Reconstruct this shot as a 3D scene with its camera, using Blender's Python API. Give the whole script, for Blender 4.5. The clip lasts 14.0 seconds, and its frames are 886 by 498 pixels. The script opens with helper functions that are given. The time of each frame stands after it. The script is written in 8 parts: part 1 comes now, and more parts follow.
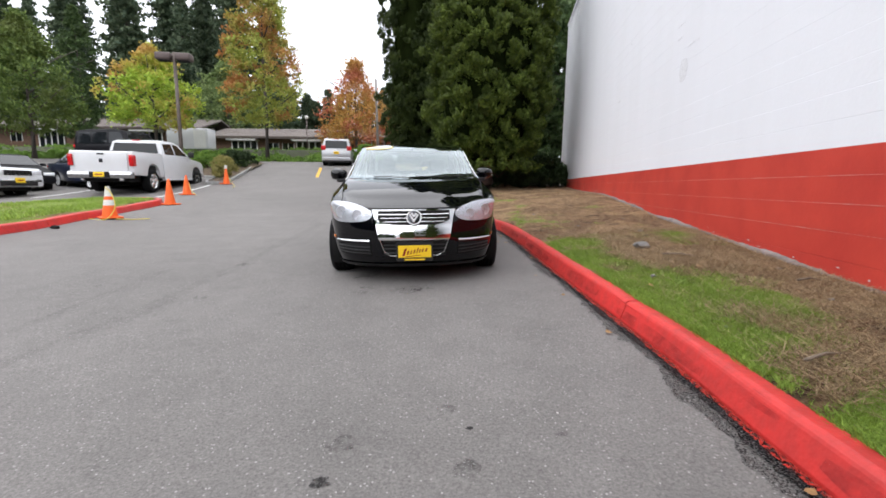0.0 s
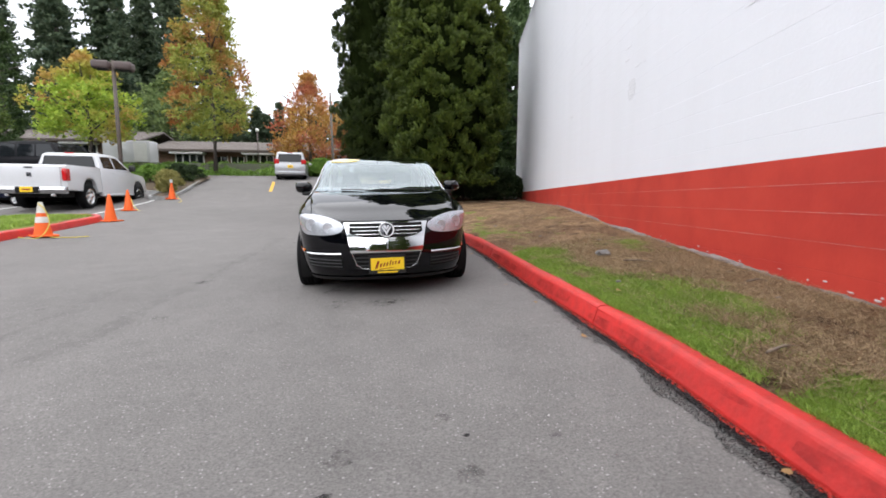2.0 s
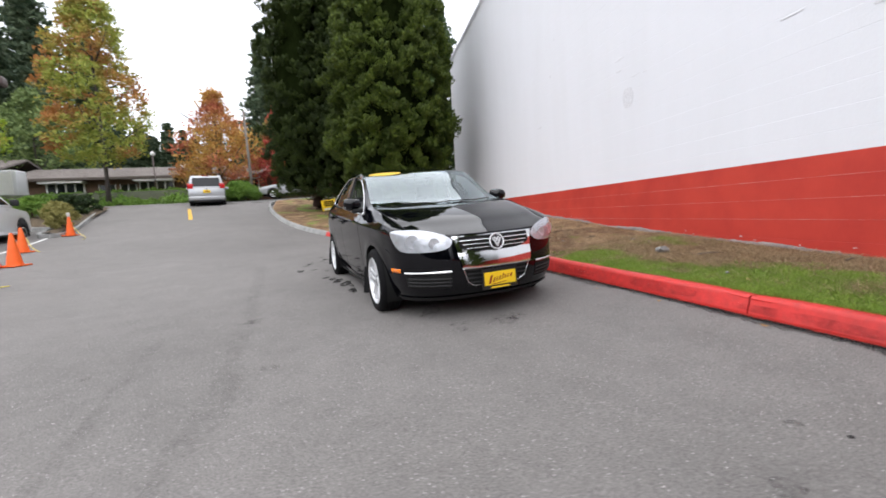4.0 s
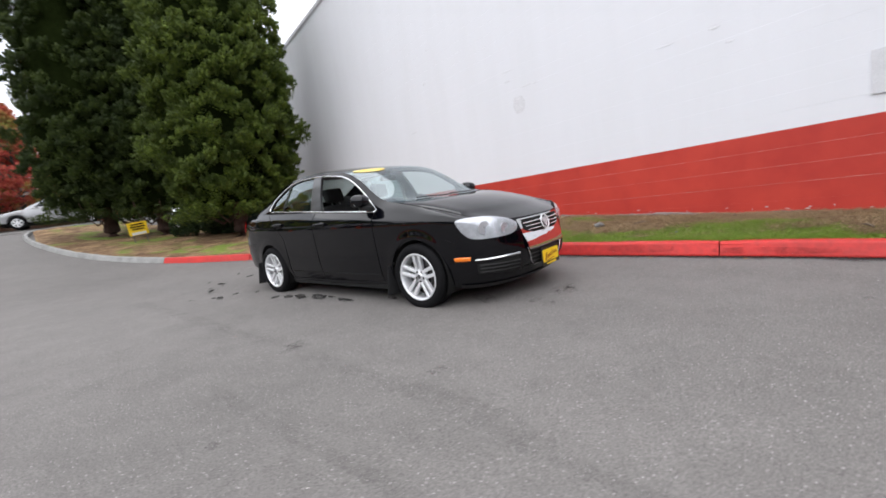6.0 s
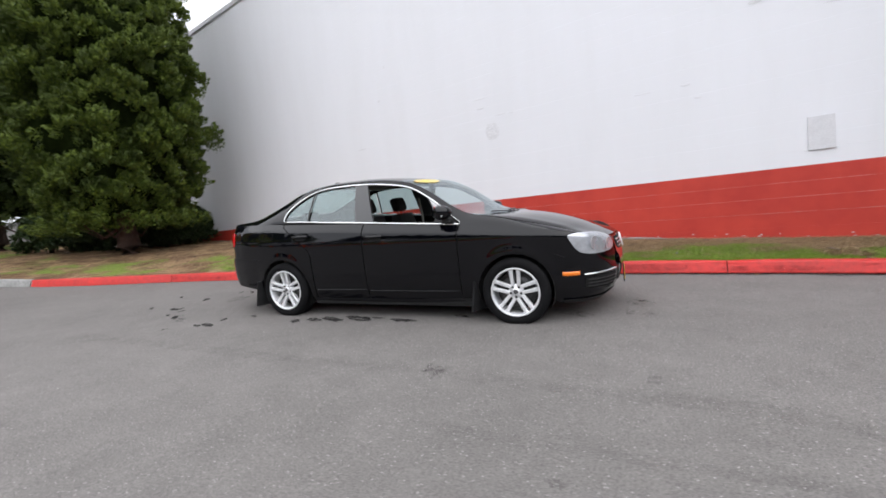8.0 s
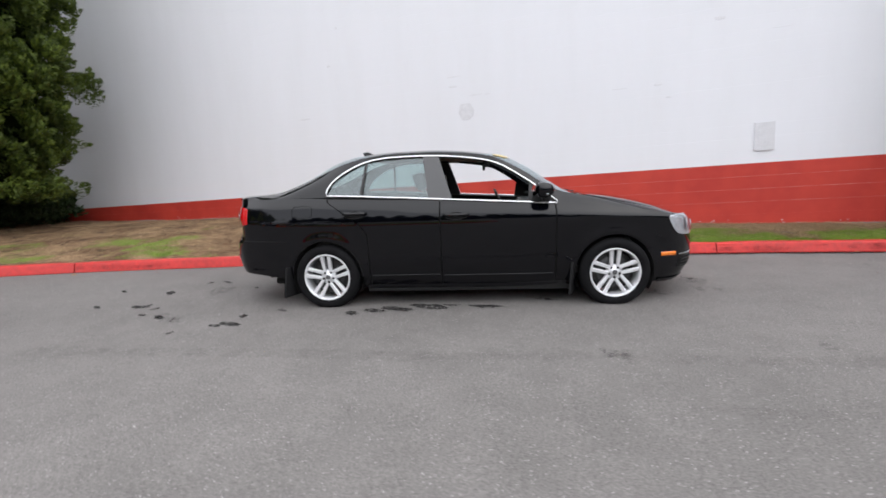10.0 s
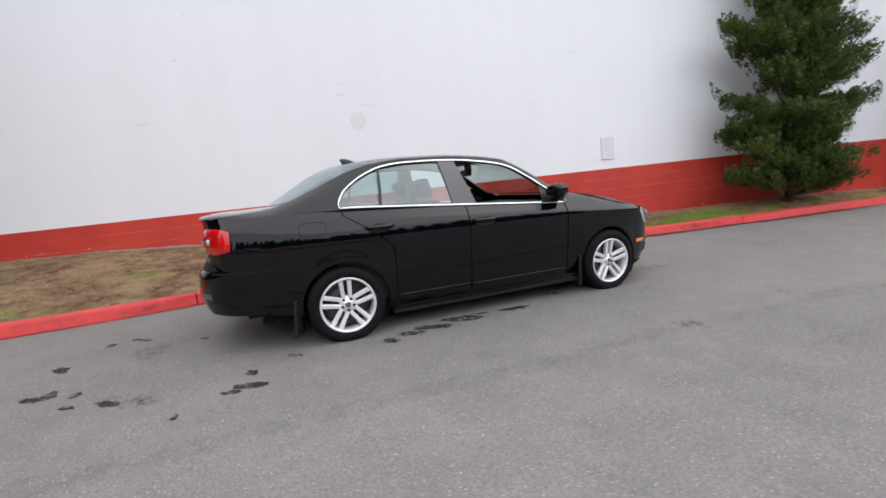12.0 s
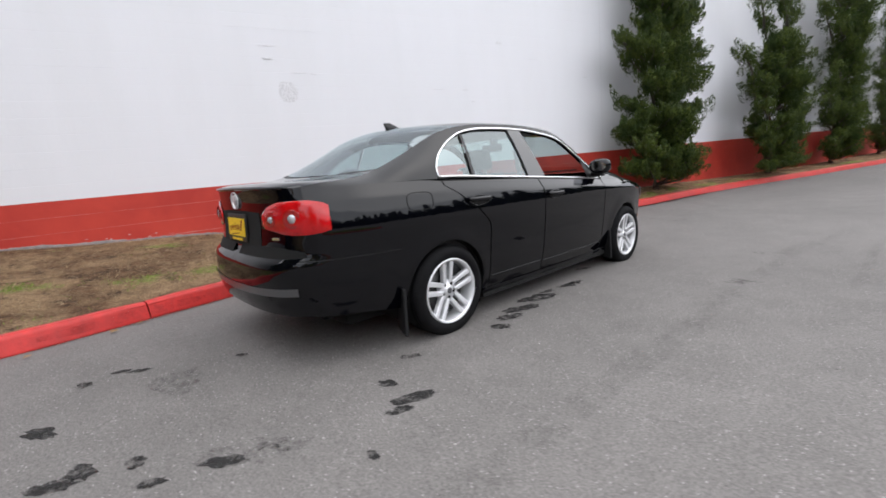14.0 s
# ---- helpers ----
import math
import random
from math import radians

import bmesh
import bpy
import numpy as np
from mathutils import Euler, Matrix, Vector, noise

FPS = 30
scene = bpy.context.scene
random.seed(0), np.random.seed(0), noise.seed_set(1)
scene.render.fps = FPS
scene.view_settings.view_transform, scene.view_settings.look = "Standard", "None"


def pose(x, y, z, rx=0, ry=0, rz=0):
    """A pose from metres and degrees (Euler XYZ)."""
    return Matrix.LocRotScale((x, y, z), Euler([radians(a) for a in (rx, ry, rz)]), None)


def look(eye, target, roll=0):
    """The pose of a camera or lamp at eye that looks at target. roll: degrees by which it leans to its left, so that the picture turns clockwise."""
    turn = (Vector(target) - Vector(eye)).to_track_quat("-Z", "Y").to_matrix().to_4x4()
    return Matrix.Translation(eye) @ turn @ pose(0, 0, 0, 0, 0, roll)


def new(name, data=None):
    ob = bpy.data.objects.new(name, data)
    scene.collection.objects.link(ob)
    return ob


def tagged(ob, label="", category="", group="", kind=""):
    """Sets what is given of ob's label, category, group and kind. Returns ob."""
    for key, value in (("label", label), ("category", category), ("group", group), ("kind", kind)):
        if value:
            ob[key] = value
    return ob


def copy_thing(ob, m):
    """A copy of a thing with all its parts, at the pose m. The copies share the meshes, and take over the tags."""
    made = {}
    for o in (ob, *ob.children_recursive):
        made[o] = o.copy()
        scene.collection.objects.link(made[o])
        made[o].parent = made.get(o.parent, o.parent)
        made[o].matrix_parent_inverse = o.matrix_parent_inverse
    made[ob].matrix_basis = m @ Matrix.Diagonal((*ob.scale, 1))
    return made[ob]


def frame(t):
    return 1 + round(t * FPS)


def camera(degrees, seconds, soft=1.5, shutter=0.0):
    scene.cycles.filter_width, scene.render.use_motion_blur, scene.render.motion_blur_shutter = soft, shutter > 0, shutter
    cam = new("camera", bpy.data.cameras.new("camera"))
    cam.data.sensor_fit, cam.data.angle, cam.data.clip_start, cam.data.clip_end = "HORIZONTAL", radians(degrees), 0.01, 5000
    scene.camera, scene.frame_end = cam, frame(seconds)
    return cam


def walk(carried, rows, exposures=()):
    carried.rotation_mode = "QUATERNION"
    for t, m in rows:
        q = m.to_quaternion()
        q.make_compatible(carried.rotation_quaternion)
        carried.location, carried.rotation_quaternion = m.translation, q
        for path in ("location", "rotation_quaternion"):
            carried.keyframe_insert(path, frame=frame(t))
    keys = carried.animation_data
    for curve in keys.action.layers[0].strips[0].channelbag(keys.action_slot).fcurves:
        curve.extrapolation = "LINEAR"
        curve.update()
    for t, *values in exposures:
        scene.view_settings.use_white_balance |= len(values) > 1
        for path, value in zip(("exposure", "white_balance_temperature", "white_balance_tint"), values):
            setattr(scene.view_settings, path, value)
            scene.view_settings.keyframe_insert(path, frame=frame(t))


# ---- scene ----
cam = camera(92.3, 14.0, soft=1.7, shutter=0.4)
METRES, EYE, TILT, LEAN, TURN = 12.09, 1.01, 1.55, -1.9, 0.9
ROWS = [
    (0.0, 0.0, 0.0, 0.0, -0.21, -10.07, 1.16),
    (0.5, -0.0001, 0.0, 0.0001, -0.57, -9.97, 1.41),
    (1.0, -0.0004, -0.0001, 0.0002, -0.69, -9.88, 1.41),
    (1.5, -0.002, -0.0015, -0.0001, -2.82, -9.78, 0.73),
    (2.0, -0.0124, -0.0017, -0.0008, -6.2, -8.41, 1.42),
    (2.5, -0.0351, 0.0065, -0.0019, -8.96, -9.53, 4.46),
    (3.0, -0.0684, 0.017, -0.0001, -11.07, -6.99, 4.85),
    (5.5, -0.267, 0.1175, 0.0015, -38.27, -8.87, 6.43),
    (6.0, -0.3011, 0.1432, 0.0038, -45.95, -8.29, 7.88),
    (6.5, -0.3271, 0.1749, 0.0049, -50.09, -9.99, 6.98),
    (7.0, -0.3506, 0.2093, 0.0075, -53.07, -7.32, 6.28),
    (7.5, -0.3709, 0.2454, 0.0094, -59.42, -7.26, 6.23),
    (8.0, -0.3869, 0.2861, 0.0117, -63.44, -6.74, 4.81),
    (8.5, -0.4047, 0.3246, 0.0134, -70.0, -7.33, 4.19),
    (9.0, -0.4136, 0.3658, 0.0126, -73.05, -9.12, 2.7),
    (11.5, -0.3981, 0.5742, 0.016, -100.74, -8.63, 4.39),
    (12.0, -0.3831, 0.6108, 0.0144, -107.88, -9.04, 4.18),
    (12.5, -0.3631, 0.6467, 0.0116, -111.94, -9.24, 3.66),
    (13.0, -0.3396, 0.678, 0.008, -116.16, -9.78, 1.56),
    (13.5, -0.3154, 0.7103, 0.0084, -124.15, -10.19, 3.37),
    (14.0, -0.2849, 0.7343, 0.0069, -129.02, -10.87, 3.12),
]
walk(cam, [(t, pose(0, 0, EYE, TILT, LEAN, TURN) @ pose(METRES * x, METRES * y, METRES * z, 90 + pitch, roll, yaw)) for t, x, y, z, yaw, pitch, roll in ROWS], exposures=[(0.0, 1.47), (3.0, 1.46), (5.5, 1.37), (9.0, 1.30), (14.0, 1.28)])

# ---- light ----
world = bpy.data.worlds.new("world")
scene.world = world
world.use_nodes = True
wn, wl = world.node_tree.nodes, world.node_tree.links
wn.clear()
sky = wn.new("ShaderNodeTexSky")
sky.sky_type, sky.sun_disc = "NISHITA", False
sky.sun_elevation, sky.sun_rotation = radians(52), radians(215)
sky.air_density, sky.dust_density, sky.ozone_density = 1.0, 2.0, 1.0
pale = wn.new("ShaderNodeHueSaturation")
pale.inputs["Saturation"].default_value = 0.34
bg = wn.new("ShaderNodeBackground")
bg.inputs["Strength"].default_value = 0.127
wout = wn.new("ShaderNodeOutputWorld")
wl.new(sky.outputs[0], pale.inputs["Color"])
cloud = wn.new("ShaderNodeMix")
cloud.data_type = "RGBA"
cloud.inputs[0].default_value, cloud.inputs[7].default_value = 0.80, (5.25, 5.4, 5.85, 1)
wl.new(pale.outputs[0], cloud.inputs[6])
wl.new(cloud.outputs[2], bg.inputs["Color"])
wl.new(bg.outputs[0], wout.inputs[0])
sun = new("sun", bpy.data.lights.new("sun", "SUN"))
sun.data.energy, sun.data.angle, sun.data.color = 1.05, radians(130), (1.0, 0.985, 0.975)
sun.matrix_world = look((0, 0, 30), (3.5, 5.5, 0))

# ---- materials ----
def mat(name, color, rough=0.6, metal=0.0, spec=0.5, coat=0.0, vary=0.0, scale=6.0, bump=0.0, bscale=60.0, bdist=0.01, color2=None, coat_rough=0.03, alpha=1.0, trans=0.0, ior=1.45):
    """A surface with two scales of colour variation and a fine relief."""
    m = bpy.data.materials.new(name)
    m.use_nodes = True
    n, l = m.node_tree.nodes, m.node_tree.links
    b = n["Principled BSDF"]
    b.inputs["Base Color"].default_value = (*color, 1)
    b.inputs["Roughness"].default_value = rough
    b.inputs["Metallic"].default_value = metal
    b.inputs["Specular IOR Level"].default_value = spec
    b.inputs["Coat Weight"].default_value = coat
    b.inputs["Coat Roughness"].default_value = coat_rough
    b.inputs["Transmission Weight"].default_value = trans
    b.inputs["IOR"].default_value = ior
    if vary or bump:
        pos = n.new("ShaderNodeTexCoord")
    if vary:
        n1, n2 = n.new("ShaderNodeTexNoise"), n.new("ShaderNodeTexNoise")
        n1.inputs["Scale"].default_value, n2.inputs["Scale"].default_value = scale, scale * 9
        n1.inputs["Detail"].default_value = n2.inputs["Detail"].default_value = 4
        l.new(pos.outputs["Object"], n1.inputs["Vector"])
        l.new(pos.outputs["Object"], n2.inputs["Vector"])
        add = n.new("ShaderNodeMath")
        add.operation = "ADD"
        l.new(n1.outputs["Fac"], add.inputs[0])
        l.new(n2.outputs["Fac"], add.inputs[1])
        ramp = n.new("ShaderNodeMapRange")
        ramp.inputs["From Min"].default_value, ramp.inputs["From Max"].default_value = 0.75, 1.25
        l.new(add.outputs[0], ramp.inputs["Value"])
        mix = n.new("ShaderNodeMix")
        mix.data_type = "RGBA"
        c2 = color2 or tuple(c * (1 - vary) for c in color)
        mix.inputs[6].default_value, mix.inputs[7].default_value = (*c2, 1), (*color, 1)
        l.new(ramp.outputs[0], mix.inputs[0])
        l.new(mix.outputs[2], b.inputs["Base Color"])
    if bump:
        nb = n.new("ShaderNodeTexNoise")
        nb.inputs["Scale"].default_value, nb.inputs["Detail"].default_value = bscale, 5
        l.new(pos.outputs["Object"], nb.inputs["Vector"])
        bp = n.new("ShaderNodeBump")
        bp.inputs["Strength"].default_value, bp.inputs["Distance"].default_value = bump, bdist
        l.new(nb.outputs["Fac"], bp.inputs["Height"])
        l.new(bp.outputs[0], b.inputs["Normal"])
    return m


def leaf_mat(name, dark, light, third=None, rough=0.6, scale=0.6):
    """Foliage: the colour varies leaf by leaf and over the crown; some light passes through."""
    m = bpy.data.materials.new(name)
    m.use_nodes = True
    n, l = m.node_tree.nodes, m.node_tree.links
    b = n["Principled BSDF"]
    b.inputs["Roughness"].default_value, b.inputs["Specular IOR Level"].default_value = rough, 0.3
    geo, pos, nz = n.new("ShaderNodeNewGeometry"), n.new("ShaderNodeTexCoord"), n.new("ShaderNodeTexNoise")
    nz.inputs["Scale"].default_value, nz.inputs["Detail"].default_value = scale, 3
    l.new(pos.outputs["Object"], nz.inputs["Vector"])
    mix = n.new("ShaderNodeMix")
    mix.data_type = "RGBA"
    mix.inputs[6].default_value, mix.inputs[7].default_value = (*dark, 1), (*light, 1)
    l.new(geo.outputs["Random Per Island"], mix.inputs[0])
    last = mix.outputs[2]
    if third:
        mr = n.new("ShaderNodeMapRange")
        mr.inputs["From Min"].default_value, mr.inputs["From Max"].default_value = 0.46, 0.6
        l.new(nz.outputs["Fac"], mr.inputs["Value"])
        m2 = n.new("ShaderNodeMix")
        m2.data_type = "RGBA"
        m2.inputs[7].default_value = (*third, 1)
        l.new(mr.outputs[0], m2.inputs[0])
        l.new(last, m2.inputs[6])
        last = m2.outputs[2]
    l.new(last, b.inputs["Base Color"])
    tr = n.new("ShaderNodeBsdfTranslucent")
    l.new(last, tr.inputs["Color"])
    ms = n.new("ShaderNodeMixShader")
    ms.inputs[0].default_value = 0.25
    l.new(b.outputs[0], ms.inputs[1])
    l.new(tr.outputs[0], ms.inputs[2])
    l.new(ms.outputs[0], n["Material Output"].inputs[0])
    return m


def asphalt_mat():
    m = mat("asphalt", (0.085, 0.085, 0.088), rough=0.82, spec=0.35)
    n, l = m.node_tree.nodes, m.node_tree.links
    b = n["Principled BSDF"]
    pos = n.new("ShaderNodeTexCoord")

    def nz(scale, detail, rough=0.6):
        t = n.new("ShaderNodeTexNoise")
        t.inputs["Scale"].default_value, t.inputs["Detail"].default_value, t.inputs["Roughness"].default_value = scale, detail, rough
        l.new(pos.outputs["Object"], t.inputs["Vector"])
        return t.outputs["Fac"]

    def mapr(src, a, c, lo, hi):
        r = n.new("ShaderNodeMapRange")
        for k, v in zip(("From Min", "From Max", "To Min", "To Max"), (a, c, lo, hi)):
            r.inputs[k].default_value = v
        l.new(src, r.inputs["Value"])
        return r.outputs[0]

    def mul(a, c):
        t = n.new("ShaderNodeMath")
        t.operation = "MULTIPLY"
        l.new(a, t.inputs[0])
        l.new(c, t.inputs[1])
        return t.outputs[0]

    big = mapr(nz(0.35, 5), 0.3, 0.7, 0.86, 1.12)
    mid = mapr(nz(3.0, 6, 0.7), 0.3, 0.7, 0.9, 1.1)
    fine = mapr(nz(90.0, 3, 0.8), 0.3, 0.7, 0.62, 1.38)
    vor = n.new("ShaderNodeTexVoronoi")
    vor.inputs["Scale"].default_value = 95.0
    l.new(pos.outputs["Object"], vor.inputs["Vector"])
    wn2 = n.new("ShaderNodeTexWhiteNoise")
    l.new(vor.outputs["Position"], wn2.inputs["Vector"])
    spark = mul(mapr(wn2.outputs["Value"], 0.93, 0.96, 0.0, 0.95), mapr(vor.outputs["Distance"], 0.25, 0.45, 1.0, 0.0))
    tone = mul(mul(big, mid), fine)
    col = n.new("ShaderNodeMix")
    col.data_type, col.blend_type = "RGBA", "MULTIPLY"
    col.inputs[0].default_value = 1.0
    col.inputs[6].default_value = (0.149, 0.140, 0.134, 1)
    l.new(tone, col.inputs[7])
    c2 = n.new("ShaderNodeMix")
    c2.data_type = "RGBA"
    c2.inputs[7].default_value = (0.34, 0.33, 0.32, 1)
    l.new(spark, c2.inputs[0])
    l.new(col.outputs[2], c2.inputs[6])
    l.new(c2.outputs[2], b.inputs["Base Color"])
    bp = n.new("ShaderNodeBump")
    bp.inputs["Strength"].default_value, bp.inputs["Distance"].default_value = 0.5, 0.004
    l.new(nz(110.0, 3, 0.7), bp.inputs["Height"])
    l.new(bp.outputs[0], b.inputs["Normal"])
    return m


def wall_mat(name, color, dirt, upright=0.22):
    """Painted concrete block: faint upright joints, brush marks, dirt streaks."""
    m = mat(name, color, rough=0.55, spec=0.4)
    n, l = m.node_tree.nodes, m.node_tree.links
    b = n["Principled BSDF"]
    pos = n.new("ShaderNodeTexCoord")
    stretch = n.new("ShaderNodeMapping")
    stretch.inputs["Scale"].default_value = (1.0, 1.2, upright)
    l.new(pos.outputs["Object"], stretch.inputs["Vector"])
    a = n.new("ShaderNodeTexNoise")
    a.inputs["Scale"].default_value, a.inputs["Detail"].default_value, a.inputs["Roughness"].default_value = 1.3, 6, 0.6
    l.new(stretch.outputs[0], a.inputs["Vector"])
    mr = n.new("ShaderNodeMapRange")
    mr.inputs["From Min"].default_value, mr.inputs["From Max"].default_value = 0.38, 0.66
    l.new(a.outputs["Fac"], mr.inputs["Value"])
    mix = n.new("ShaderNodeMix")
    mix.data_type = "RGBA"
    mix.inputs[6].default_value, mix.inputs[7].default_value = (*color, 1), (*dirt, 1)
    l.new(mr.outputs[0], mix.inputs[0])
    l.new(mix.outputs[2], b.inputs["Base Color"])
    f = n.new("ShaderNodeTexNoise")
    f.inputs["Scale"].default_value, f.inputs["Detail"].default_value = 35.0, 6
    l.new(pos.outputs["Object"], f.inputs["Vector"])
    bp = n.new("ShaderNodeBump")
    bp.inputs["Strength"].default_value, bp.inputs["Distance"].default_value = 0.25, 0.004
    l.new(f.outputs["Fac"], bp.inputs["Height"])
    l.new(bp.outputs[0], b.inputs["Normal"])
    return m


def soil_mat():
    """The verge: turf, bare soil and dry straw in patches."""
    m = mat("verge_soil", (0.1, 0.08, 0.05), rough=0.95, spec=0.2)
    n, l = m.node_tree.nodes, m.node_tree.links
    b = n["Principled BSDF"]
    pos = n.new("ShaderNodeTexCoord")

    def nz(scale, detail, rough=0.6):
        t = n.new("ShaderNodeTexNoise")
        t.inputs["Scale"].default_value, t.inputs["Detail"].default_value, t.inputs["Roughness"].default_value = scale, detail, rough
        l.new(pos.outputs["Object"], t.inputs["Vector"])
        return t.outputs["Fac"]

    def blend(fac, lo, hi, a, c):
        r = n.new("ShaderNodeMapRange")
        r.inputs["From Min"].default_value, r.inputs["From Max"].default_value = lo, hi
        l.new(fac, r.inputs["Value"])
        x = n.new("ShaderNodeMix")
        x.data_type = "RGBA"
        l.new(r.outputs[0], x.inputs[0])
        for k, v in ((6, a), (7, c)):
            if isinstance(v, tuple):
                x.inputs[k].default_value = (*v, 1)
            else:
                l.new(v, x.inputs[k])
        return x.outputs[2]

    earth = blend(nz(11, 9, 0.8), 0.38, 0.62, (0.060, 0.033, 0.020), (0.215, 0.125, 0.070))
    earth = blend(nz(70, 5, 0.8), 0.50, 0.66, earth, (0.30, 0.19, 0.11))
    straw = blend(nz(95, 4, 0.8), 0.40, 0.62, (0.19, 0.115, 0.065), (0.50, 0.35, 0.20))
    straw = blend(nz(1.3, 8, 0.75), 0.44, 0.58, earth, straw)
    straw = blend(nz(3.1, 8, 0.8), 0.54, 0.62, straw, (0.058, 0.034, 0.022))
    straw = blend(nz(30, 7, 0.8), 0.60, 0.66, straw, (0.045, 0.03, 0.02))
    att = n.new("ShaderNodeAttribute")
    att.attribute_name = "turf"
    green = blend(nz(48, 7, 0.8), 0.38, 0.62, (0.085, 0.125, 0.022), (0.27, 0.35, 0.075))
    green = blend(nz(5, 7, 0.8), 0.56, 0.68, green, (0.24, 0.20, 0.075))
    ad = n.new("ShaderNodeMath")
    ad.operation = "ADD"
    l.new(att.outputs["Fac"], ad.inputs[0])
    l.new(nz(9, 8, 0.8), ad.inputs[1])
    l.new(blend(ad.outputs[0], 0.98, 1.22, straw, green), b.inputs["Base Color"])
    bp = n.new("ShaderNodeBump")
    bp.inputs["Strength"].default_value, bp.inputs["Distance"].default_value = 1.0, 0.035
    l.new(nz(38, 9, 0.85), bp.inputs["Height"])
    l.new(bp.outputs[0], b.inputs["Normal"])
    return m


ASPHALT = asphalt_mat()
WHITE_WALL = wall_mat("white_block_paint", (0.765, 0.77, 0.81), (0.745, 0.75, 0.785))
RED_WALL = wall_mat("red_block_paint", (0.53, 0.052, 0.034), (0.43, 0.036, 0.026), 1.1)
RED_KERB = mat("red_kerb_paint", (0.56, 0.028, 0.024), rough=0.5, vary=0.35, scale=1.9, bump=0.4, bscale=40, bdist=0.006, color2=(0.38, 0.024, 0.021))
GREY_KERB = mat("kerb_concrete", (0.34, 0.34, 0.33), rough=0.9, vary=0.4, scale=3, bump=0.5, bscale=50)
CONCRETE = mat("footing_concrete", (0.27, 0.235, 0.225), rough=0.9, vary=0.6, scale=14, bump=1.0, bscale=26, bdist=0.02, color2=(0.13, 0.115, 0.11))
SOIL = soil_mat()


def stain_mat(name, color, lo, hi, scale, most=1.0):
    """A stain that has soaked in unevenly: the road shows through where it is thin."""
    m = mat(name, color, rough=0.85, spec=0.2, vary=0.4, scale=20, bump=0.5, bscale=110, bdist=0.004)
    n, l = m.node_tree.nodes, m.node_tree.links
    pos, nz, mr = n.new("ShaderNodeTexCoord"), n.new("ShaderNodeTexNoise"), n.new("ShaderNodeMapRange")
    nz.inputs["Scale"].default_value, nz.inputs["Detail"].default_value, nz.inputs["Roughness"].default_value = scale, 8, 0.75
    mr.inputs["From Min"].default_value, mr.inputs["From Max"].default_value, mr.inputs["To Max"].default_value = lo, hi, most
    l.new(pos.outputs["Object"], nz.inputs["Vector"])
    l.new(nz.outputs["Fac"], mr.inputs["Value"])
    tr, mx = n.new("ShaderNodeBsdfTransparent"), n.new("ShaderNodeMixShader")
    l.new(mr.outputs[0], mx.inputs[0])
    l.new(tr.outputs[0], mx.inputs[1])
    l.new(n["Principled BSDF"].outputs[0], mx.inputs[2])
    l.new(mx.outputs[0], n["Material Output"].inputs[0])
    return m


STAIN = stain_mat("oil_stain", (0.030, 0.029, 0.029), 0.38, 0.52, 14, 0.80)
DAMP = stain_mat("damp_stain", (0.07, 0.068, 0.066), 0.46, 0.70, 18, 0.6)
YELLOW_LINE = mat("yellow_road_paint", (0.72, 0.42, 0.05), rough=0.7, vary=0.3, scale=20)
WHITE_LINE = mat("white_road_paint", (0.75, 0.75, 0.73), rough=0.7, vary=0.3, scale=20)
BLACK_PAINT = mat("black_car_paint", (0.0012, 0.0013, 0.0026), rough=0.4, spec=0.0, coat=1.0, coat_rough=0.03)
BLACK_PAINT.node_tree.nodes["Principled BSDF"].inputs["Coat IOR"].default_value = 1.43
BLACK_TRIM = mat("black_plastic", (0.012, 0.012, 0.013), rough=0.5, vary=0.3, scale=40)
# near-black that paints in the shade of hollows; also serves plain black bits
DEEP = mat("dark_void", (0.004, 0.004, 0.004), rough=0.9)
RUBBER = mat("tyre_rubber", (0.008, 0.008, 0.009), rough=0.8, spec=0.15, vary=0.4, scale=12, bump=0.2, bscale=120)
ALLOY = mat("alloy_silver", (0.74, 0.75, 0.77), rough=0.30, metal=0.35, coat=0.5, vary=0.08, scale=10)
CHROME = mat("chrome", (0.86, 0.87, 0.88), rough=0.06, metal=1.0)
STEEL = mat("dull_steel", (0.2, 0.2, 0.2), rough=0.45, metal=0.9, vary=0.3, scale=20)


def pane_mat(name, tint, base=0.08, sheen=(1.0, 1.0, 1.0)):
    """Thin glass: it lets tinted light straight through and mirrors at a glancing angle."""
    m = bpy.data.materials.new(name)
    m.use_nodes = True
    n, l = m.node_tree.nodes, m.node_tree.links
    n.remove(n["Principled BSDF"])
    lw, tr, gl, mx = n.new("ShaderNodeLayerWeight"), n.new("ShaderNodeBsdfTransparent"), n.new("ShaderNodeBsdfGlossy"), n.new("ShaderNodeMixShader")
    lw.inputs["Blend"].default_value = 0.5
    pw, fr = n.new("ShaderNodeMath"), n.new("ShaderNodeMath")
    pw.operation, fr.operation = "POWER", "MULTIPLY_ADD"
    pw.inputs[1].default_value = 3.6
    fr.inputs[1].default_value, fr.inputs[2].default_value = 0.93 - base, base
    l.new(lw.outputs["Facing"], pw.inputs[0])
    l.new(pw.outputs[0], fr.inputs[0])
    tr.inputs["Color"].default_value = (*tint, 1)
    gl.inputs["Roughness"].default_value = 0.0
    gl.inputs["Color"].default_value = (*sheen, 1)
    l.new(fr.outputs[0], mx.inputs[0])
    l.new(tr.outputs[0], mx.inputs[1])
    l.new(gl.outputs[0], mx.inputs[2])
    l.new(mx.outputs[0], n["Material Output"].inputs[0])
    return m


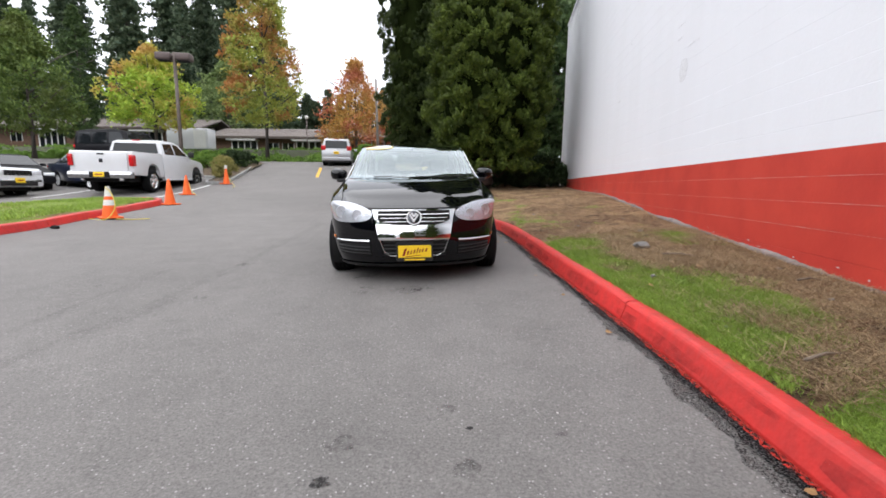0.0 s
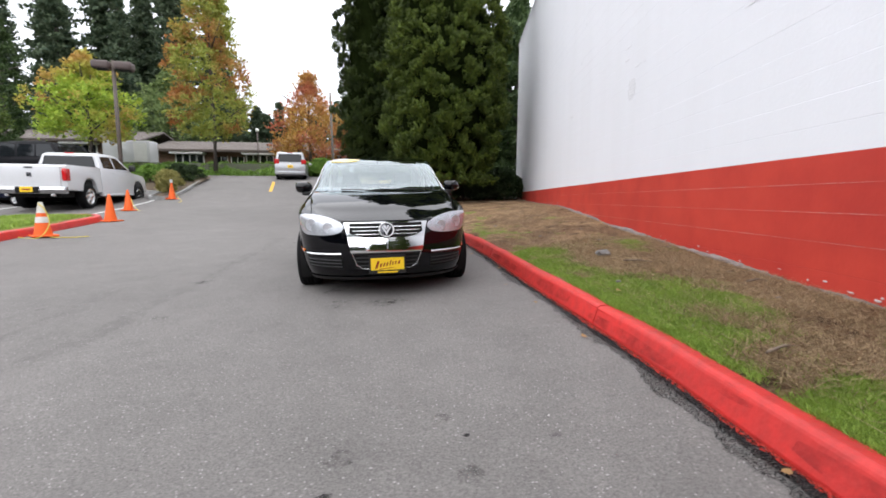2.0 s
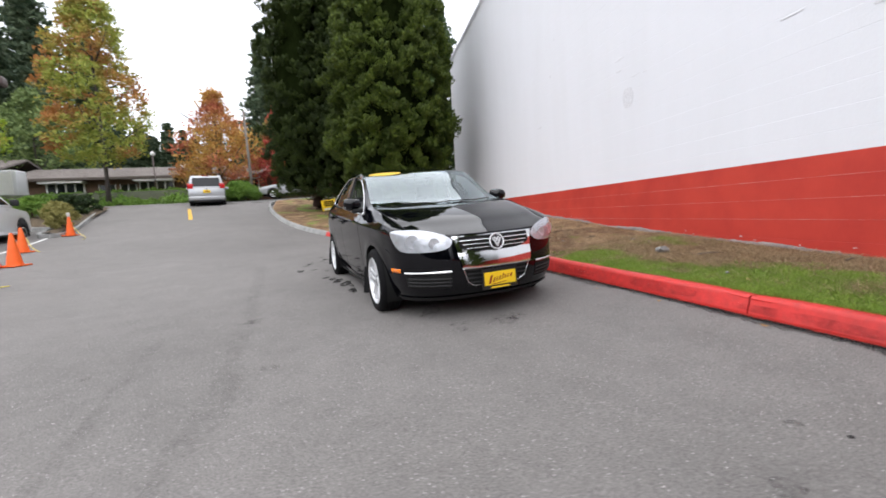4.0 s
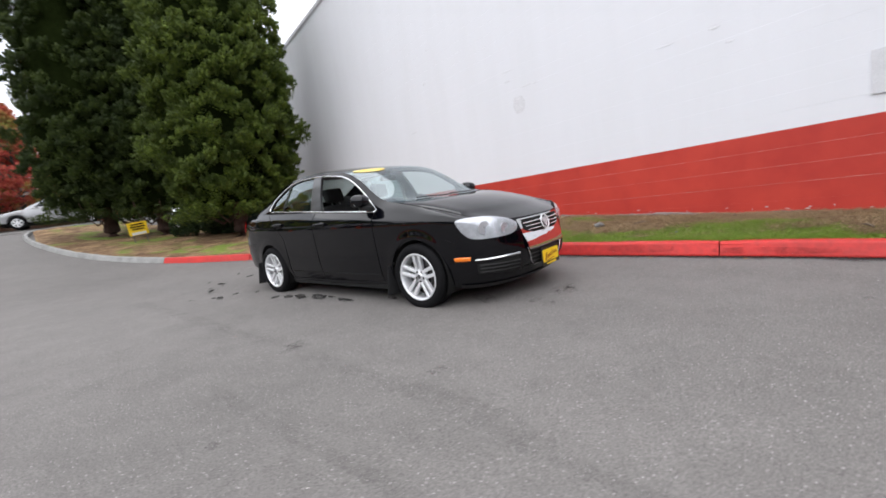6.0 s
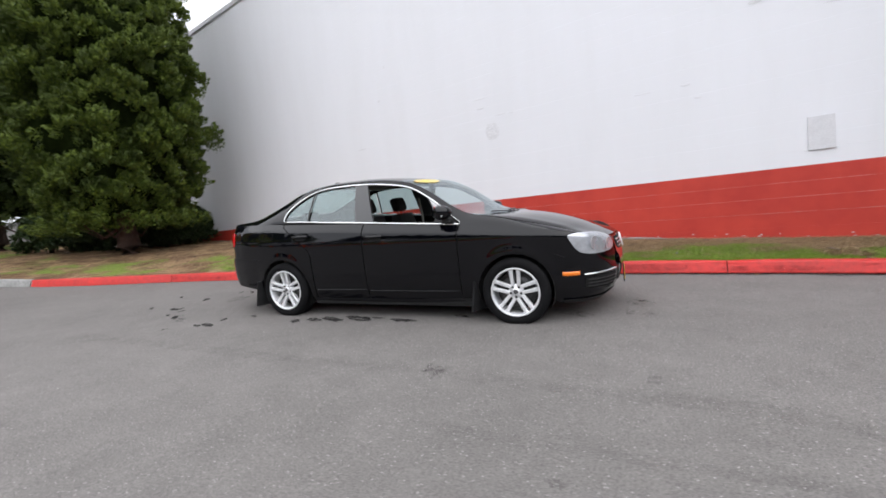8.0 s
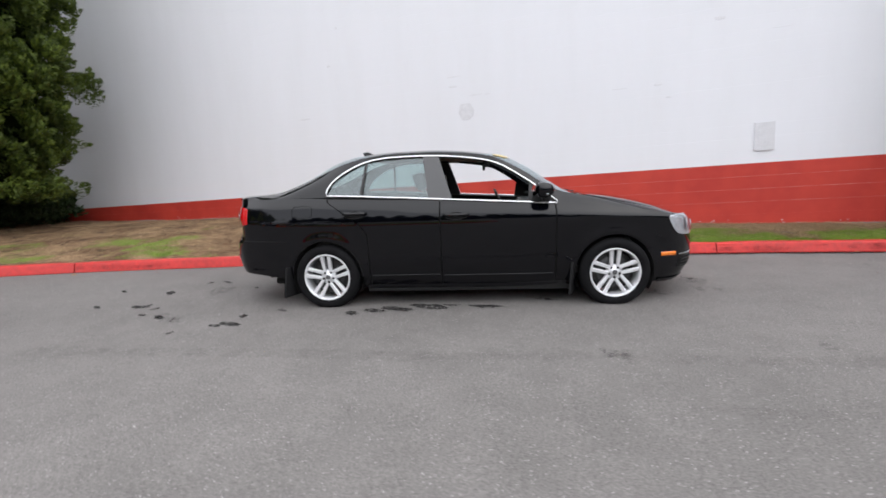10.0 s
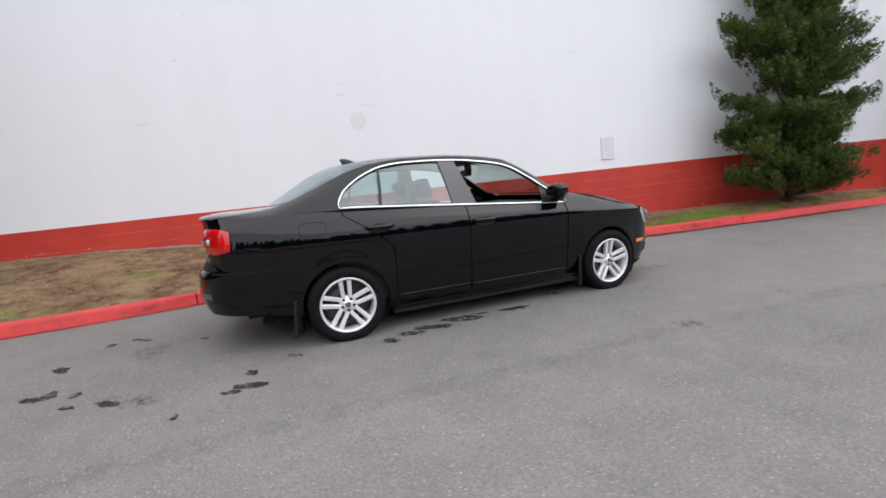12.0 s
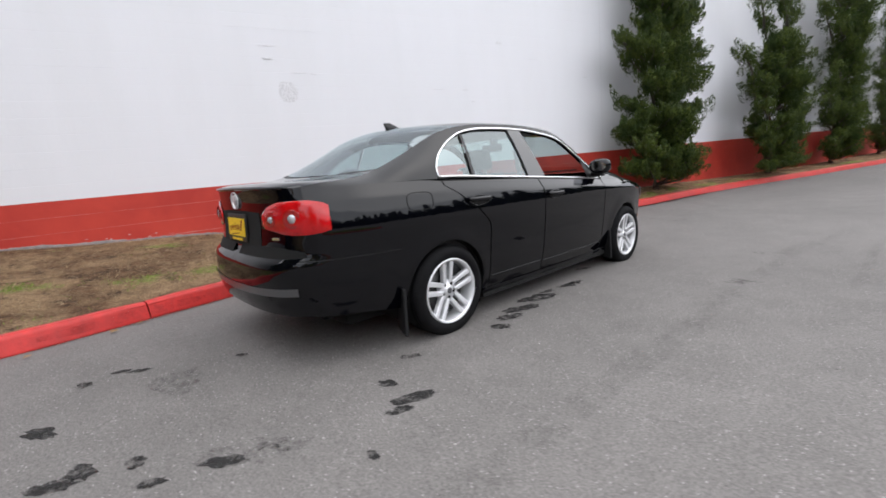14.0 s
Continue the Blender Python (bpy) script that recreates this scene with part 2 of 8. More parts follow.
GLASS = pane_mat("tinted_glass", (0.60, 0.70, 0.68), 0.17, (0.84, 0.93, 0.96))
SIDE_GLASS = pane_mat("privacy_glass", (0.42, 0.54, 0.53), 0.12, (0.86, 0.95, 0.97))
CLEAR = pane_mat("clear_lens", (0.95, 0.96, 0.98), 0.05)
DARK_GLASS = mat("dark_glass", (0.010, 0.012, 0.014), rough=0.03, spec=0.4)
REFLECTOR = mat("lamp_reflector", (0.65, 0.66, 0.69), rough=0.26, metal=0.55, vary=0.32, scale=26, bump=0.5, bscale=30, bdist=0.006)
LAMP_BOWL = mat("lamp_bowl", (0.62, 0.63, 0.66), rough=0.3, metal=0.55, vary=0.2, scale=30)
TAIL_RED = mat("red_lamp_lens", (0.56, 0.005, 0.008), rough=0.12, spec=0.4, coat=0.6, vary=0.35, scale=16)
STICKER = mat("golden_sticker", (0.82, 0.59, 0.08), rough=0.3, coat=0.6, coat_rough=0.05, vary=0.08, scale=20)
AMBER = mat("amber_lens", (0.85, 0.2, 0.01), rough=0.15, coat=1.0)
PLATE_YELLOW = mat("yellow_card", (0.86, 0.58, 0.02), rough=0.45, vary=0.1, scale=20)
PLATE_RED = mat("red_print", (0.22, 0.012, 0.008), rough=0.5)
BADGE_GREY = mat("badge_grey", (0.10, 0.10, 0.11), rough=0.2, metal=0.8)
SEAT = mat("seat_cloth", (0.02, 0.02, 0.021), rough=0.9, vary=0.4, scale=20, bump=0.3, bscale=200)
CABIN_PALE = mat("cabin_lining", (0.32, 0.31, 0.29), rough=0.85, vary=0.15, scale=10)

# ---- mesh helpers ----
def mesh_from(name, verts, faces, material, smooth=True):
    me = bpy.data.meshes.new(name)
    me.from_pydata([tuple(map(float, v)) for v in verts], [], faces)
    me.materials.append(material)
    if smooth:
        me.polygons.foreach_set("use_smooth", [True] * len(me.polygons))
    me.update()
    return me


def join_bm(bm, name, material, smooth=False):
    me = bpy.data.meshes.new(name)
    bm.to_mesh(me)
    bm.free()
    me.materials.append(material)
    if smooth:
        me.polygons.foreach_set("use_smooth", [True] * len(me.polygons))
    return me


def part(name, me, parent, label=""):
    """Links a mesh (or a bmesh with its material, as a pair) as one part under its thing."""
    ob = new(name, me)
    ob.parent = parent
    if label:
        ob["label"] = label
    return ob


def thing(name, m, label, category, group="", kind=""):
    ob = new(name)
    ob.empty_display_size = 0.2
    ob.matrix_world = m
    return tagged(ob, label, category, group, kind)


def box(x0, x1, y0, y1, z0, z1, bevel=0.0, seg=2):
    bm = bmesh.new()
    bmesh.ops.create_cube(bm, size=1)
    for v in bm.verts:
        v.co = Vector((x0 + (v.co.x + 0.5) * (x1 - x0), y0 + (v.co.y + 0.5) * (y1 - y0), z0 + (v.co.z + 0.5) * (z1 - z0)))
    if bevel:
        bmesh.ops.bevel(bm, geom=bm.edges[:], offset=bevel, segments=seg, affect="EDGES", profile=0.6)
    return bm


def merge(*bms):
    """Joins several bmeshes into one."""
    out = bmesh.new()
    for b in bms:
        me = bpy.data.meshes.new("joint")
        b.to_mesh(me)
        b.free()
        out.from_mesh(me)
        bpy.data.meshes.remove(me)
    return out


def pchip(pts):
    """A smooth curve through (x, y) pairs that never overshoots."""
    xs, ys = np.array([p[0] for p in pts], float), np.array([p[1:] for p in pts], float)
    h, d = np.diff(xs), None
    s = np.diff(ys, axis=0) / h[:, None]
    d = np.zeros_like(ys)
    d[0], d[-1] = s[0], s[-1]
    for i in range(1, len(xs) - 1):
        same = s[i - 1] * s[i] > 0
        w1, w2 = 2 * h[i] + h[i - 1], h[i] + 2 * h[i - 1]
        with np.errstate(divide="ignore", invalid="ignore"):
            d[i] = np.where(same, (w1 + w2) / (w1 / s[i - 1] + w2 / s[i]), 0)

    def at(x):
        x = min(max(x, xs[0]), xs[-1])
        i = min(max(int(np.searchsorted(xs, x)) - 1, 0), len(xs) - 2)
        t = (x - xs[i]) / h[i]
        v = (2 * t**3 - 3 * t**2 + 1) * ys[i] + (t**3 - 2 * t**2 + t) * h[i] * d[i] + (3 * t**2 - 2 * t**3) * ys[i + 1] + (t**3 - t**2) * h[i] * d[i + 1]
        return float(v[0]) if ys.shape[1] == 1 else v

    return at


def spline(pts):
    """A smooth curve through points, by chord length from 0 to 1."""
    p = np.array(pts, float)
    k = np.concatenate(([0], np.cumsum(np.linalg.norm(np.diff(p, axis=0), axis=1))))
    k /= k[-1]
    m = np.zeros_like(p)
    m[0], m[-1] = (p[1] - p[0]) / (k[1] - k[0]), (p[-1] - p[-2]) / (k[-1] - k[-2])
    for i in range(1, len(p) - 1):
        a, b = k[i] - k[i - 1], k[i + 1] - k[i]
        m[i] = (b * (p[i] - p[i - 1]) / a + a * (p[i + 1] - p[i]) / b) / (a + b)

    def at(t):
        t = min(max(t, 0.0), 1.0)
        i = min(max(int(np.searchsorted(k, t)) - 1, 0), len(p) - 2)
        h = k[i + 1] - k[i]
        s = (t - k[i]) / h
        return (2 * s**3 - 3 * s**2 + 1) * p[i] + (s**3 - 2 * s**2 + s) * h * m[i] + (3 * s**2 - 2 * s**3) * p[i + 1] + (s**3 - s**2) * h * m[i + 1]

    return at


def grid_mesh(name, rows, material, flip=False, smooth=True):
    """A sheet from rows of points."""
    n, m = len(rows), len(rows[0])
    verts = [p for r in rows for p in r]
    faces = []
    for i in range(n - 1):
        for j in range(m - 1):
            q = (i * m + j, i * m + j + 1, (i + 1) * m + j + 1, (i + 1) * m + j)
            faces.append(q[::-1] if flip else q)
    return mesh_from(name, verts, faces, material, smooth)


def coons(c0, c1, d0, d1, n, m):
    """Rows of points between four edge curves: c0, c1 run along the row, d0, d1 from c0 to c1."""
    c00, c01, c10, c11 = map(np.asarray, (c0(0), c0(1), c1(0), c1(1)))
    rows = []
    for i in range(n + 1):
        v = i / n
        row = []
        for j in range(m + 1):
            u = j / m
            p = (1 - v) * np.asarray(c0(u)) + v * np.asarray(c1(u)) + (1 - u) * np.asarray(d0(v)) + u * np.asarray(d1(v))
            row.append(p - ((1 - u) * (1 - v) * c00 + u * (1 - v) * c01 + (1 - u) * v * c10 + u * v * c11))
        rows.append(row)
    return rows


def tube(name, pts, radius, material, sides=8, closed=False, flat=1.0):
    """A round bar along points; radius may be a list; flat squeezes it."""
    p = [Vector(q) for q in pts]
    n = len(p)
    verts, faces = [], []
    up = Vector((0, 0, 1))
    for i in range(n):
        a, b = (p[(i - 1) % n], p[(i + 1) % n]) if closed else (p[max(i - 1, 0)], p[min(i + 1, n - 1)])
        t = (b - a).normalized()
        side = t.cross(up)
        if side.length < 1e-3:
            side = t.cross(Vector((1, 0, 0)))
        side.normalize()
        nrm = side.cross(t)
        r = radius[i] if isinstance(radius, (list, tuple)) else radius
        for s in range(sides):
            g = 2 * math.pi * s / sides
            verts.append(p[i] + side * (r * math.cos(g)) * flat + nrm * (r * math.sin(g)))
    for i in range(n if closed else n - 1):
        for s in range(sides):
            a, b = i * sides + s, i * sides + (s + 1) % sides
            c, d = ((i + 1) % n) * sides + (s + 1) % sides, ((i + 1) % n) * sides + s
            faces.append((a, b, c, d))
    if not closed:
        faces += [tuple(range(sides))[::-1], tuple(range((n - 1) * sides, n * sides))]
    return mesh_from(name, verts, faces, material)


def lathe(name, prof, material, sides=48, axis="x", smooth=True):
    """Turns a profile of (radius, height) pairs about an axis."""
    verts, faces = [], []
    for r, h in prof:
        for s in range(sides):
            g = 2 * math.pi * s / sides
            a, b = r * math.cos(g), r * math.sin(g)
            verts.append((h, a, b) if axis == "x" else (a, b, h))
    for i in range(len(prof) - 1):
        for s in range(sides):
            q = (i * sides + s, i * sides + (s + 1) % sides, (i + 1) * sides + (s + 1) % sides, (i + 1) * sides + s)
            faces.append(q)
    return mesh_from(name, verts, faces, material, smooth)


def fast_mesh(name, verts, tris, material):
    """A large mesh of triangles from arrays."""
    verts, tris = np.asarray(verts, np.float32), np.asarray(tris, np.int32)
    me = bpy.data.meshes.new(name)
    me.vertices.add(len(verts))
    me.vertices.foreach_set("co", verts.ravel())
    me.loops.add(tris.size)
    me.loops.foreach_set("vertex_index", tris.ravel())
    me.polygons.add(len(tris))
    me.polygons.foreach_set("loop_start", np.arange(0, tris.size, 3, dtype=np.int32))
    me.polygons.foreach_set("loop_total", np.full(len(tris), 3, np.int32))
    me.materials.append(material)
    me.update(calc_edges=True)
    return me

# ---- ground, kerbs, verges, wall ----
def ground_z(x, y):
    """Height of the road: it climbs towards the junction and to the car park."""
    if y < -1:
        z = -0.068
    elif y < 1:
        z = -0.048 + 0.02 * y
    elif y < 9:
        z = -0.055 + 0.027 * y
    elif y < 26:
        z = -0.055 + 0.027 * y + 0.0049 * (y - 9) ** 2
    else:
        z = min(2.06 + 0.1 * (y - 26), 2.6)
    z += 0.03 * max(0.0, min(x, 1.2) + 1.2) + float(np.interp(x, (-2.1, -0.8, 0.4, 1.0), (0.0, 0.033, 0.018, 0.032)))
    if x < -6:
        z += 0.1 * min(1.0, -x - 6) * max(0.0, min(1.0, (18 - y) / 8)) * max(0.0, min(1.0, (y + 6) / 6))
    return z


def wall_x(y):
    return 2.39 + 0.1405 * y


kerb_x = pchip([(-60, -8.7), (-20, -2.15), (-13.1, -1.0), (-8.7, -0.17), (-4.5, 0.72), (-1.0, 1.13), (0.4, 1.175), (1.5, 1.185), (2.0, 1.188), (2.7, 1.168), (3.3, 1.138), (4.2, 1.09), (6.0, 1.02), (7.3, 0.92), (8.3, 0.70), (9.7, 0.36), (10.7, 0.14), (11.5, -0.12), (12.9, -0.76), (14.0, -1.21), (15.7, -1.79), (19.0, -2.72), (21.3, -3.2), (23.0, -3.5)])

xs = sorted(set([-400, -200, -110, -70, -50, -40, -32, -26, -22, -19, -17] + [round(-16 + 0.5 * i, 2) for i in range(40)] + [5, 8, 14, 25, 50, 100, 200, 400]))
ys = sorted(set([-400, -200, -100, -60, -40, -25, -16, -12, -9] + [round(-8 + 0.5 * i, 2) for i in range(80)] + [33, 36, 40, 50, 70, 110, 200, 400]))
rows = [[(x, y, ground_z(x, y)) for x in xs] for y in ys]
ground = new("road", grid_mesh("road", rows, ASPHALT))
tagged(ground, "grey worn asphalt drive with pale aggregate specks", "road", kind="structure")


def kerb_run(name, pts, material, label, width=0.150, height=0.142, joint=3.0, first=None):
    """A kerb along points of its foot (the verge lies to the right of the way): each cast length is a piece."""
    base = new(name)
    tagged(base, label, "kerb", kind="structure")
    p = [Vector((a, b, 0)) for a, b in pts]
    length, acc = 0.0, [0.0]
    for a, b in zip(p, p[1:]):
        length += (b - a).length
        acc.append(length)

    def at(s):
        s = min(max(s, 0), length)
        i = max(j for j in range(len(acc) - 1) if acc[j] <= s + 1e-9)
        t = (p[i + 1] - p[i]).normalized()
        return p[i] + t * (s - acc[i]), t

    count = max(1, round(length / joint))
    cuts = [length * k / count for k in range(count + 1)]
    if first is not None:
        cuts = [0.0] + [first + joint * k for k in range(int((length - first) / joint) + 1)] + [length]
    for s0, s1 in zip(cuts, cuts[1:]):
        s0, s1 = s0 + 0.006, s1 - 0.006
        n = max(2, int((s1 - s0) / 0.25))
        jig = random.uniform(-0.006, 0.006)
        rings = []
        for i in range(n + 1):
            q, t = at(s0 + (s1 - s0) * i / n)
            r = Vector((t.y, -t.x, 0))
            ends = 0.008 if i in (0, n) else 0.0
            wob = 0.006 * noise.noise(Vector((q.x * 2, q.y * 2, 3)))
            ring = []
            for off, h in ((0.0 + ends, -0.15), (0.003 + ends, height * 0.10), (0.034 + ends, height * 0.80 - ends), (0.040, height * 0.88 - ends), (0.050, height * 0.955 - ends), (0.066, height - ends), (width - 0.022, height - ends), (width - 0.008, height * 0.95 - ends), (width, height * 0.75), (width, -0.15)):
                v = q + r * (off + wob + jig)
                ring.append((v.x, v.y, ground_z(q.x, q.y) + h + wob + jig * 0.6))
            rings.append(ring)
        m = len(rings[0])
        verts = [v for ring in rings for v in ring]
        faces = [(i * m + j, i * m + j + 1, (i + 1) * m + j + 1, (i + 1) * m + j) for i in range(n) for j in range(m - 1)]
        faces += [tuple(range(m))[::-1], tuple(range(n * m, n * m + m))]
        part("kerb_stone", mesh_from("kerb_stone", verts, faces, material, smooth=False), base)
    return base


def steps(a, b, d):
    n = max(1, int(abs(b - a) / d))
    return [a + (b - a) * i / n for i in range(n + 1)]


# the kerb by the wall runs from behind the camera to the junction, painted red up to the trees
kerb_run("kerb_red", [(kerb_x(y), y) for y in steps(-60, 14.23, 0.4)], RED_KERB, "red painted concrete kerb, scuffed, beside the drive", joint=2.989, first=0.848)
kerb_run("kerb_grey", [(kerb_x(y), y) for y in steps(14.25, 23.0, 0.4)] + [(-3.66, 24.2), (-3.7, 25.2), (-3.5, 26.3), (-3.1, 27.2), (-2.4, 28.0), (-1.2, 28.6), (2, 29.2), (8, 29.8), (20, 30.0)], GREY_KERB, "bare grey concrete kerb curving round the tree island", joint=2.5)
LEFT_FOOT = [(-7.4, 4.75), (-7.0, 4.9), (-6.72, 5.3), (-6.68, 5.9), (-6.77, 7.0), (-7.1, 8.6), (-7.5, 10.3), (-7.85, 11.6), (-8.1, 12.1), (-8.5, 12.45), (-9.1, 12.5), (-9.7, 12.2), (-10.1, 11.4), (-10.3, 10.2), (-10.4, 8.0), (-10.35, 5.6), (-10.0, 5.0), (-9.5, 4.78), (-7.6, 4.74)]
kerb_run("kerb_red_far", LEFT_FOOT[::-1], RED_KERB, "red painted concrete kerb round the grass island", joint=2.7)
ISLAND_FOOT = [(-22, 27.4), (-15, 27.6), (-12.9, 27.2), (-11.9, 26.2), (-11.4, 24.8), (-10.9, 22.6), (-10.4, 20.6), (-10.1, 19.2), (-10.1, 18.8), (-10.4, 18.6), (-10.75, 19.2), (-11.0, 20.6), (-12.6, 21.3), (-15, 22.4), (-19, 24.2)]


def sheet(name, left, right, n, lift_left, lift_right, material, label, category, mound=0.0, turf=None, seed=0.0):
    """A strip of soil between two lines, with a gentle mound; left and right are lists of points."""
    rows, turfs = [], []
    for (a, b), la, lb in zip(zip(left, right), lift_left, lift_right):
        row = []
        for j in range(n + 1):
            s = j / n
            x, y = a[0] + (b[0] - a[0]) * s, a[1] + (b[1] - a[1]) * s
            w = math.sin(math.pi * s)
            z = la + (lb - la) * s + mound * w + 0.035 * w * noise.noise(Vector((x * 1.1, y * 1.1, seed))) + 0.02 * min(1, w * 3) * noise.noise(Vector((x * 4, y * 4, seed)))
            row.append((x, y, z))
            turfs.append(turf(x, y, s) if turf else 1.0)
        rows.append(row)
    me = grid_mesh(name, rows, material, flip=True)
    at = me.attributes.new("turf", "FLOAT", "POINT")
    at.data.foreach_set("value", turfs)
    return tagged(new(name, me), label, category, kind="structure")


wall_foot = pchip([(-60, 0.15), (-19, 0.2), (-12, 0.17), (-6, 0.24), (-1, 0.34), (0.5, 0.34), (1.7, 0.365), (2.6, 0.395), (3.5, 0.425), (5.3, 0.52), (6.45, 0.565), (7.7, 0.662), (8.6, 0.722), (9.3, 0.755), (10.0, 0.812), (11.2, 0.87), (13.6, 0.9), (17.4, 1.0), (20.5, 1.15), (30, 2.4)])


def verge_turf(x, y, s):
    """How green the verge is: turf by the kerb, bare soil and straw towards the wall."""
    near = float(np.interp(s, (0.0, 0.08, 0.22, 0.36, 0.50, 0.65, 1.0), (0.54, 0.74, 0.80, 0.62, 0.38, 0.22, 0.10)))
    bare = float(np.interp(s, (0.0, 0.12, 0.3, 0.5, 1.0), (0.20, 0.38, 0.46, 0.26, 0.12)))
    k = max(0.0, min(1.0, (y - 4.2) / 1.4)) * max(0.0, min(1.0, (11.6 - y) / 1.2))
    g = near + (bare - near) * k
    g += 0.55 * noise.noise(Vector((x * 1.3, y * 0.9, 7.0))) + 0.34 * noise.noise(Vector((x * 3.3, y * 2.7, 3.0)))
    if y < -0.6:
        g -= 0.3
    if y > 11.6:
        g -= 0.26
    return g


vy = steps(-60, -6, 1.0)[:-1] + steps(-6, 16, 0.12) + steps(16.3, 27.4, 0.4)
K = 0.137
sheet("verge", [(kerb_x(min(y, 23.0)) + 0.128 + (max(0, y - 26.0) * 0.6), y) for y in vy], [(min(wall_x(y), 5.4 if y > 20 else 99) + (0.05 if y < 20.4 else 9.0), y) for y in vy], 44, [ground_z(kerb_x(min(y, 23.0)), y) + K - 0.003 for y in vy], [wall_foot(y) - 0.02 for y in vy], SOIL, "uneven verge of patchy grass, bare soil and dry straw", "verge", mound=0.035, turf=verge_turf)
LY = steps(4.95, 12.1, 0.2)
lf, rf = pchip([(b, a) for a, b in LEFT_FOOT[1:9]]), pchip([(4.9, -9.9), (5.6, -10.35), (8.0, -10.4), (10.2, -10.3), (11.4, -10.1), (12.2, -9.7)])
sheet("verge_far", [(rf(y) + 0.12, y) for y in LY], [(lf(y) - 0.12, y) for y in LY], 16, [ground_z(rf(y), y) + K - 0.01 for y in LY], [ground_z(lf(y), y) + K - 0.012 for y in LY], SOIL, "short green grass island beside the car park", "verge", mound=0.05, turf=lambda x, y, s: 0.72 + 0.5 * noise.noise(Vector((x * 0.7, y * 0.7, 2))), seed=4.0)


# the block wall: one piece for each course, joints recessed between them
WALL_TOP, RED_TOP, COURSE = 8.12, 1.32, 0.203
wall_end, wall_start = 20.3, -70.0
wall = tagged(new("wall_east"), "long block wall painted white above a brick-red band", "wall", kind="structure")
along = Vector((0.1405, 1, 0)).normalized()
inward = Vector((1, -0.1405, 0)).normalized()
org = Vector((wall_x(wall_start), wall_start, 0))
wlen = (wall_end - wall_start) / along.y


def course_mesh(name, z0, z1, material, seed):
    n = 150
    rings = []
    for i in range(n + 1):
        q = org + along * (wlen * i / n)
        d = 0.0012 * noise.noise(Vector((q.y * 0.25, z0 * 3, seed)))
        ring = [(0.2, z0), (0.0014, z0), (d, z0 + 0.0035), (d, (z0 + z1) / 2), (d, z1 - 0.0035), (0.0014, z1), (0.2, z1)]
        rings.append([tuple(q + inward * a + Vector((0, 0, b))) for a, b in ring])
    return grid_mesh(name, rings, material, smooth=False)


z = RED_TOP
k = 0
while z > -0.4:
    part("course", course_mesh("course", z - COURSE, z - (0.0005 if k else 0.0), RED_WALL, k), wall)
    z -= COURSE
    k += 1
z = RED_TOP
while z < WALL_TOP - 0.05:
    part("course", course_mesh("course", z, min(z + COURSE, WALL_TOP), WHITE_WALL, k), wall)
    z += COURSE
    k += 1
# the rest of the building behind that face, with its metal coping
bm = bmesh.new()
far = [org + inward * 0.19, org + inward * 0.19 + along * (wlen - 0.003), org + inward * 30 + along * (wlen - 0.003), org + inward * 30]
lo = [bm.verts.new((v.x, v.y, -0.5)) for v in far]
hi = [bm.verts.new((v.x, v.y, WALL_TOP)) for v in far]
for i in range(4):
    bm.faces.new((lo[i], lo[(i + 1) % 4], hi[(i + 1) % 4], hi[i]))
bm.faces.new(hi)
part("rear_body", join_bm(bm, "rear_body", WHITE_WALL), wall)
cope = [org + along * s + inward * a + Vector((0, 0, b)) for s in (0, wlen + 0.02) for a, b in ((-0.03, WALL_TOP - 0.1), (-0.03, WALL_TOP + 0.03), (0.3, WALL_TOP + 0.03))]
part("coping", mesh_from("coping", cope, [(0, 1, 4, 3), (1, 2, 5, 4)], mat("coping_metal", (0.62, 0.62, 0.64), rough=0.45, metal=0.3, vary=0.1), smooth=False), wall, "thin grey metal coping")

# flush steel plate on the wall
def on_wall(y, z, out=0.0):
    q = Vector((wall_x(y), y, z))
    return q - inward * out


bm = box(-0.135, 0.135, -0.02, 0.002, -0.215, 0.215, 0.0015)
plate = new("wall_hatch", join_bm(bm, "wall_hatch", mat("hatch_paint", (0.69, 0.69, 0.72), rough=0.5, vary=0.12, scale=8, bump=0.2)))
plate.matrix_world = Matrix.Translation(on_wall(1.56, 1.725, 0.001)) @ Matrix.Rotation(radians(90 - 8.0), 4, "Z") @ Matrix.Rotation(radians(180), 4, "Z")
tagged(plate, "grey painted steel access hatch flush in the white wall", "wall hatch")

kerb_run("kerb_island", ISLAND_FOOT[::-1], GREY_KERB, "weathered grey kerb round the planted island", joint=2.6)


def ribbon(name, ya, yb, d0, d1, material, label, category, lift, ragged, seed):
    """A ragged strip on the road along the foot of the kerb."""
    rows = [[], [], []]
    for y in steps(ya, yb, 0.025):
        n1 = noise.noise(Vector((y * 3.1, seed, 0))) + 0.6 * noise.noise(Vector((y * 11, seed, 5))) + 0.7 * noise.noise(Vector((y * 29, seed, 8)))
        for k, d in enumerate((d0, (d0 + d1) / 2, d1 + ragged * n1)):
            x = kerb_x(y) - d
            rows[k].append((x, y, ground_z(x, y) + lift - (0.012 if k == 0 else 0)))
    return tagged(new(name, grid_mesh(name, rows, material, flip=True)), label, category, kind="structure")


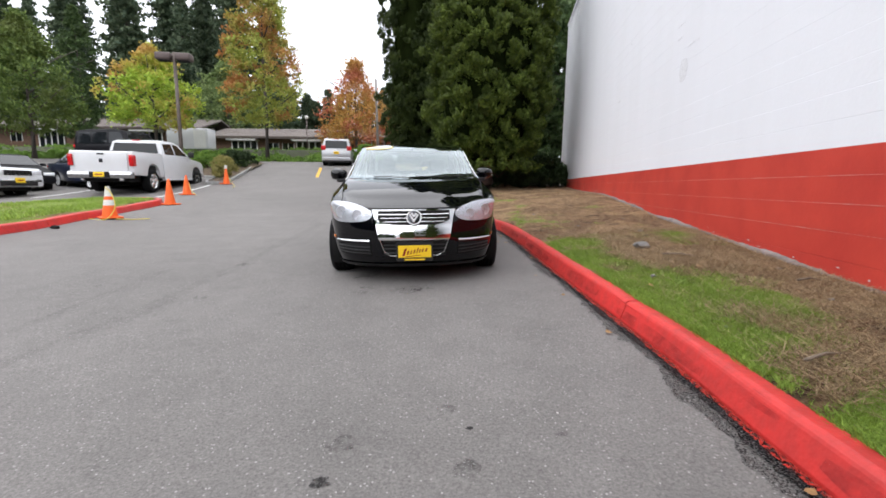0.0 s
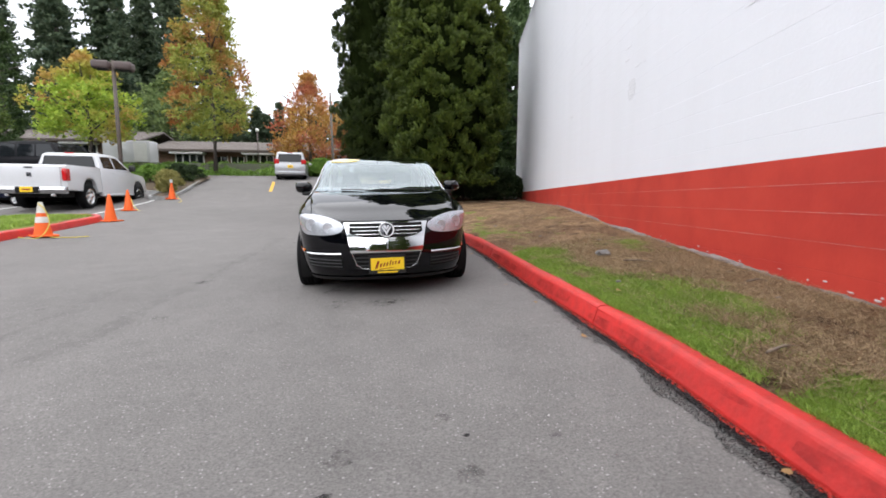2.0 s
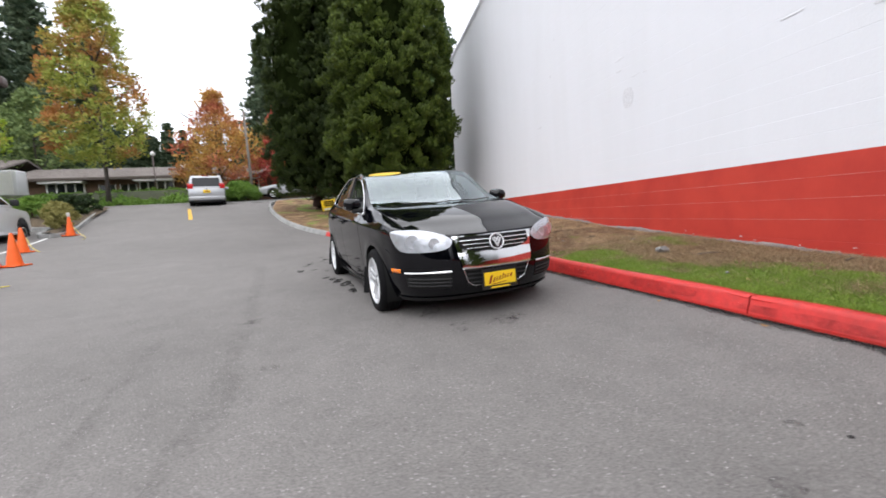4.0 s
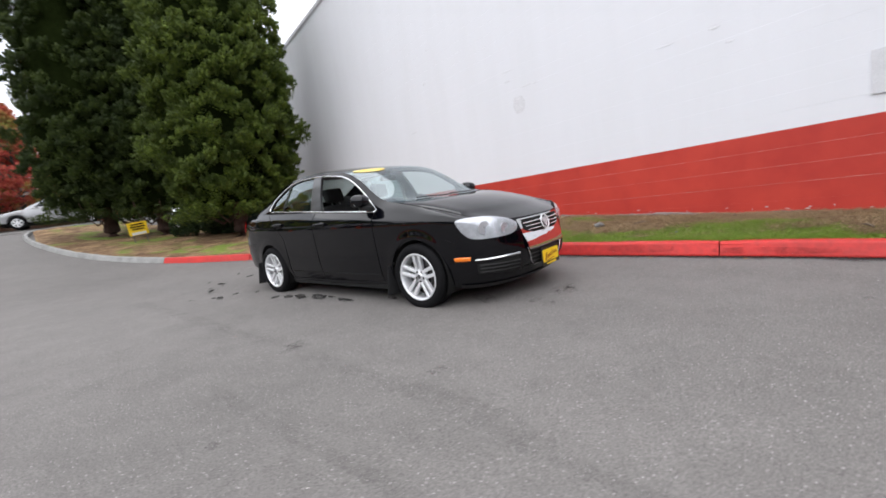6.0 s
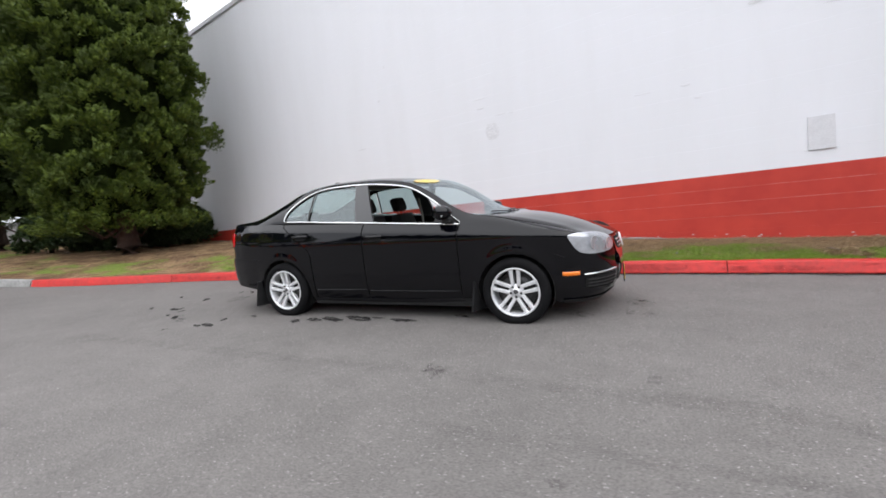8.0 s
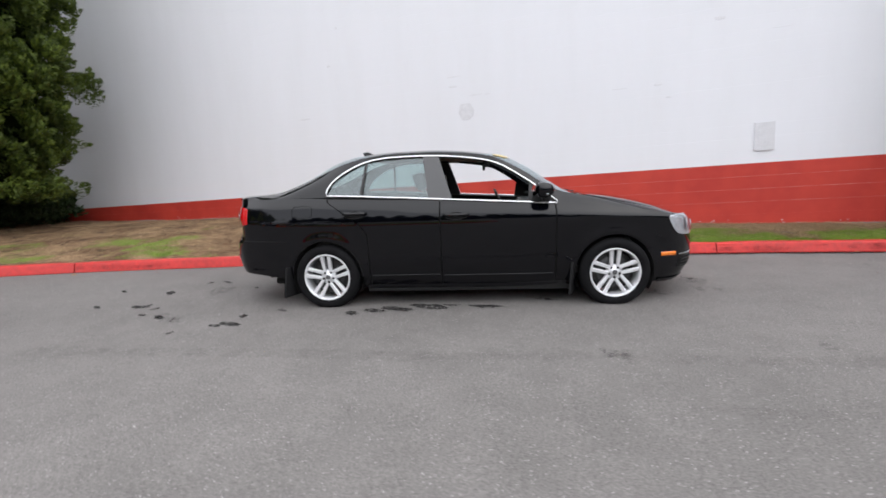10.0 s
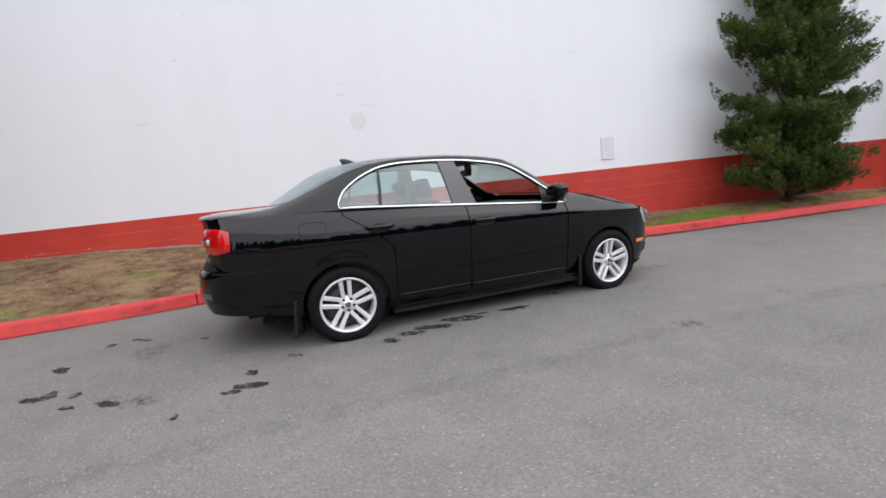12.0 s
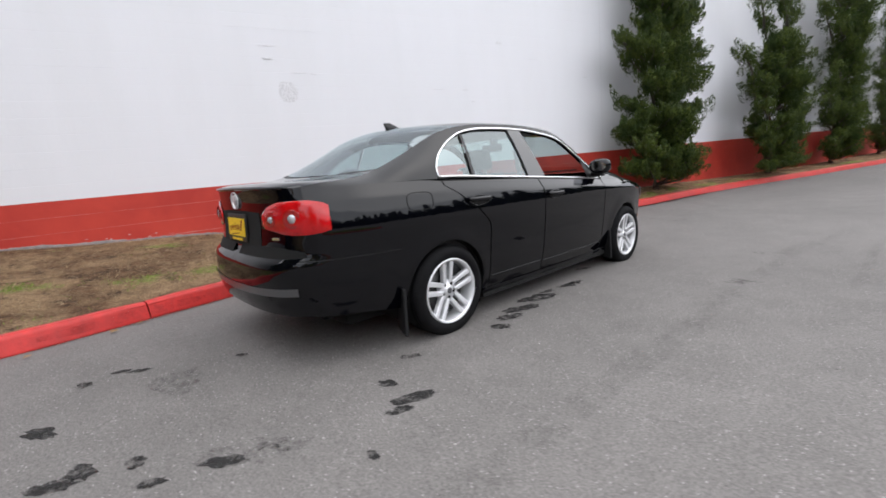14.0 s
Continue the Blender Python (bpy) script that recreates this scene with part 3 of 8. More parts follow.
ribbon("gutter_crumbs", -3, 8.0, -0.03, 0.125, stain_mat("tar_crumbs", (0.012, 0.012, 0.013), 0.49, 0.55, 130, 0.9), "loose black crumbs of tar along the kerb foot", "road edge", 0.004, 0.045, 4.4)
ribbon("gutter_tar", -3, 8.0, -0.03, 0.075, stain_mat("gutter_tar", (0.010, 0.010, 0.011), 0.44, 0.52, 120, 0.92), "dark ragged tar edge along the kerb foot", "road edge", 0.006, 0.025, 1.7)
ribbon("paint_overspray", -4, 13, -0.03, 0.036, stain_mat("red_overspray", (0.40, 0.035, 0.025), 0.46, 0.54, 70), "flaking red paint on the road by the kerb", "road edge", 0.010, 0.016, 8.2)
foot_high = pchip([(-20, 0.01), (0.0, 0.012), (2.0, 0.016), (3.2, 0.034), (6.0, 0.042), (9.0, 0.036), (12.0, 0.02), (20, 0.01)])
fv = []
for k2, (a, b) in enumerate(((-0.045, -0.25), (-0.040, 0.35), (-0.022, 0.85), (0.0, 1.0))):
    row = []
    for y in steps(-20, 20, 0.025):
        rough = 0.55 + 1.1 * noise.noise(Vector((y * 0.9, 7, 1))) + 0.5 * noise.noise(Vector((y * 2.3, 0, 1))) + 0.45 * noise.noise(Vector((y * 11, k2, 3))) + 0.3 * noise.noise(Vector((y * 29, k2, 6)))
        row.append(tuple(on_wall(y, wall_foot(y) - 0.024 + (foot_high(y) * b * max(0.0, rough) if b > 0 else b), -a * (1 + 0.6 * noise.noise(Vector((y * 5, 2, k2)))))))
    fv.append(row)
tagged(new("wall_footing", grid_mesh("wall_footing", fv, CONCRETE, flip=False)), "crumbling bare concrete footing along the wall base", "footing", kind="structure")


# pock marks and filled holes in the wall's paint
def wall_blot(y, z, w, h, material, seed, label="rough filled patch in the white wall paint", name="wall_patch"):
    vs = []
    c = on_wall(y, z, 0.0035)
    n = 22
    for i in range(n):
        g = 2 * math.pi * i / n
        r = 1 + 0.28 * noise.noise(Vector((math.cos(g) * 1.7, math.sin(g) * 1.7, seed)))
        vs.append(tuple(c + along * (w / 2 * r * math.cos(g)) + Vector((0, 0, h / 2 * r * math.sin(g)))))
    vs.append(tuple(c - inward * 0.006))
    return tagged(new(name, mesh_from(name, vs, [(i, (i + 1) % n, n) for i in range(n)], material)), label, "wall patch")


FILLER = mat("wall_filler", (0.73, 0.73, 0.76), rough=0.8, vary=0.12, scale=14, bump=0.8, bscale=25, bdist=0.02)
wall_blot(6.33, 2.65, 0.30, 0.32, FILLER, 1.0)
CHIP = mat("paint_chip", (0.745, 0.745, 0.775), rough=0.8, vary=0.14, scale=20, bump=0.8, bscale=30, bdist=0.02)
for i, (y, z2, w, h) in enumerate(((6.55, 3.32, 0.30, 0.022), (6.56, 3.14, 0.16, 0.035), (6.12, 2.94, 0.26, 0.02), (3.06, 2.71, 0.13, 0.035), (2.9, 2.49, 0.10, 0.03), (3.64, 2.715, 0.26, 0.015), (5.9, 2.93, 0.10, 0.03), (1.38, 3.33, 0.3, 0.012), (8.95, 4.61, 0.05, 0.05), (9.2, 3.9, 0.08, 0.05), (2.2, 3.6, 0.16, 0.05), (-0.2, 3.0, 0.14, 0.03), (9.9, 2.9, 0.3, 0.03))):
    wall_blot(y, z2, w, h, CHIP, i * 2.3, "small chip in the white wall paint", "paint_chip")
WHITE_SPLASH = mat("white_splash", (0.56, 0.48, 0.47), rough=0.8, vary=0.2, scale=20)
rnd = random.Random(5)
for i in range(54):
    y = rnd.choice((rnd.uniform(-0.5, 5.2), rnd.uniform(8, 14)))
    wall_blot(y, wall_foot(y) + rnd.uniform(0.0, 0.06), rnd.uniform(0.010, 0.055), rnd.uniform(0.004, 0.016), WHITE_SPLASH, i * 1.1, "white paint splash at the wall base", "paint_splash")
for z2 in (0.71, 0.915, 1.117):
    vs = []
    for y in steps(-1, 12, 0.1):
        t2 = 0.0022 + 0.0045 * max(0.0, noise.noise(Vector((y * 1.3, z2 * 9, 4))))
        vs.append([tuple(on_wall(y, z2 - t2, 0.003)), tuple(on_wall(y, z2 + t2, 0.003))])
    tagged(new("mortar_line", grid_mesh("mortar_line", vs, mat("pale_mortar", (0.58, 0.26, 0.23), rough=0.8, vary=0.5, scale=5, color2=(0.45, 0.06, 0.045)))), "pale worn joint line in the red wall band", "joint", kind="structure")
seam = [[tuple(on_wall(-0.71 + o, z2, 0.003)) for o in (-0.006, 0.006)] for z2 in steps(1.33, 8.0, 0.3)]
tagged(new("wall_seam", grid_mesh("wall_seam", seam, CHIP)), "upright expansion joint in the white wall", "joint", kind="structure")

# dark tyre scuffs on the red kerb's sloping face; they also paint its shade
SCUFF = stain_mat("kerb_scuff", (0.12, 0.02, 0.02), 0.42, 0.74, 5, 0.55)
for ya, yb, lo2, hi2 in ((0.35, 1.25, 0.2, 0.8), (1.45, 1.75, 0.55, 0.95), (1.9, 2.9, 0.15, 0.6), (3.2, 3.9, 0.2, 0.85), (4.4, 5.6, 0.2, 0.7), (6.2, 7.4, 0.2, 0.8), (8.3, 9.4, 0.2, 0.7), (10.4, 11.6, 0.2, 0.8)):
    rows = []
    for k in (0.0, 0.33, 0.66, 1.0):
        row = []
        for y in steps(ya, yb, 0.06):
            q = (y - ya) / (yb - ya)
            f = lo2 + (hi2 - lo2) * (0.5 + (k - 0.5) * math.sin(math.pi * min(1.0, 0.06 + 0.88 * q)) ** 0.5)
            x = kerb_x(y) + 0.004 + 0.048 * (f - 0.12) / 0.74 - 0.012
            row.append((x, y, ground_z(kerb_x(y), y) + 0.135 * f + 0.004))
        rows.append(row)
    tagged(new("kerb_scuff", grid_mesh("kerb_scuff", rows, SCUFF)), "dark tyre scuff on the red kerb face", "scuff")

# ---- the black sedan ----
# built in its own space: y runs from the front bumper (0) to the rear (4.55), z up from the road
AXLE_F, AXLE_R, ARCH, HUB_Z = 0.88, 3.465, 0.338, 0.311
outline = spline([(0.0, 0.022), (0.22, 0.034), (0.42, 0.076), (0.58, 0.144), (0.70, 0.24), (0.78, 0.37), (0.825, 0.552), (0.855, 0.88), (0.872, 1.3), (0.88, 1.8), (0.88, 2.5), (0.877, 3.1), (0.868, 3.46), (0.845, 3.85), (0.80, 4.15), (0.735, 4.335), (0.605, 4.45), (0.42, 4.513), (0.22, 4.537), (0.0, 4.542)])
side_in = pchip([(0.15, 0.115), (0.20, 0.09), (0.27, 0.06), (0.36, 0.036), (0.50, 0.019), (0.62, 0.009), (0.72, 0.003), (0.79, 0.0), (0.84, 0.003), (0.88, 0.010), (0.92, 0.019), (0.98, 0.034), (1.10, 0.062)])
front_in = pchip([(0.15, 0.17), (0.20, 0.10), (0.27, 0.045), (0.36, 0.01), (0.44, 0.0), (0.52, 0.002), (0.60, 0.012), (0.68, 0.028), (0.74, 0.048), (0.80, 0.09), (0.9, 0.18)])
rear_in = pchip([(0.18, 0.17), (0.24, 0.11), (0.32, 0.05), (0.42, 0.012), (0.52, 0.0), (0.60, 0.002), (0.645, 0.012), (0.68, 0.062), (0.74, 0.078), (0.85, 0.088), (0.97, 0.088), (1.03, 0.078), (1.07, 0.074), (1.12, 0.09)])
shoulder = pchip([(0.0, 0.735), (0.1, 0.745), (0.22, 0.778), (0.34, 0.797), (0.43, 0.812), (0.55, 0.838), (0.88, 0.882), (1.2, 0.908), (1.34, 0.916), (1.8, 0.946), (2.35, 0.981), (2.93, 1.017), (3.38, 1.040), (3.9, 1.044), (4.2, 1.038), (4.4, 1.045), (4.5, 1.060), (4.56, 1.068)])
crease = pchip([(0.0, 0.73), (0.5, 0.79), (0.9, 0.815), (1.25, 0.84), (1.62, 0.872), (2.58, 0.915), (3.05, 0.937), (3.43, 0.955), (3.8, 0.962), (4.26, 0.965), (4.56, 0.97)])
sill = pchip([(0.0, 0.185), (0.4, 0.195), (0.55, 0.20), (1.2, 0.205), (3.1, 0.215), (3.8, 0.275), (4.1, 0.315), (4.4, 0.34), (4.56, 0.345)])
T_TABLE = [(outline(i / 2000)[1], i / 2000) for i in range(2001)]
_ty = np.array([a for a, b in T_TABLE])
_tt = np.array([b for a, b in T_TABLE])


def t_of(y):
    """The place on the outline at a distance y from the nose."""
    return float(np.interp(y, np.maximum.accumulate(_ty), _tt))


def skin(t, z, out=0.0):
    """A point of the lower body: t along the outline from nose to tail, at height z."""
    p = outline(t)
    a, b = outline(max(t - 0.002, 0)), outline(min(t + 0.002, 1))
    n = np.array([b[1] - a[1], -(b[0] - a[0])])
    n /= np.linalg.norm(n)
    if t < 0.002 or t > 0.998:
        n = np.array([0.0, -1.0 if t < 0.5 else 1.0])
    w = n[1] ** 2
    ends = front_in(z) if n[1] < 0 else rear_in(z)
    inset = w * ends + (1 - w) * (side_in(z) + 0.52 * max(0.0, z - crease(p[1])))
    for c in (AXLE_F, AXLE_R):
        d = math.hypot(p[1] - c, z - HUB_Z)
        inset -= 0.009 * math.exp(-(((d - ARCH - 0.01) / 0.06) ** 2)) * (1 - w)
    q = p - n * (inset - out)
    return np.array([q[0], q[1], z])


def low_edge(y):
    z = sill(y)
    for c in (AXLE_F, AXLE_R):
        if abs(y - c) < ARCH:
            z = max(z, HUB_Z + math.sqrt(ARCH**2 - (y - c) ** 2))
    return z


def top_z(t):
    return shoulder(outline(t)[1])


def low_z(t):
    return low_edge(outline(t)[1])


def both(name, rows, material, parent, label="", flip=False, sides=(1, -1)):
    """The same sheet on the two sides of the car, each a part of its own."""
    made = []
    for s in sides:
        r = [[(s * p[0], p[1], p[2]) for p in row] for row in rows]
        made.append(part(name, grid_mesh(name, r, material, flip=(s < 0) ^ flip), parent, label))
    return made


def solid(ob, thick, offset=-1.0):
    """Gives a sheet its thickness, inwards."""
    me = ob.data
    bm = bmesh.new()
    bm.from_mesh(me)
    bmesh.ops.solidify(bm, geom=bm.faces[:], thickness=thick)
    bm.normal_update()
    for e in bm.edges:
        if len(e.link_faces) == 2 and e.calc_face_angle(0) > 0.6:
            e.smooth = False
    bm.to_mesh(me)
    bm.free()
    me.polygons.foreach_set("use_smooth", [True] * len(me.polygons))
    return ob


def panel_rows(t0, t1, n, lo, hi, m, out=0.0, lean=None, top=None):
    """Rows over a stretch of the lower body between two heights (functions of t)."""
    ts = set(np.linspace(t0, t1, n + 1))
    for c in (AXLE_F, AXLE_R):
        for i in range(0, 25):
            t = t_of(c + ARCH * math.cos(math.pi * i / 24))
            if t0 < t < t1:
                ts.add(t)
    for c in (AXLE_F - ARCH, AXLE_F + ARCH, AXLE_R - ARCH, AXLE_R + ARCH):
        t = t_of(c)
        for d in (-0.0009, 0.0009):
            if t0 < t + d < t1:
                ts.add(t + d)
    ts = sorted(ts)
    rows = []
    for j in range(m + 5):
        row = []
        for t in ts:
            a, b = lo(t), hi(t)
            c = min(crease(outline(t)[1]), b - 0.02)
            z = a + (c - 0.005 - a) * j / m if j <= m else c + 0.005 + (b - c - 0.005) * (j - m - 1) / 3
            k = (t - t0) / (t1 - t0)
            dt = lean(k, z) if lean else 0.0
            row.append(skin(t + dt, z, out))
        rows.append(row)
    return rows


def strip(name, t0, t1, lo, hi, out, material, parent, label="", n=24, m=6, sides=(1, -1), thick=0.0):
    """A fitting that lies on the lower body, such as a lamp or a bar."""
    rows = []
    for j in range(m + 1):
        rows.append([skin(t0 + (t1 - t0) * i / n, lo(i / n) + (hi(i / n) - lo(i / n)) * j / m, out(i / n, j / m) if callable(out) else out) for i in range(n + 1)])
    obs = both(name, rows, material, parent, label, sides=sides)
    if thick:
        for o in obs:
            solid(o, thick)
    return obs


def across(name, xr, lo, hi, out, material, parent, label="", n=32, m=6, front=True):
    """A fitting across the nose or tail from -xr to xr."""
    tx = lambda x: float(np.interp(x, [outline(i / 1000)[0] for i in range(300)], [i / 1000 for i in range(300)])) if front else 1 - float(np.interp(x, [outline(1 - i / 1000)[0] for i in range(300)], [i / 1000 for i in range(300)]))
    rows = []
    for j in range(m + 1):
        row = []
        for i in range(n + 1):
            u = 2 * i / n - 1
            z = lo(abs(u)) + (hi(abs(u)) - lo(abs(u))) * j / m
            p = skin(tx(abs(u) * xr), z, out(abs(u), j / m) if callable(out) else out)
            row.append((math.copysign(p[0], u) if u else 0.0, p[1], p[2]))
        rows.append(row)
    return part(name, grid_mesh(name, rows, material, flip=not front), parent, label)


# the upper edge line: bonnet edge, pillar, roof rail, boot edge
T_HOOD, T_DECK = t_of(0.248), t_of(4.41)
p0, p1 = skin(T_HOOD, top_z(T_HOOD)), skin(T_DECK, top_z(T_DECK))
_rail = pchip([(p0[1], p0[0], p0[2]), (0.45, 0.685, 0.824), (0.55, 0.700, 0.856), (0.79, 0.725, 0.916), (1.0, 0.738, 0.964), (1.1, 0.738, 0.983), (1.22, 0.730, 1.003), (1.33, 0.716, 1.030), (1.45, 0.703, 1.090), (1.72, 0.662, 1.262), (1.95, 0.642, 1.366), (2.2, 0.624, 1.405), (2.5, 0.612, 1.421), (2.8, 0.606, 1.420), (3.05, 0.60, 1.401), (3.3, 0.605, 1.345), (3.51, 0.622, 1.257), (3.65, 0.638, 1.197), (3.8, 0.652, 1.138), (3.92, 0.663, 1.099), (4.08, 0.672, 1.077), (4.25, 0.672, 1.064), (p1[1], p1[0], p1[2])])


def rail(y):
    v = _rail(y)
    return np.array([v[0], y, v[1]])


def belt(y):
    return skin(t_of(y), shoulder(y))


def flank(y, r, out=0.0):
    """The side above the shoulder, from the belt (r 0) to the rail (r 1)."""
    a, b = belt(y), rail(y)
    p = a + (b - a) * r
    d = np.array([b[2] - a[2], 0, -(b[0] - a[0])])
    ln = np.linalg.norm(d)
    if ln > 1e-6:
        full = 0.11 + 0.22 * min(1.0, max(0.0, (y - 3.1) / 0.5, (1.35 - y) / 0.3)) * min(1.0, max(0.0, (3.98 - y) / 0.25))
        p = p + d / ln * (full * ln * r * (1 - r) + out)
    return p


def flank_z(y, z, out=0.0):
    a, b = belt(y)[2], rail(y)[2]
    return flank(y, min(max((z - a) / max(b - a, 1e-4), 0), 1), out)


dlo_top = pchip([(1.36, 0.935), (1.43, 0.985), (1.56, 1.088), (1.715, 1.195), (1.876, 1.287), (1.986, 1.322), (2.154, 1.350), (2.384, 1.374), (2.62, 1.382), (2.864, 1.378), (3.0, 1.364), (3.097, 1.343), (3.18, 1.309), (3.25, 1.272), (3.34, 1.212), (3.40, 1.158), (3.435, 1.108), (3.455, 1.064)])
DLO0, DLO1 = 1.36, 3.455


def dlo_low(y):
    return shoulder(y) + 0.012


sedan = thing("sedan", pose(-0.287, 3.79, 0.066, 1.45, -1.4, 4.9), "glossy black four-door sedan with chrome window trim and open front windows", "car")

# lower body panels with open shut lines between them, over a dark inner skin
GAP = 0.0022
tF, tB, tC, tR = t_of(1.385), t_of(2.395), t_of(3.06), t_of(4.06)
tN = t_of(0.50)


def door_lean(k, z):
    """The rear door's back edge sweeps back over the arch."""
    return 0.066 * max(0.0, min(1.0, (z - 0.70) / 0.30)) ** 1.3


both("front_bumper", panel_rows(0.0, tN, 46, low_z, top_z, 22), BLACK_PAINT, sedan)
both("front_fender", panel_rows(tN, tF - GAP * 0.5, 40, low_z, top_z, 20), BLACK_PAINT, sedan)
doors = both("front_door", panel_rows(tF + GAP * 0.5, tB - GAP * 0.5, 30, low_z, top_z, 20), BLACK_PAINT, sedan)
rear_doors = both("rear_door", panel_rows(tB + GAP * 0.5, tC - GAP * 0.5, 30, low_z, top_z, 20, lean=lambda k, z: k * door_lean(k, z)), BLACK_PAINT, sedan)
both("rear_quarter", panel_rows(tC + GAP * 0.5, tR, 40, low_z, top_z, 20, lean=lambda k, z: (1 - k) * door_lean(k, z)), BLACK_PAINT, sedan)
both("rear_bumper", panel_rows(tR, 1.0, 46, low_z, top_z, 24), BLACK_PAINT, sedan)
both("inner_skin", panel_rows(0.01, 0.99, 120, low_z, lambda t: top_z(t) - 0.01, 6, out=-0.012), DEEP, sedan)

# side above the belt: pillars and roof frame round the window opening
ys_f = sorted(set(np.linspace(p0[1], DLO0, 30)) | set(np.linspace(DLO0, DLO1, 90)) | set(np.linspace(DLO1, p1[1], 40)))
rows = []
for j in range(9):
    row = []
    for y in ys_f:
        a = 0.0
        if DLO0 < y < DLO1:
            zb, zr = belt(y)[2], rail(y)[2]
            a = (dlo_top(y) - zb) / (zr - zb)
        row.append(flank(y, a + (1 - a) * j / 8))
    rows.append(row)
for o in both("upper_side", rows, BLACK_PAINT, sedan):
    solid(o, 0.028)
rows = [[flank_z(y, shoulder(y) + 0.012 * j / 2, 0.001) for y in np.linspace(DLO0, DLO1, 60)] for j in range(3)]
for o in both("window_sill", rows, BLACK_TRIM, sedan):
    solid(o, 0.05)


def pane_rows(ya, yb, n=14, m=10, out=-0.012):
    """Rows over the window opening between two slanting uprights (functions of 0 at the belt to 1 at the top)."""
    rows = []
    for j in range(m + 1):
        s = j / m
        row = []
        for i in range(n + 1):
            y0 = ya(0) + (yb(0) - ya(0)) * i / n
            y1 = ya(1) + (yb(1) - ya(1)) * i / n
            y = y0 + (y1 - y0) * s
            y = min(max(y, DLO0 + 0.002), DLO1 - 0.002)
            z = dlo_low(y) + (max(dlo_top(y), dlo_low(y) + 0.001) - dlo_low(y)) * s
            row.append(flank_z(y, z, out))
        rows.append(row)
    return rows


lin = lambda a, b: (lambda s: a + (b - a) * s)
for o in both("pillar_cover", pane_rows(lin(2.285, 2.41), lin(2.50, 2.555), 3, 8, 0.001), mat("pillar_gloss", (0.03, 0.03, 0.032), rough=0.3, coat=0.6), sedan, "black pillar cover between the doors"):
    solid(o, 0.03)
for o in both("rear_door_glass", pane_rows(lin(2.50, 2.555), lin(3.108, 3.07), 12, 8), SIDE_GLASS, sedan, "greenish rear door glass, closed"):
    o.visible_shadow = False
quarter = pane_rows(lin(3.132, 3.095), lin(DLO1 - 0.003, DLO1 - 0.02), 14, 8)
for o in both("quarter_glass", quarter, SIDE_GLASS, sedan):
    o.visible_shadow = False
both("window_divider", pane_rows(lin(3.108, 3.07), lin(3.132, 3.095), 2, 8, 0.0), BLACK_TRIM, sedan)
both("mirror_triangle", pane_rows(lin(1.36, 1.365), lin(1.62, 1.60), 6, 5, -0.006), BLACK_TRIM, sedan)
ring = [flank_z(y, dlo_low(y) - 0.004, 0.004) for y in np.linspace(DLO1 - 0.01, DLO0 + 0.01, 40)] + [flank_z(y, dlo_top(y), 0.004) for y in list(np.linspace(DLO0 + 0.01, 3.2, 50)) + list(np.linspace(3.22, DLO1 - 0.006, 24))]
for s in (1, -1):
    part("chrome_trim", tube("chrome_trim", [(s * p[0], p[1], p[2]) for p in ring], 0.0085, CHROME, 6, closed=True, flat=0.6), sedan, "bright chrome strip round the side windows")


# bonnet, screens, roof and boot lid
def mirrored(half):
    """A curve from the left edge over the middle to the right, from its half (0 middle, 1 edge)."""
    def at(u):
        s = 2 * u - 1
        p = np.array(half(abs(s)), float)
        return np.array([math.copysign(p[0], s) if s else 0.0, p[1], p[2]])
    return at


def arc(edge_y, mid_y, mid_z, power=2.0):
    e = rail(edge_y)
    return mirrored(lambda s: (e[0] * s, mid_y + (edge_y - mid_y) * s**2, mid_z + (e[2] - mid_z) * s**power))


def edge(y0, y1, sgn):
    return lambda v: rail(y0 + (y1 - y0) * v) * np.array([sgn, 1, 1])


hood_front = mirrored(lambda s: skin(T_HOOD * s, top_z(T_HOOD * s)))
cowl = arc(1.18, 1.03, 0.982, 2.2)
screen_low = arc(1.22, 1.075, 0.985, 2.2)
roof_front = arc(2.04, 1.90, 1.400, 3.0)
roof_back = arc(3.04, 3.28, 1.428, 2.8)
glass_low = arc(3.82, 3.97, 1.106, 2.4)
deck_front = arc(3.86, 4.0, 1.098, 2.4)
deck_back = mirrored(lambda s: skin(1 - (1 - T_DECK) * s, top_z(1 - (1 - T_DECK) * s)))


def lid(name, c0, c1, y0, y1, material, label="", n=24, m=32, bulge=0.0, drop=0.0, thick=0.0):
    rows = coons(c0, c1, edge(y0, y1, -1), edge(y0, y1, 1), n, m)
    for i, row in enumerate(rows):
        for j, p in enumerate(row):
            w = 4 * (i / n) * (1 - i / n)
            c = 1 - (2 * j / m - 1) ** 2
            p[2] += bulge * w * (0.35 + 0.65 * c) * min(1.0, 6 * c) - drop
    ob = part(name, grid_mesh(name, rows, material), sedan, label)
    if thick:
        solid(ob, thick)
    return ob


gap_line = [rail(y) + np.array([0, 0, 0.0015]) for y in np.linspace(p0[1] + 0.02, 1.15, 30)]
for s in (1, -1):
    part("bonnet_gap", tube("bonnet_gap", [(s * p[0], p[1], p[2]) for p in gap_line], 0.0035, DEEP, 5), sedan)
lid("bonnet", hood_front, cowl, p0[1], 1.18, BLACK_PAINT, "long black bonnet mirroring trees and sky", n=30, bulge=0.042)
lid("cowl_grille", cowl, screen_low, 1.18, 1.22, BLACK_TRIM, n=3, drop=0.004)
ws = lid("windscreen", screen_low, roof_front, 1.22, 2.04, GLASS, "raked windscreen glass", bulge=0.010)
ws.visible_shadow = False
lid("roof", roof_front, roof_back, 2.04, 3.04, BLACK_PAINT, n=26, bulge=0.020, thick=0.025)
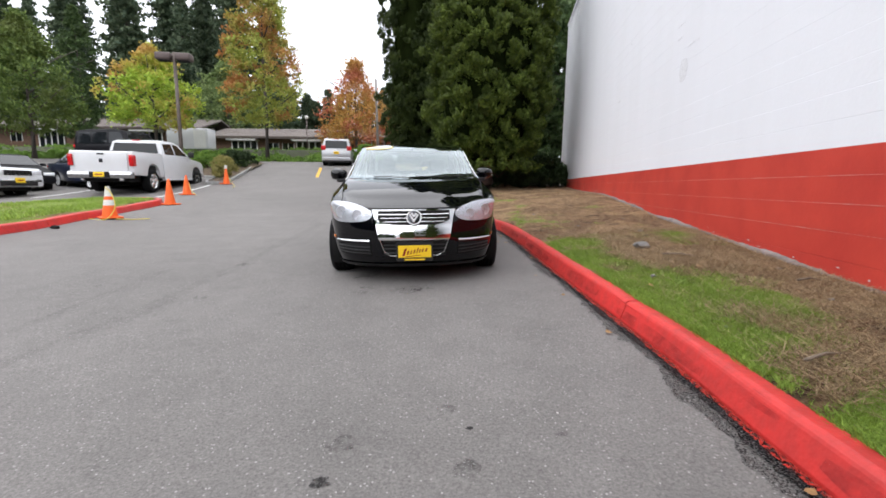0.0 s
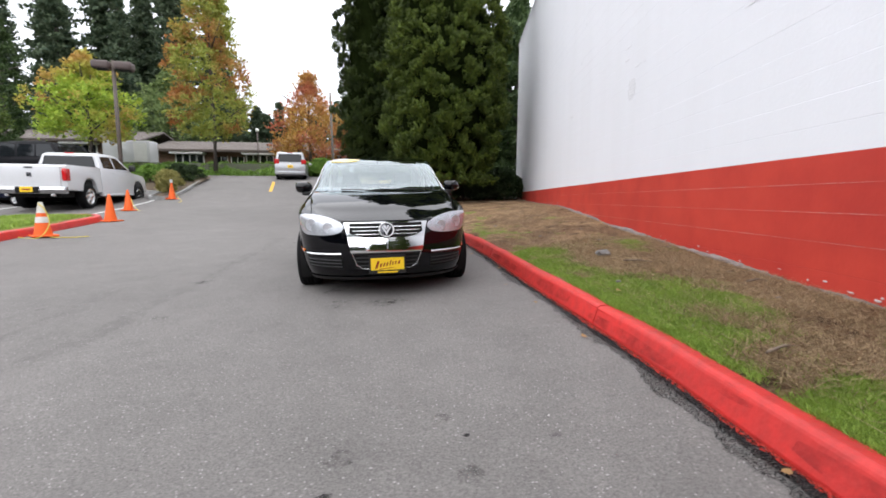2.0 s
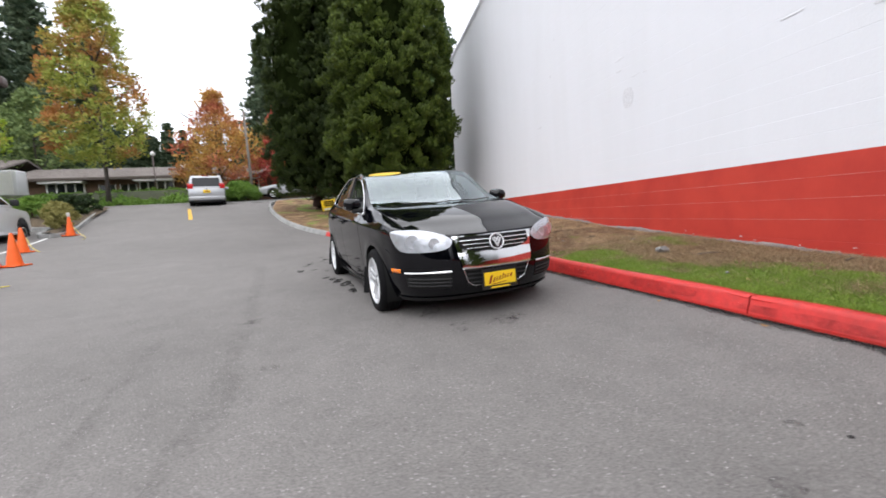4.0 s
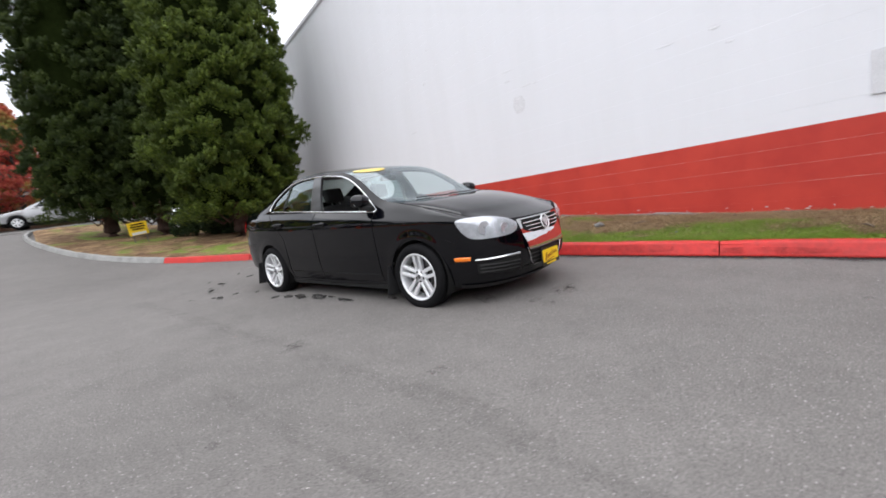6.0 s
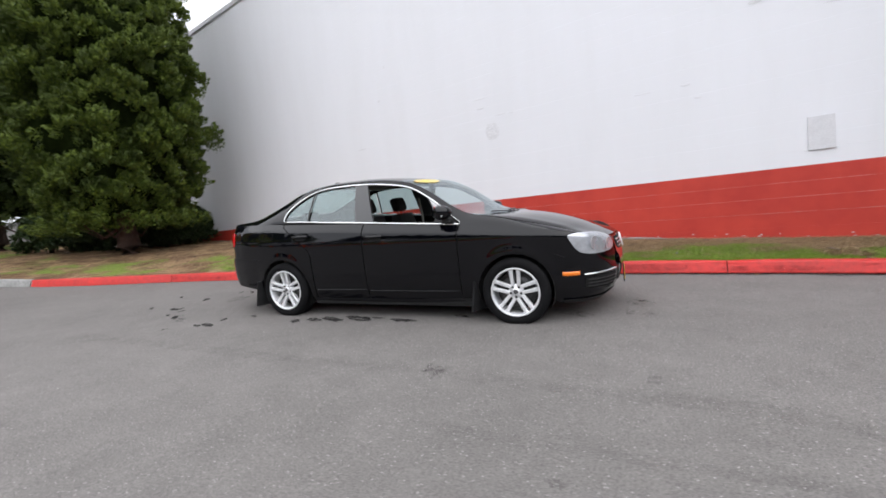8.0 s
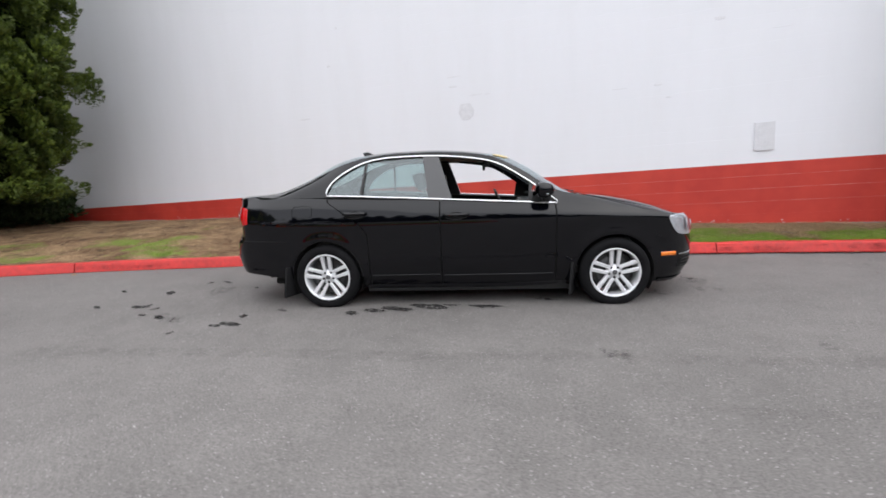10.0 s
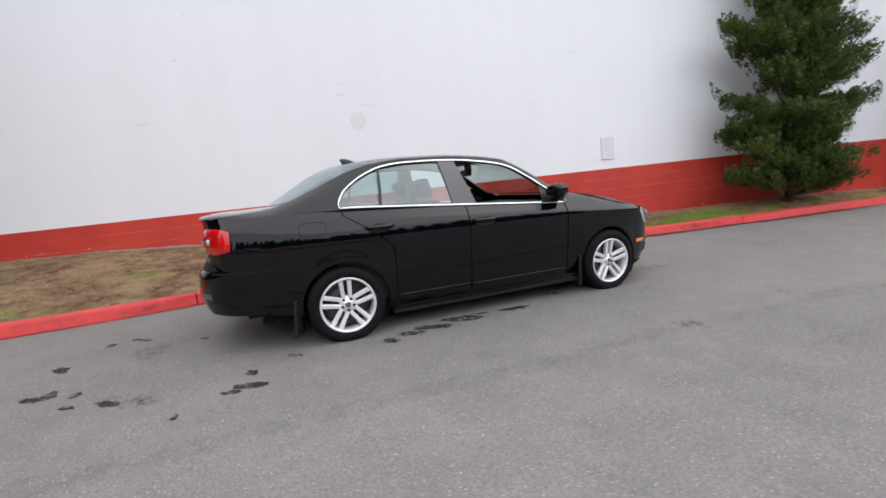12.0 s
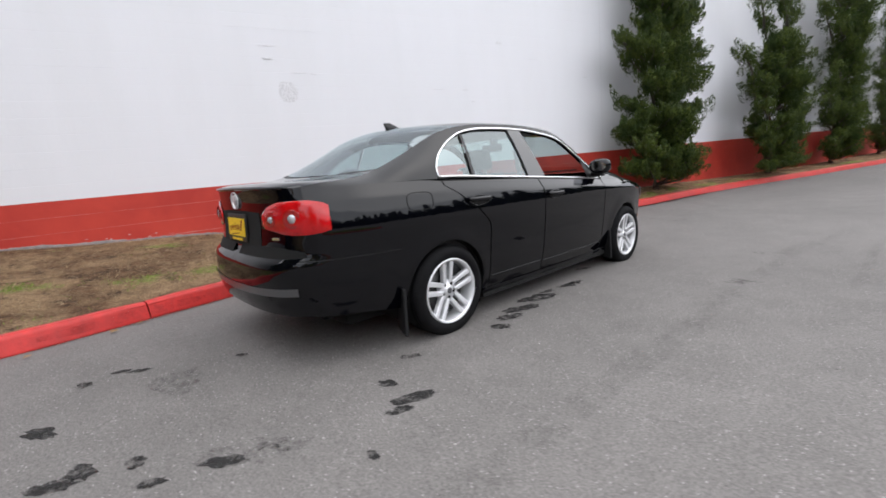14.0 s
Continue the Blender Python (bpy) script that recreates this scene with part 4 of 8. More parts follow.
bl = lid("rear_window", roof_back, glass_low, 3.04, 3.82, GLASS, "sloping tinted rear window", bulge=0.02)
bl.visible_shadow = False
lid("rear_window_edge", glass_low, deck_front, 3.82, 3.86, BLACK_TRIM, n=2, drop=0.003)
lid("boot_lid", deck_front, deck_back, 3.86, p1[1], BLACK_PAINT, n=18, bulge=0.006)

# boot face details: lip, lamps, plate, badges
across("boot_lip", 0.60, lambda u: 1.046 - 0.006 * u, lambda u: 1.068 - 0.010 * u, lambda u, v: 0.008 * math.sin(math.pi * v) + 0.001, BLACK_PAINT, sedan, front=False, m=6)
tx_rear = lambda x: 1 - float(np.interp(x, [outline(1 - i / 1000)[0] for i in range(320)], [i / 1000 for i in range(320)]))
tl0, tl1 = t_of(4.235), tx_rear(0.37)
lamp_lo = pchip([(0.0, 0.818), (0.10, 0.806), (0.35, 0.795), (0.6, 0.800), (0.8, 0.815), (0.94, 0.825), (1.0, 0.845)])
lamp_hi = pchip([(0.0, 0.950), (0.06, 0.966), (0.3, 0.980), (0.6, 0.976), (0.85, 0.950), (1.0, 0.905)])
for o in strip("tail_lamp", tl0, tl1, lamp_lo, lamp_hi, lambda a, b: 0.004 + 0.016 * (math.sin(math.pi * min(max(a, 0), 1)) * math.sin(math.pi * b)) ** 0.5, TAIL_RED, sedan, "red rear lamp cluster with round clear elements", n=36, m=14):
    s = 1 if o.data.vertices[0].co.x > 0 else -1
    for k, zc, r, m in ((0.42, 0.885, 0.056, REFLECTOR), (0.78, 0.880, 0.042, REFLECTOR)):
        t = tl0 + (tl1 - tl0) * k
        c, c2 = skin(t, zc, 0.019), skin(t, zc, 0.06)
        d = Vector((c2[0] - c[0], c2[1] - c[1], 0)).normalized()
        lens = part("lamp_element", lathe("lamp_element", [(0.001, 0.010), (r * 0.34, 0.008), (r * 0.44, 0.001)], REFLECTOR, 20), o, "clear round lamp element")
        d = Vector((s * d.x, d.y, 0))
        lens.matrix_basis = Matrix.Translation((s * c[0], c[1], c[2])) @ d.to_track_quat("X", "Z").to_matrix().to_4x4()
        ring2 = part("lamp_ring", lathe("lamp_ring", [(r * 0.95, 0.003), (r * 0.85, 0.006), (r * 0.46, 0.002)], mat("lamp_deep_red", (0.30, 0.008, 0.008), rough=0.1, coat=1.0), 24), o)
        ring2.matrix_basis = lens.matrix_basis
# proud near-black sheet: shade of the plate recess painted on the boot face
across("plate_recess", 0.34, lambda u: 0.715, lambda u: 0.925 - 0.01 * u * u, 0.0025, DEEP, sedan, front=False)
rp = skin(1.0, 0.82)


def place_plate(name, y, z, tilt, facing):
    holder = part(name, join_bm(box(-0.165, 0.165, -0.006, 0.006, -0.085, 0.085, 0.006), name, BLACK_TRIM), sedan, "yellow dealer plate with red script in a black holder")
    holder.matrix_basis = Matrix.Translation((0, y, z)) @ Matrix.Rotation(radians(tilt), 4, "X")
    card = part("card", join_bm(box(-0.148, 0.148, -0.002, 0.002, -0.052, 0.058, 0.0015), "card", PLATE_YELLOW), holder, "yellow card")
    card.matrix_basis = Matrix.Translation((0, facing * 0.0075, 0))
    bms = []
    for x0, x1, z0, z1 in ((-0.11, -0.075, -0.03, 0.035), (-0.07, -0.045, -0.022, 0.012), (-0.04, -0.02, -0.02, 0.012), (-0.014, 0.008, -0.018, 0.016), (0.014, 0.032, -0.016, 0.028), (0.038, 0.056, -0.014, 0.016), (0.062, 0.082, -0.012, 0.018), (0.088, 0.118, -0.012, 0.016), (-0.11, 0.11, -0.042, -0.036)):
        b = box(x0, x1, -0.0008, 0.0008, z0, z1)
        for v in b.verts:
            v.co.x = (x0 + x1) / 2 + (v.co.x - (x0 + x1) / 2) * 0.6
            v.co.x += (v.co.z) * 0.35 * -facing
            v.co.z += v.co.x * 0.10 * -facing
        bms.append(b)
    bars = part("print", join_bm(merge(*bms), "print", PLATE_RED), holder, "red print bars")
    bars.matrix_basis = Matrix.Translation((0, facing * 0.0102, 0.002))
    caption = part("holder_caption", join_bm(box(-0.09, 0.09, -0.001, 0.001, -0.078, -0.064), "holder_caption", PLATE_YELLOW), holder)
    caption.matrix_basis = Matrix.Translation((0, facing * 0.0075, 0))
    return holder


place_plate("rear_plate", rp[1] + 0.012, 0.82, 3, 1)


def badge(name, y, z, r, tilt, facing):
    ob = part(name, lathe(name, [(r * 0.86, 0.0), (r * 0.9, 0.010), (r, 0.011), (r * 1.04, 0.004), (r * 1.04, 0.0)], ALLOY, 36), sedan, "round chrome maker's badge")
    ob.matrix_basis = Matrix.Translation((0, y, z)) @ Matrix.Rotation(radians(tilt), 4, "X") @ Matrix.Rotation(radians(90 * facing), 4, "Z")
    part("badge_face", lathe("badge_face", [(0.001, 0.006), (r * 0.6, 0.005), (r * 0.9, 0.001)], BADGE_GREY, 32), ob)
    for g, l in ((58, 0.9), (122, 0.9)):
        for zc, sc in ((-0.12, 1.0), (0.3, 0.55)):
            b = box(0.004, 0.010, -0.62 * r * sc, 0.62 * r * sc, -0.10 * r, 0.10 * r)
            bar = part("badge_bar", join_bm(b, "badge_bar", ALLOY), ob)
            bar.matrix_basis = Matrix.Translation((0, (0.27 if g < 90 else -0.27) * r * (0.9 if sc == 1 else 0.5), zc * r)) @ Matrix.Rotation(radians(g), 4, "X")
    return ob


bp = skin(1.0, 0.985)
badge("rear_badge", bp[1] + 0.002, 0.985, 0.052, 0, 1)
across("bumper_insert", 0.66, lambda u: 0.445 + 0.02 * u, lambda u: 0.490 + 0.02 * u, 0.004, mat("bumper_grey", (0.07, 0.07, 0.073), rough=0.35, coat=0.3), sedan, front=False, n=40)
nb = part("model_badge", join_bm(merge(box(-0.030, -0.012, -0.002, 0.002, -0.008, 0.008, 0.002), box(-0.008, 0.008, -0.002, 0.002, -0.008, 0.008, 0.002), box(0.012, 0.030, -0.002, 0.002, -0.008, 0.008, 0.002)), "model_badge", CHROME), sedan)
c = skin(tx_rear(0.50), 0.772, 0.004)
nb.matrix_basis = Matrix.Translation((-c[0], c[1], c[2])) @ Matrix.Rotation(radians(14), 4, "Z")

# nose: grille, chrome bib, lamps, intakes
gr_lo = lambda u: 0.590 + 0.045 * u**5
gr_hi = lambda u: 0.716
# no hollow here: the black sheet carries the shade behind the slats
grille = across("grille", 0.328, gr_lo, gr_hi, 0.011, DEEP, sedan, "black slatted grille in a chrome surround")
for z0 in (0.618, 0.650, 0.682):
    across("grille_bar", 0.275 + (z0 - 0.618) * 0.75, lambda u, z0=z0: z0 - 0.0056, lambda u, z0=z0: z0 + 0.0056, lambda u, v: 0.012 + 0.007 * math.sin(math.pi * v), CHROME, grille, "chrome grille slat", m=4)
bib_x = pchip([(0.455, 0.312), (0.50, 0.322), (0.59, 0.345), (0.66, 0.362), (0.724, 0.385)])
bib_rows = []
bib_heights = [0.4545] + [0.455 + 0.269 * j / 28 for j in range(29)]
for j, z0 in enumerate(bib_heights):
    low = min(1.0, (z0 - 0.455) / 0.135)
    bulge = 0.0 if j == 0 else 0.006 + 0.024 * (1 - low * low)
    row = []
    for i in range(41):
        u = i / 20 - 1
        p = skin(float(np.interp(abs(u) * bib_x(z0), [outline(k / 1000)[0] for k in range(300)], [k / 1000 for k in range(300)])), z0, bulge)
        row.append((math.copysign(p[0], u) if u else 0.0, p[1], p[2]))
    bib_rows.append(row)
part("chrome_bib", grid_mesh("chrome_bib", bib_rows, CHROME, flip=True), sedan, "broad U-shaped chrome panel round the grille")
tx = lambda x: float(np.interp(x, [outline(i / 1000)[0] for i in range(300)], [i / 1000 for i in range(300)]))
for s in (1, -1):
    path = []
    for k in range(19):
        q = k / 18
        x, z0 = 0.312 - 0.050 * min(q * 2.2, 1) - (0.262 * max(0, (q - 0.4) / 0.6)), 0.465 - 0.16 * min(1, q / 0.5)
        c = skin(tx(max(x, 0.0)), z0, 0.008)
        path.append((s * c[0], c[1], c[2]))
    part("intake_surround", tube("intake_surround", path, 0.004, CHROME, 6), sedan, "chrome rim of the lower intake")
# flat sheet on the skin, its depth shown by near-black colour as shade
intake = across("lower_intake", 0.285, lambda u: 0.305, lambda u: 0.458, 0.003, DEEP, sedan, "dark lower air intake")
for z0 in (0.335, 0.372, 0.408, 0.440):
    across("intake_slat", 0.28, lambda u, z0=z0: z0 - 0.006, lambda u, z0=z0: z0 + 0.006, lambda u, v: 0.004 + 0.006 * math.sin(math.pi * v), BLACK_TRIM, intake, m=3)
place_plate("front_plate", 0.004, 0.350, -2, -1)
fb = skin(0.0, 0.665)
badge("front_badge", fb[1] - 0.020, 0.656, 0.066, -14, -1)
hl0, hl1 = tx(0.382), t_of(0.425)
hl_lo = pchip([(0, 0.672), (0.03, 0.650), (0.10, 0.628), (0.20, 0.616), (0.40, 0.610), (0.6, 0.611), (0.78, 0.624), (0.88, 0.660), (0.95, 0.712), (1, 0.765)])
hl_hi = pchip([(0, 0.696), (0.04, 0.718), (0.12, 0.742), (0.25, 0.766), (0.4, 0.784), (0.6, 0.796), (0.8, 0.798), (0.95, 0.792), (1, 0.780)])
for o in strip("headlamp", hl0, hl1, hl_lo, hl_hi, 0.003, REFLECTOR, sedan, "large clear headlamp with round reflectors", n=36, m=12):
    s = 1 if o.data.vertices[0].co.x > 0 else -1
    for k, zc, r in ((0.26, 0.680, 0.044), (0.58, 0.702, 0.056)):
        t = hl0 + (hl1 - hl0) * k
        c, c2 = skin(t, zc, 0.006), skin(t, zc, 0.05)
        d = Vector((s * (c2[0] - c[0]) * 0.5, c2[1] - c[1], 0)).normalized()
        bowl = part("reflector", lathe("reflector", [(r, 0.001), (r * 0.96, 0.005), (r * 0.85, 0.002), (r * 0.5, 0.001), (0.001, 0.0)], LAMP_BOWL, 28), o, "round chrome reflector")
        rim2 = part("reflector_ring", lathe("reflector_ring", [(r * 1.06, 0.0), (r * 1.05, 0.003), (r * 0.98, 0.004), (r * 0.94, 0.001)], REFLECTOR, 28), o)
        rim2.matrix_basis = Matrix.Translation((s * c[0], c[1], c[2])) @ d.to_track_quat("X", "Z").to_matrix().to_4x4()
        bowl.matrix_basis = Matrix.Translation((s * c[0], c[1], c[2])) @ d.to_track_quat("X", "Z").to_matrix().to_4x4()
        bulb = part("bulb", lathe("bulb", [(0.001, 0.004), (r * 0.10, 0.003), (r * 0.13, -0.001)], REFLECTOR, 16), o)
        bulb.matrix_basis = bowl.matrix_basis
    part("lens", grid_mesh("lens", [[(s * p[0], p[1], p[2]) for p in (skin(hl0 + (hl1 - hl0) * i / 30, hl_lo(i / 30) + (hl_hi(i / 30) - hl_lo(i / 30)) * j / 10, 0.006 + 0.012 * min(1, 4 * math.sin(math.pi * i / 30) * math.sin(math.pi * j / 10)) ** 0.5) for i in range(31))] for j in range(11)], CLEAR, flip=s < 0), o, "clear lens").visible_shadow = False
# side openings are flat too, with the shade put into the colour
for o in strip("side_intake", tx(0.40), t_of(0.29), lambda k: 0.30 + 0.02 * k, lambda k: 0.425 - 0.02 * k, 0.003, DEEP, sedan, "ribbed black side intake", n=20):
    s = 1 if o.data.vertices[0].co.x > 0 else -1
    for z0 in (0.325, 0.355, 0.385):
        rows = [[skin(tx(0.405) + (t_of(0.27) - tx(0.405)) * i / 16, z0 + 0.008 * i / 16 + 0.012 * (j / 3 - 0.5), 0.004 + 0.007 * math.sin(math.pi * j / 3)) for i in range(17)] for j in range(4)]
        part("slat", grid_mesh("slat", [[(s * p[0], p[1], p[2]) for p in r] for r in rows], BLACK_TRIM, flip=s < 0), o)
strip("bumper_bright_strip", tx(0.405), t_of(0.30), lambda k: 0.432, lambda k: 0.452 - 0.006 * k, lambda a, b: 0.003 + 0.008 * math.sin(math.pi * b), CHROME, sedan, "slim chrome bumper strip", n=20, m=4)
strip("side_marker", t_of(0.335), t_of(0.475), lambda k: 0.437, lambda k: 0.472, lambda a, b: 0.002 + 0.006 * math.sin(math.pi * b), AMBER, sedan, "amber side marker lamp", n=10, m=4)
strip("bumper_chin", 0.0, t_of(0.47), lambda k: 0.188, lambda k: 0.222, lambda a, b: 0.012 * b, BLACK_TRIM, sedan, n=30, m=3)

strip("bumper_shut_line", t_of(3.835), t_of(4.40), lambda k: 0.648 + 0.006 * k, lambda k: 0.654 + 0.006 * k, 0.0012, DEEP, sedan, n=20, m=1)
strip("front_shut_line", t_of(0.46), t_of(0.535), lambda k: 0.60 + 0.03 * k, lambda k: 0.606 + 0.03 * k, 0.0012, DEEP, sedan, n=8, m=1)

# along the side: handles, sill strip, fuel flap, mud flaps, mirrors
for y, door in ((2.25, doors), (3.165, rear_doors)):
    for o in door:
        s = 1 if o.data.vertices[0].co.x > 0 else -1
        zc = 0.846 if y < 3 else 0.879
        # flat dark patch that paints the shaded hollow behind the handle
        cup = [[skin(t_of(y) + (i / 12 - 0.5) * 0.032, zc + (j / 6 - 0.5) * 0.062 * math.sin(math.pi * (0.08 + 0.84 * i / 12)), 0.0015) for i in range(13)] for j in range(7)]
        part("handle_cup", grid_mesh("handle_cup", [[(s * p[0], p[1], p[2]) for p in r] for r in cup], DEEP, flip=s < 0), o)
        rim = [skin(t_of(y) + 0.017 * math.cos(g), zc + 0.033 * math.sin(g), 0.002) for g in np.linspace(0, 2 * math.pi, 29)[:-1]]
        part("cup_rim", tube("cup_rim", [(s * p[0], p[1], p[2]) for p in rim], 0.004, BLACK_PAINT, 6, closed=True), o)
        path = [skin(t_of(y) + (k / 12 - 0.5) * 0.037, zc + 0.012, 0.004 + 0.038 * math.sin(math.pi * k / 12) ** 0.45) for k in range(13)]
        part("door_handle", tube("door_handle", [(s * p[0], p[1], p[2]) for p in path], 0.0155, BLACK_PAINT, 12), o, "black pull handle")
for (a, b), door in (((tF, tB), doors), ((tB, tC), rear_doors)):
    for o in door:
        s = 1 if o.data.vertices[0].co.x > 0 else -1
        rows = [[skin(a + 0.004 + (b - a - 0.008) * i / 30, 0.303 + 0.010 * j / 3 + (0.008 if a > tF else 0), 0.001 + 0.004 * math.sin(math.pi * j / 3)) for i in range(31)] for j in range(4)]
        part("rub_strip", grid_mesh("rub_strip", [[(s * p[0], p[1], p[2]) for p in r] for r in rows], BLACK_PAINT, flip=s < 0), o)
both("sill_cover", [[skin(t_of(1.24) + (t_of(3.10) - t_of(1.24)) * i / 40, 0.155 + 0.068 * j / 4, 0.006 + 0.01 * math.sin(math.pi * j / 4)) for i in range(41)] for j in range(5)], BLACK_PAINT, sedan)
flap = [skin(t_of(3.665) + 0.017 * math.copysign(abs(math.cos(g)) ** 0.5, math.cos(g)), 0.918 + 0.052 * math.copysign(abs(math.sin(g)) ** 0.5, math.sin(g)), 0.0015) for g in np.linspace(0, 2 * math.pi, 33)[:-1]]
part("fuel_flap_gap", tube("fuel_flap_gap", [(-p[0], p[1], p[2]) for p in flap], 0.0022, DEEP, 5, closed=True), sedan)
for y in (1.225, 3.825):
    for s in (1, -1):
        b = box(-0.07, 0.07, -0.011, 0.011, -0.16, 0.12, 0.008)
        for v in b.verts:
            v.co.y += 0.18 * (0.1 - v.co.z) * 0.25
            v.co.x *= 1.0 if v.co.z > 0 else 1.5
        o = part("mud_flap", join_bm(b, "mud_flap", mat("mud_flap_rubber", (0.014, 0.014, 0.015), rough=0.65, spec=0.2, vary=0.3, scale=14)), sedan, "black rubber mud flap")
        o.matrix_basis = Matrix.Translation((s * 0.80, y, 0.285)) @ Matrix.Rotation(radians(s * 24), 4, "Z")
for s in (1, -1):
    arm = flank_z(1.50, 0.965, 0.0)
    bm = bmesh.new()
    bmesh.ops.create_uvsphere(bm, u_segments=24, v_segments=16, radius=1.0)
    for v in bm.verts:
        x, y, z0 = v.co
        flat = 0.55 if y > 0 else 1.0
        v.co = Vector((0.098 * math.copysign(abs(x) ** 0.75, x), 0.105 * y * flat, 0.066 * math.copysign(abs(z0) ** 0.8, z0) * (1 - 0.12 * x)))
    mir = part("door_mirror", join_bm(bm, "door_mirror", BLACK_PAINT, True), sedan, "black door mirror with a chrome lower edge")
    mir.matrix_basis = Matrix.Translation((s * 0.885, 1.515, 1.045)) @ Matrix.Rotation(radians(s * -8), 4, "Z")
    glass = part("mirror_glass", lathe("mirror_glass", [(0.001, 0.0), (0.9, 0.0)], CHROME, 24), mir, "mirror glass")
    glass.matrix_basis = Matrix.Translation((0, 0.0635, 0)) @ Matrix.Diagonal((0.080, 1, 0.050, 1)) @ Matrix.Rotation(radians(90), 4, "Z")
    part("indicator", tube("indicator", [(s * (0.088 - 0.018 * k), -0.02 - 0.015 * k, -0.030) for k in range(5)], 0.012, CHROME, 6), mir)
    a = part("mirror_arm", join_bm(box(-0.07, 0.05, -0.035, 0.035, -0.022, 0.022, 0.015), "mirror_arm", BLACK_TRIM, True), sedan)
    a.matrix_basis = Matrix.Translation((s * (arm[0] + 0.03), 1.47, 0.972))


# wheels
def tyre_profile():
    r, w = 0.316, 0.103
    return [(0.222, -w + 0.012), (0.236, -w - 0.002), (0.264, -w - 0.010), (0.292, -w - 0.002), (0.306, -w + 0.014), (r, -w + 0.034), (r, -0.042), (r - 0.007, -0.040), (r - 0.007, -0.034), (r, -0.032), (r, -0.004), (r - 0.007, -0.002), (r - 0.007, 0.004), (r, 0.006), (r, 0.034), (r - 0.007, 0.036), (r - 0.007, 0.042), (r, 0.044), (r, w - 0.034), (0.306, w - 0.014), (0.292, w + 0.002), (0.264, w + 0.010), (0.236, w + 0.002), (0.222, w - 0.012)]


TYRE = lathe("tyre", tyre_profile()[::-1], RUBBER, 64)
RIM = lathe("rim", [(0.230, 0.094), (0.225, 0.104), (0.216, 0.103), (0.208, 0.092), (0.205, 0.04), (0.198, -0.06), (0.215, -0.10)], ALLOY, 64)
BACK = lathe("brake_disc", [(0.185, 0.005), (0.14, 0.012), (0.07, 0.014), (0.05, 0.02), (0.001, 0.02)], mat("brake_dark", (0.05, 0.05, 0.05), rough=0.5, metal=0.7, vary=0.3, scale=20), 40)
DISC = lathe("disc_face", [(0.150, 0.020), (0.148, 0.024), (0.095, 0.024)], mat("disc_steel", (0.09, 0.09, 0.09), rough=0.5, metal=0.9, vary=0.3, scale=20), 40)
HUBM = lathe("hub", [(0.001, 0.078), (0.012, 0.078), (0.024, 0.077), (0.030, 0.072), (0.034, 0.066), (0.068, 0.062), (0.074, 0.05), (0.07, 0.02)], ALLOY, 32)
NUT = lathe("wheel_bolt", [(0.001, 0.066), (0.009, 0.066), (0.0105, 0.065), (0.0115, 0.060)], DEEP, 10)
CAP = lathe("hub_badge", [(0.001, 0.0795), (0.007, 0.0795), (0.014, 0.0794), (0.0205, 0.0790), (0.0225, 0.0770)], mat("hub_badge_grey", (0.16, 0.16, 0.17), rough=0.4, metal=0.4, vary=0.5, scale=90), 24)


def spoke_mesh(off):
    """One blade of a double spoke, from the hub out to the rim."""
    rows = []
    for i in range(9):
        q = i / 8
        r = 0.052 + 0.162 * q
        mid = off * (0.95 + 0.30 * q)
        w = 0.0150 + 0.0030 * q
        h = 0.072 + 0.022 * q**1.2
        ring = []
        for a, d in ((-1, -0.035), (-1, -0.004), (-0.7, 0.0), (0.7, 0.0), (1, -0.004), (1, -0.035)):
            ring.append((h + d, mid + a * w, r))
        rows.append(ring)
    return grid_mesh("spoke", rows, ALLOY, flip=True, smooth=False)


SPOKES = [spoke_mesh(0.0285), spoke_mesh(-0.0285)]


def wheel(s, y, steer=0.0):
    w = part("wheel", TYRE, sedan, "black tyre on a silver five double-spoke alloy wheel")
    w.matrix_basis = Matrix.Translation((s * 0.766, y, 0.309)) @ Matrix.Scale(0.957, 4) @ Matrix.Rotation(radians(steer), 4, "Z") @ (Matrix.Identity(4) if s > 0 else Matrix.Rotation(math.pi, 4, "Z")) @ Matrix.Rotation(radians(3 if y > 2 else 0), 4, "X")
    part("rim", RIM, w, "silver alloy rim")
    part("brake_back", BACK, w)
    part("brake_disc", DISC, w, "steel brake disc")
    part("hub_badge", CAP, part("hub", HUBM, w), "dull grey hub badge")
    for k in range(5):
        rot = Matrix.Rotation(2 * math.pi * k / 5, 4, "X")
        for me in SPOKES:
            part("spoke", me, w).matrix_basis = rot
        part("wheel_bolt", NUT, w).matrix_basis = rot @ Matrix.Rotation(math.pi / 5, 4, "X") @ Matrix.Translation((0.002, 0, 0.05))


for s in (1, -1):
    wheel(s, AXLE_F)
    wheel(s, AXLE_R)
    for c in (AXLE_F, AXLE_R):
        rows = [[(s * x, c + (ARCH - 0.004) * math.cos(g), HUB_Z + (ARCH - 0.004) * math.sin(g)) for g in np.linspace(-0.5, math.pi + 0.5, 30)] for x in (0.83, 0.7, 0.5)]
        part("wheel_arch_liner", grid_mesh("wheel_arch_liner", rows, DEEP), sedan)
part("underbody", join_bm(merge(box(-0.60, 0.60, 0.40, 4.1, 0.19, 0.26, 0.03), box(-0.5, 0.5, 0.3, 4.2, 0.24, 0.5), box(-0.80, 0.80, 1.24, 3.09, 0.16, 0.30)), "underbody", DEEP), sedan)

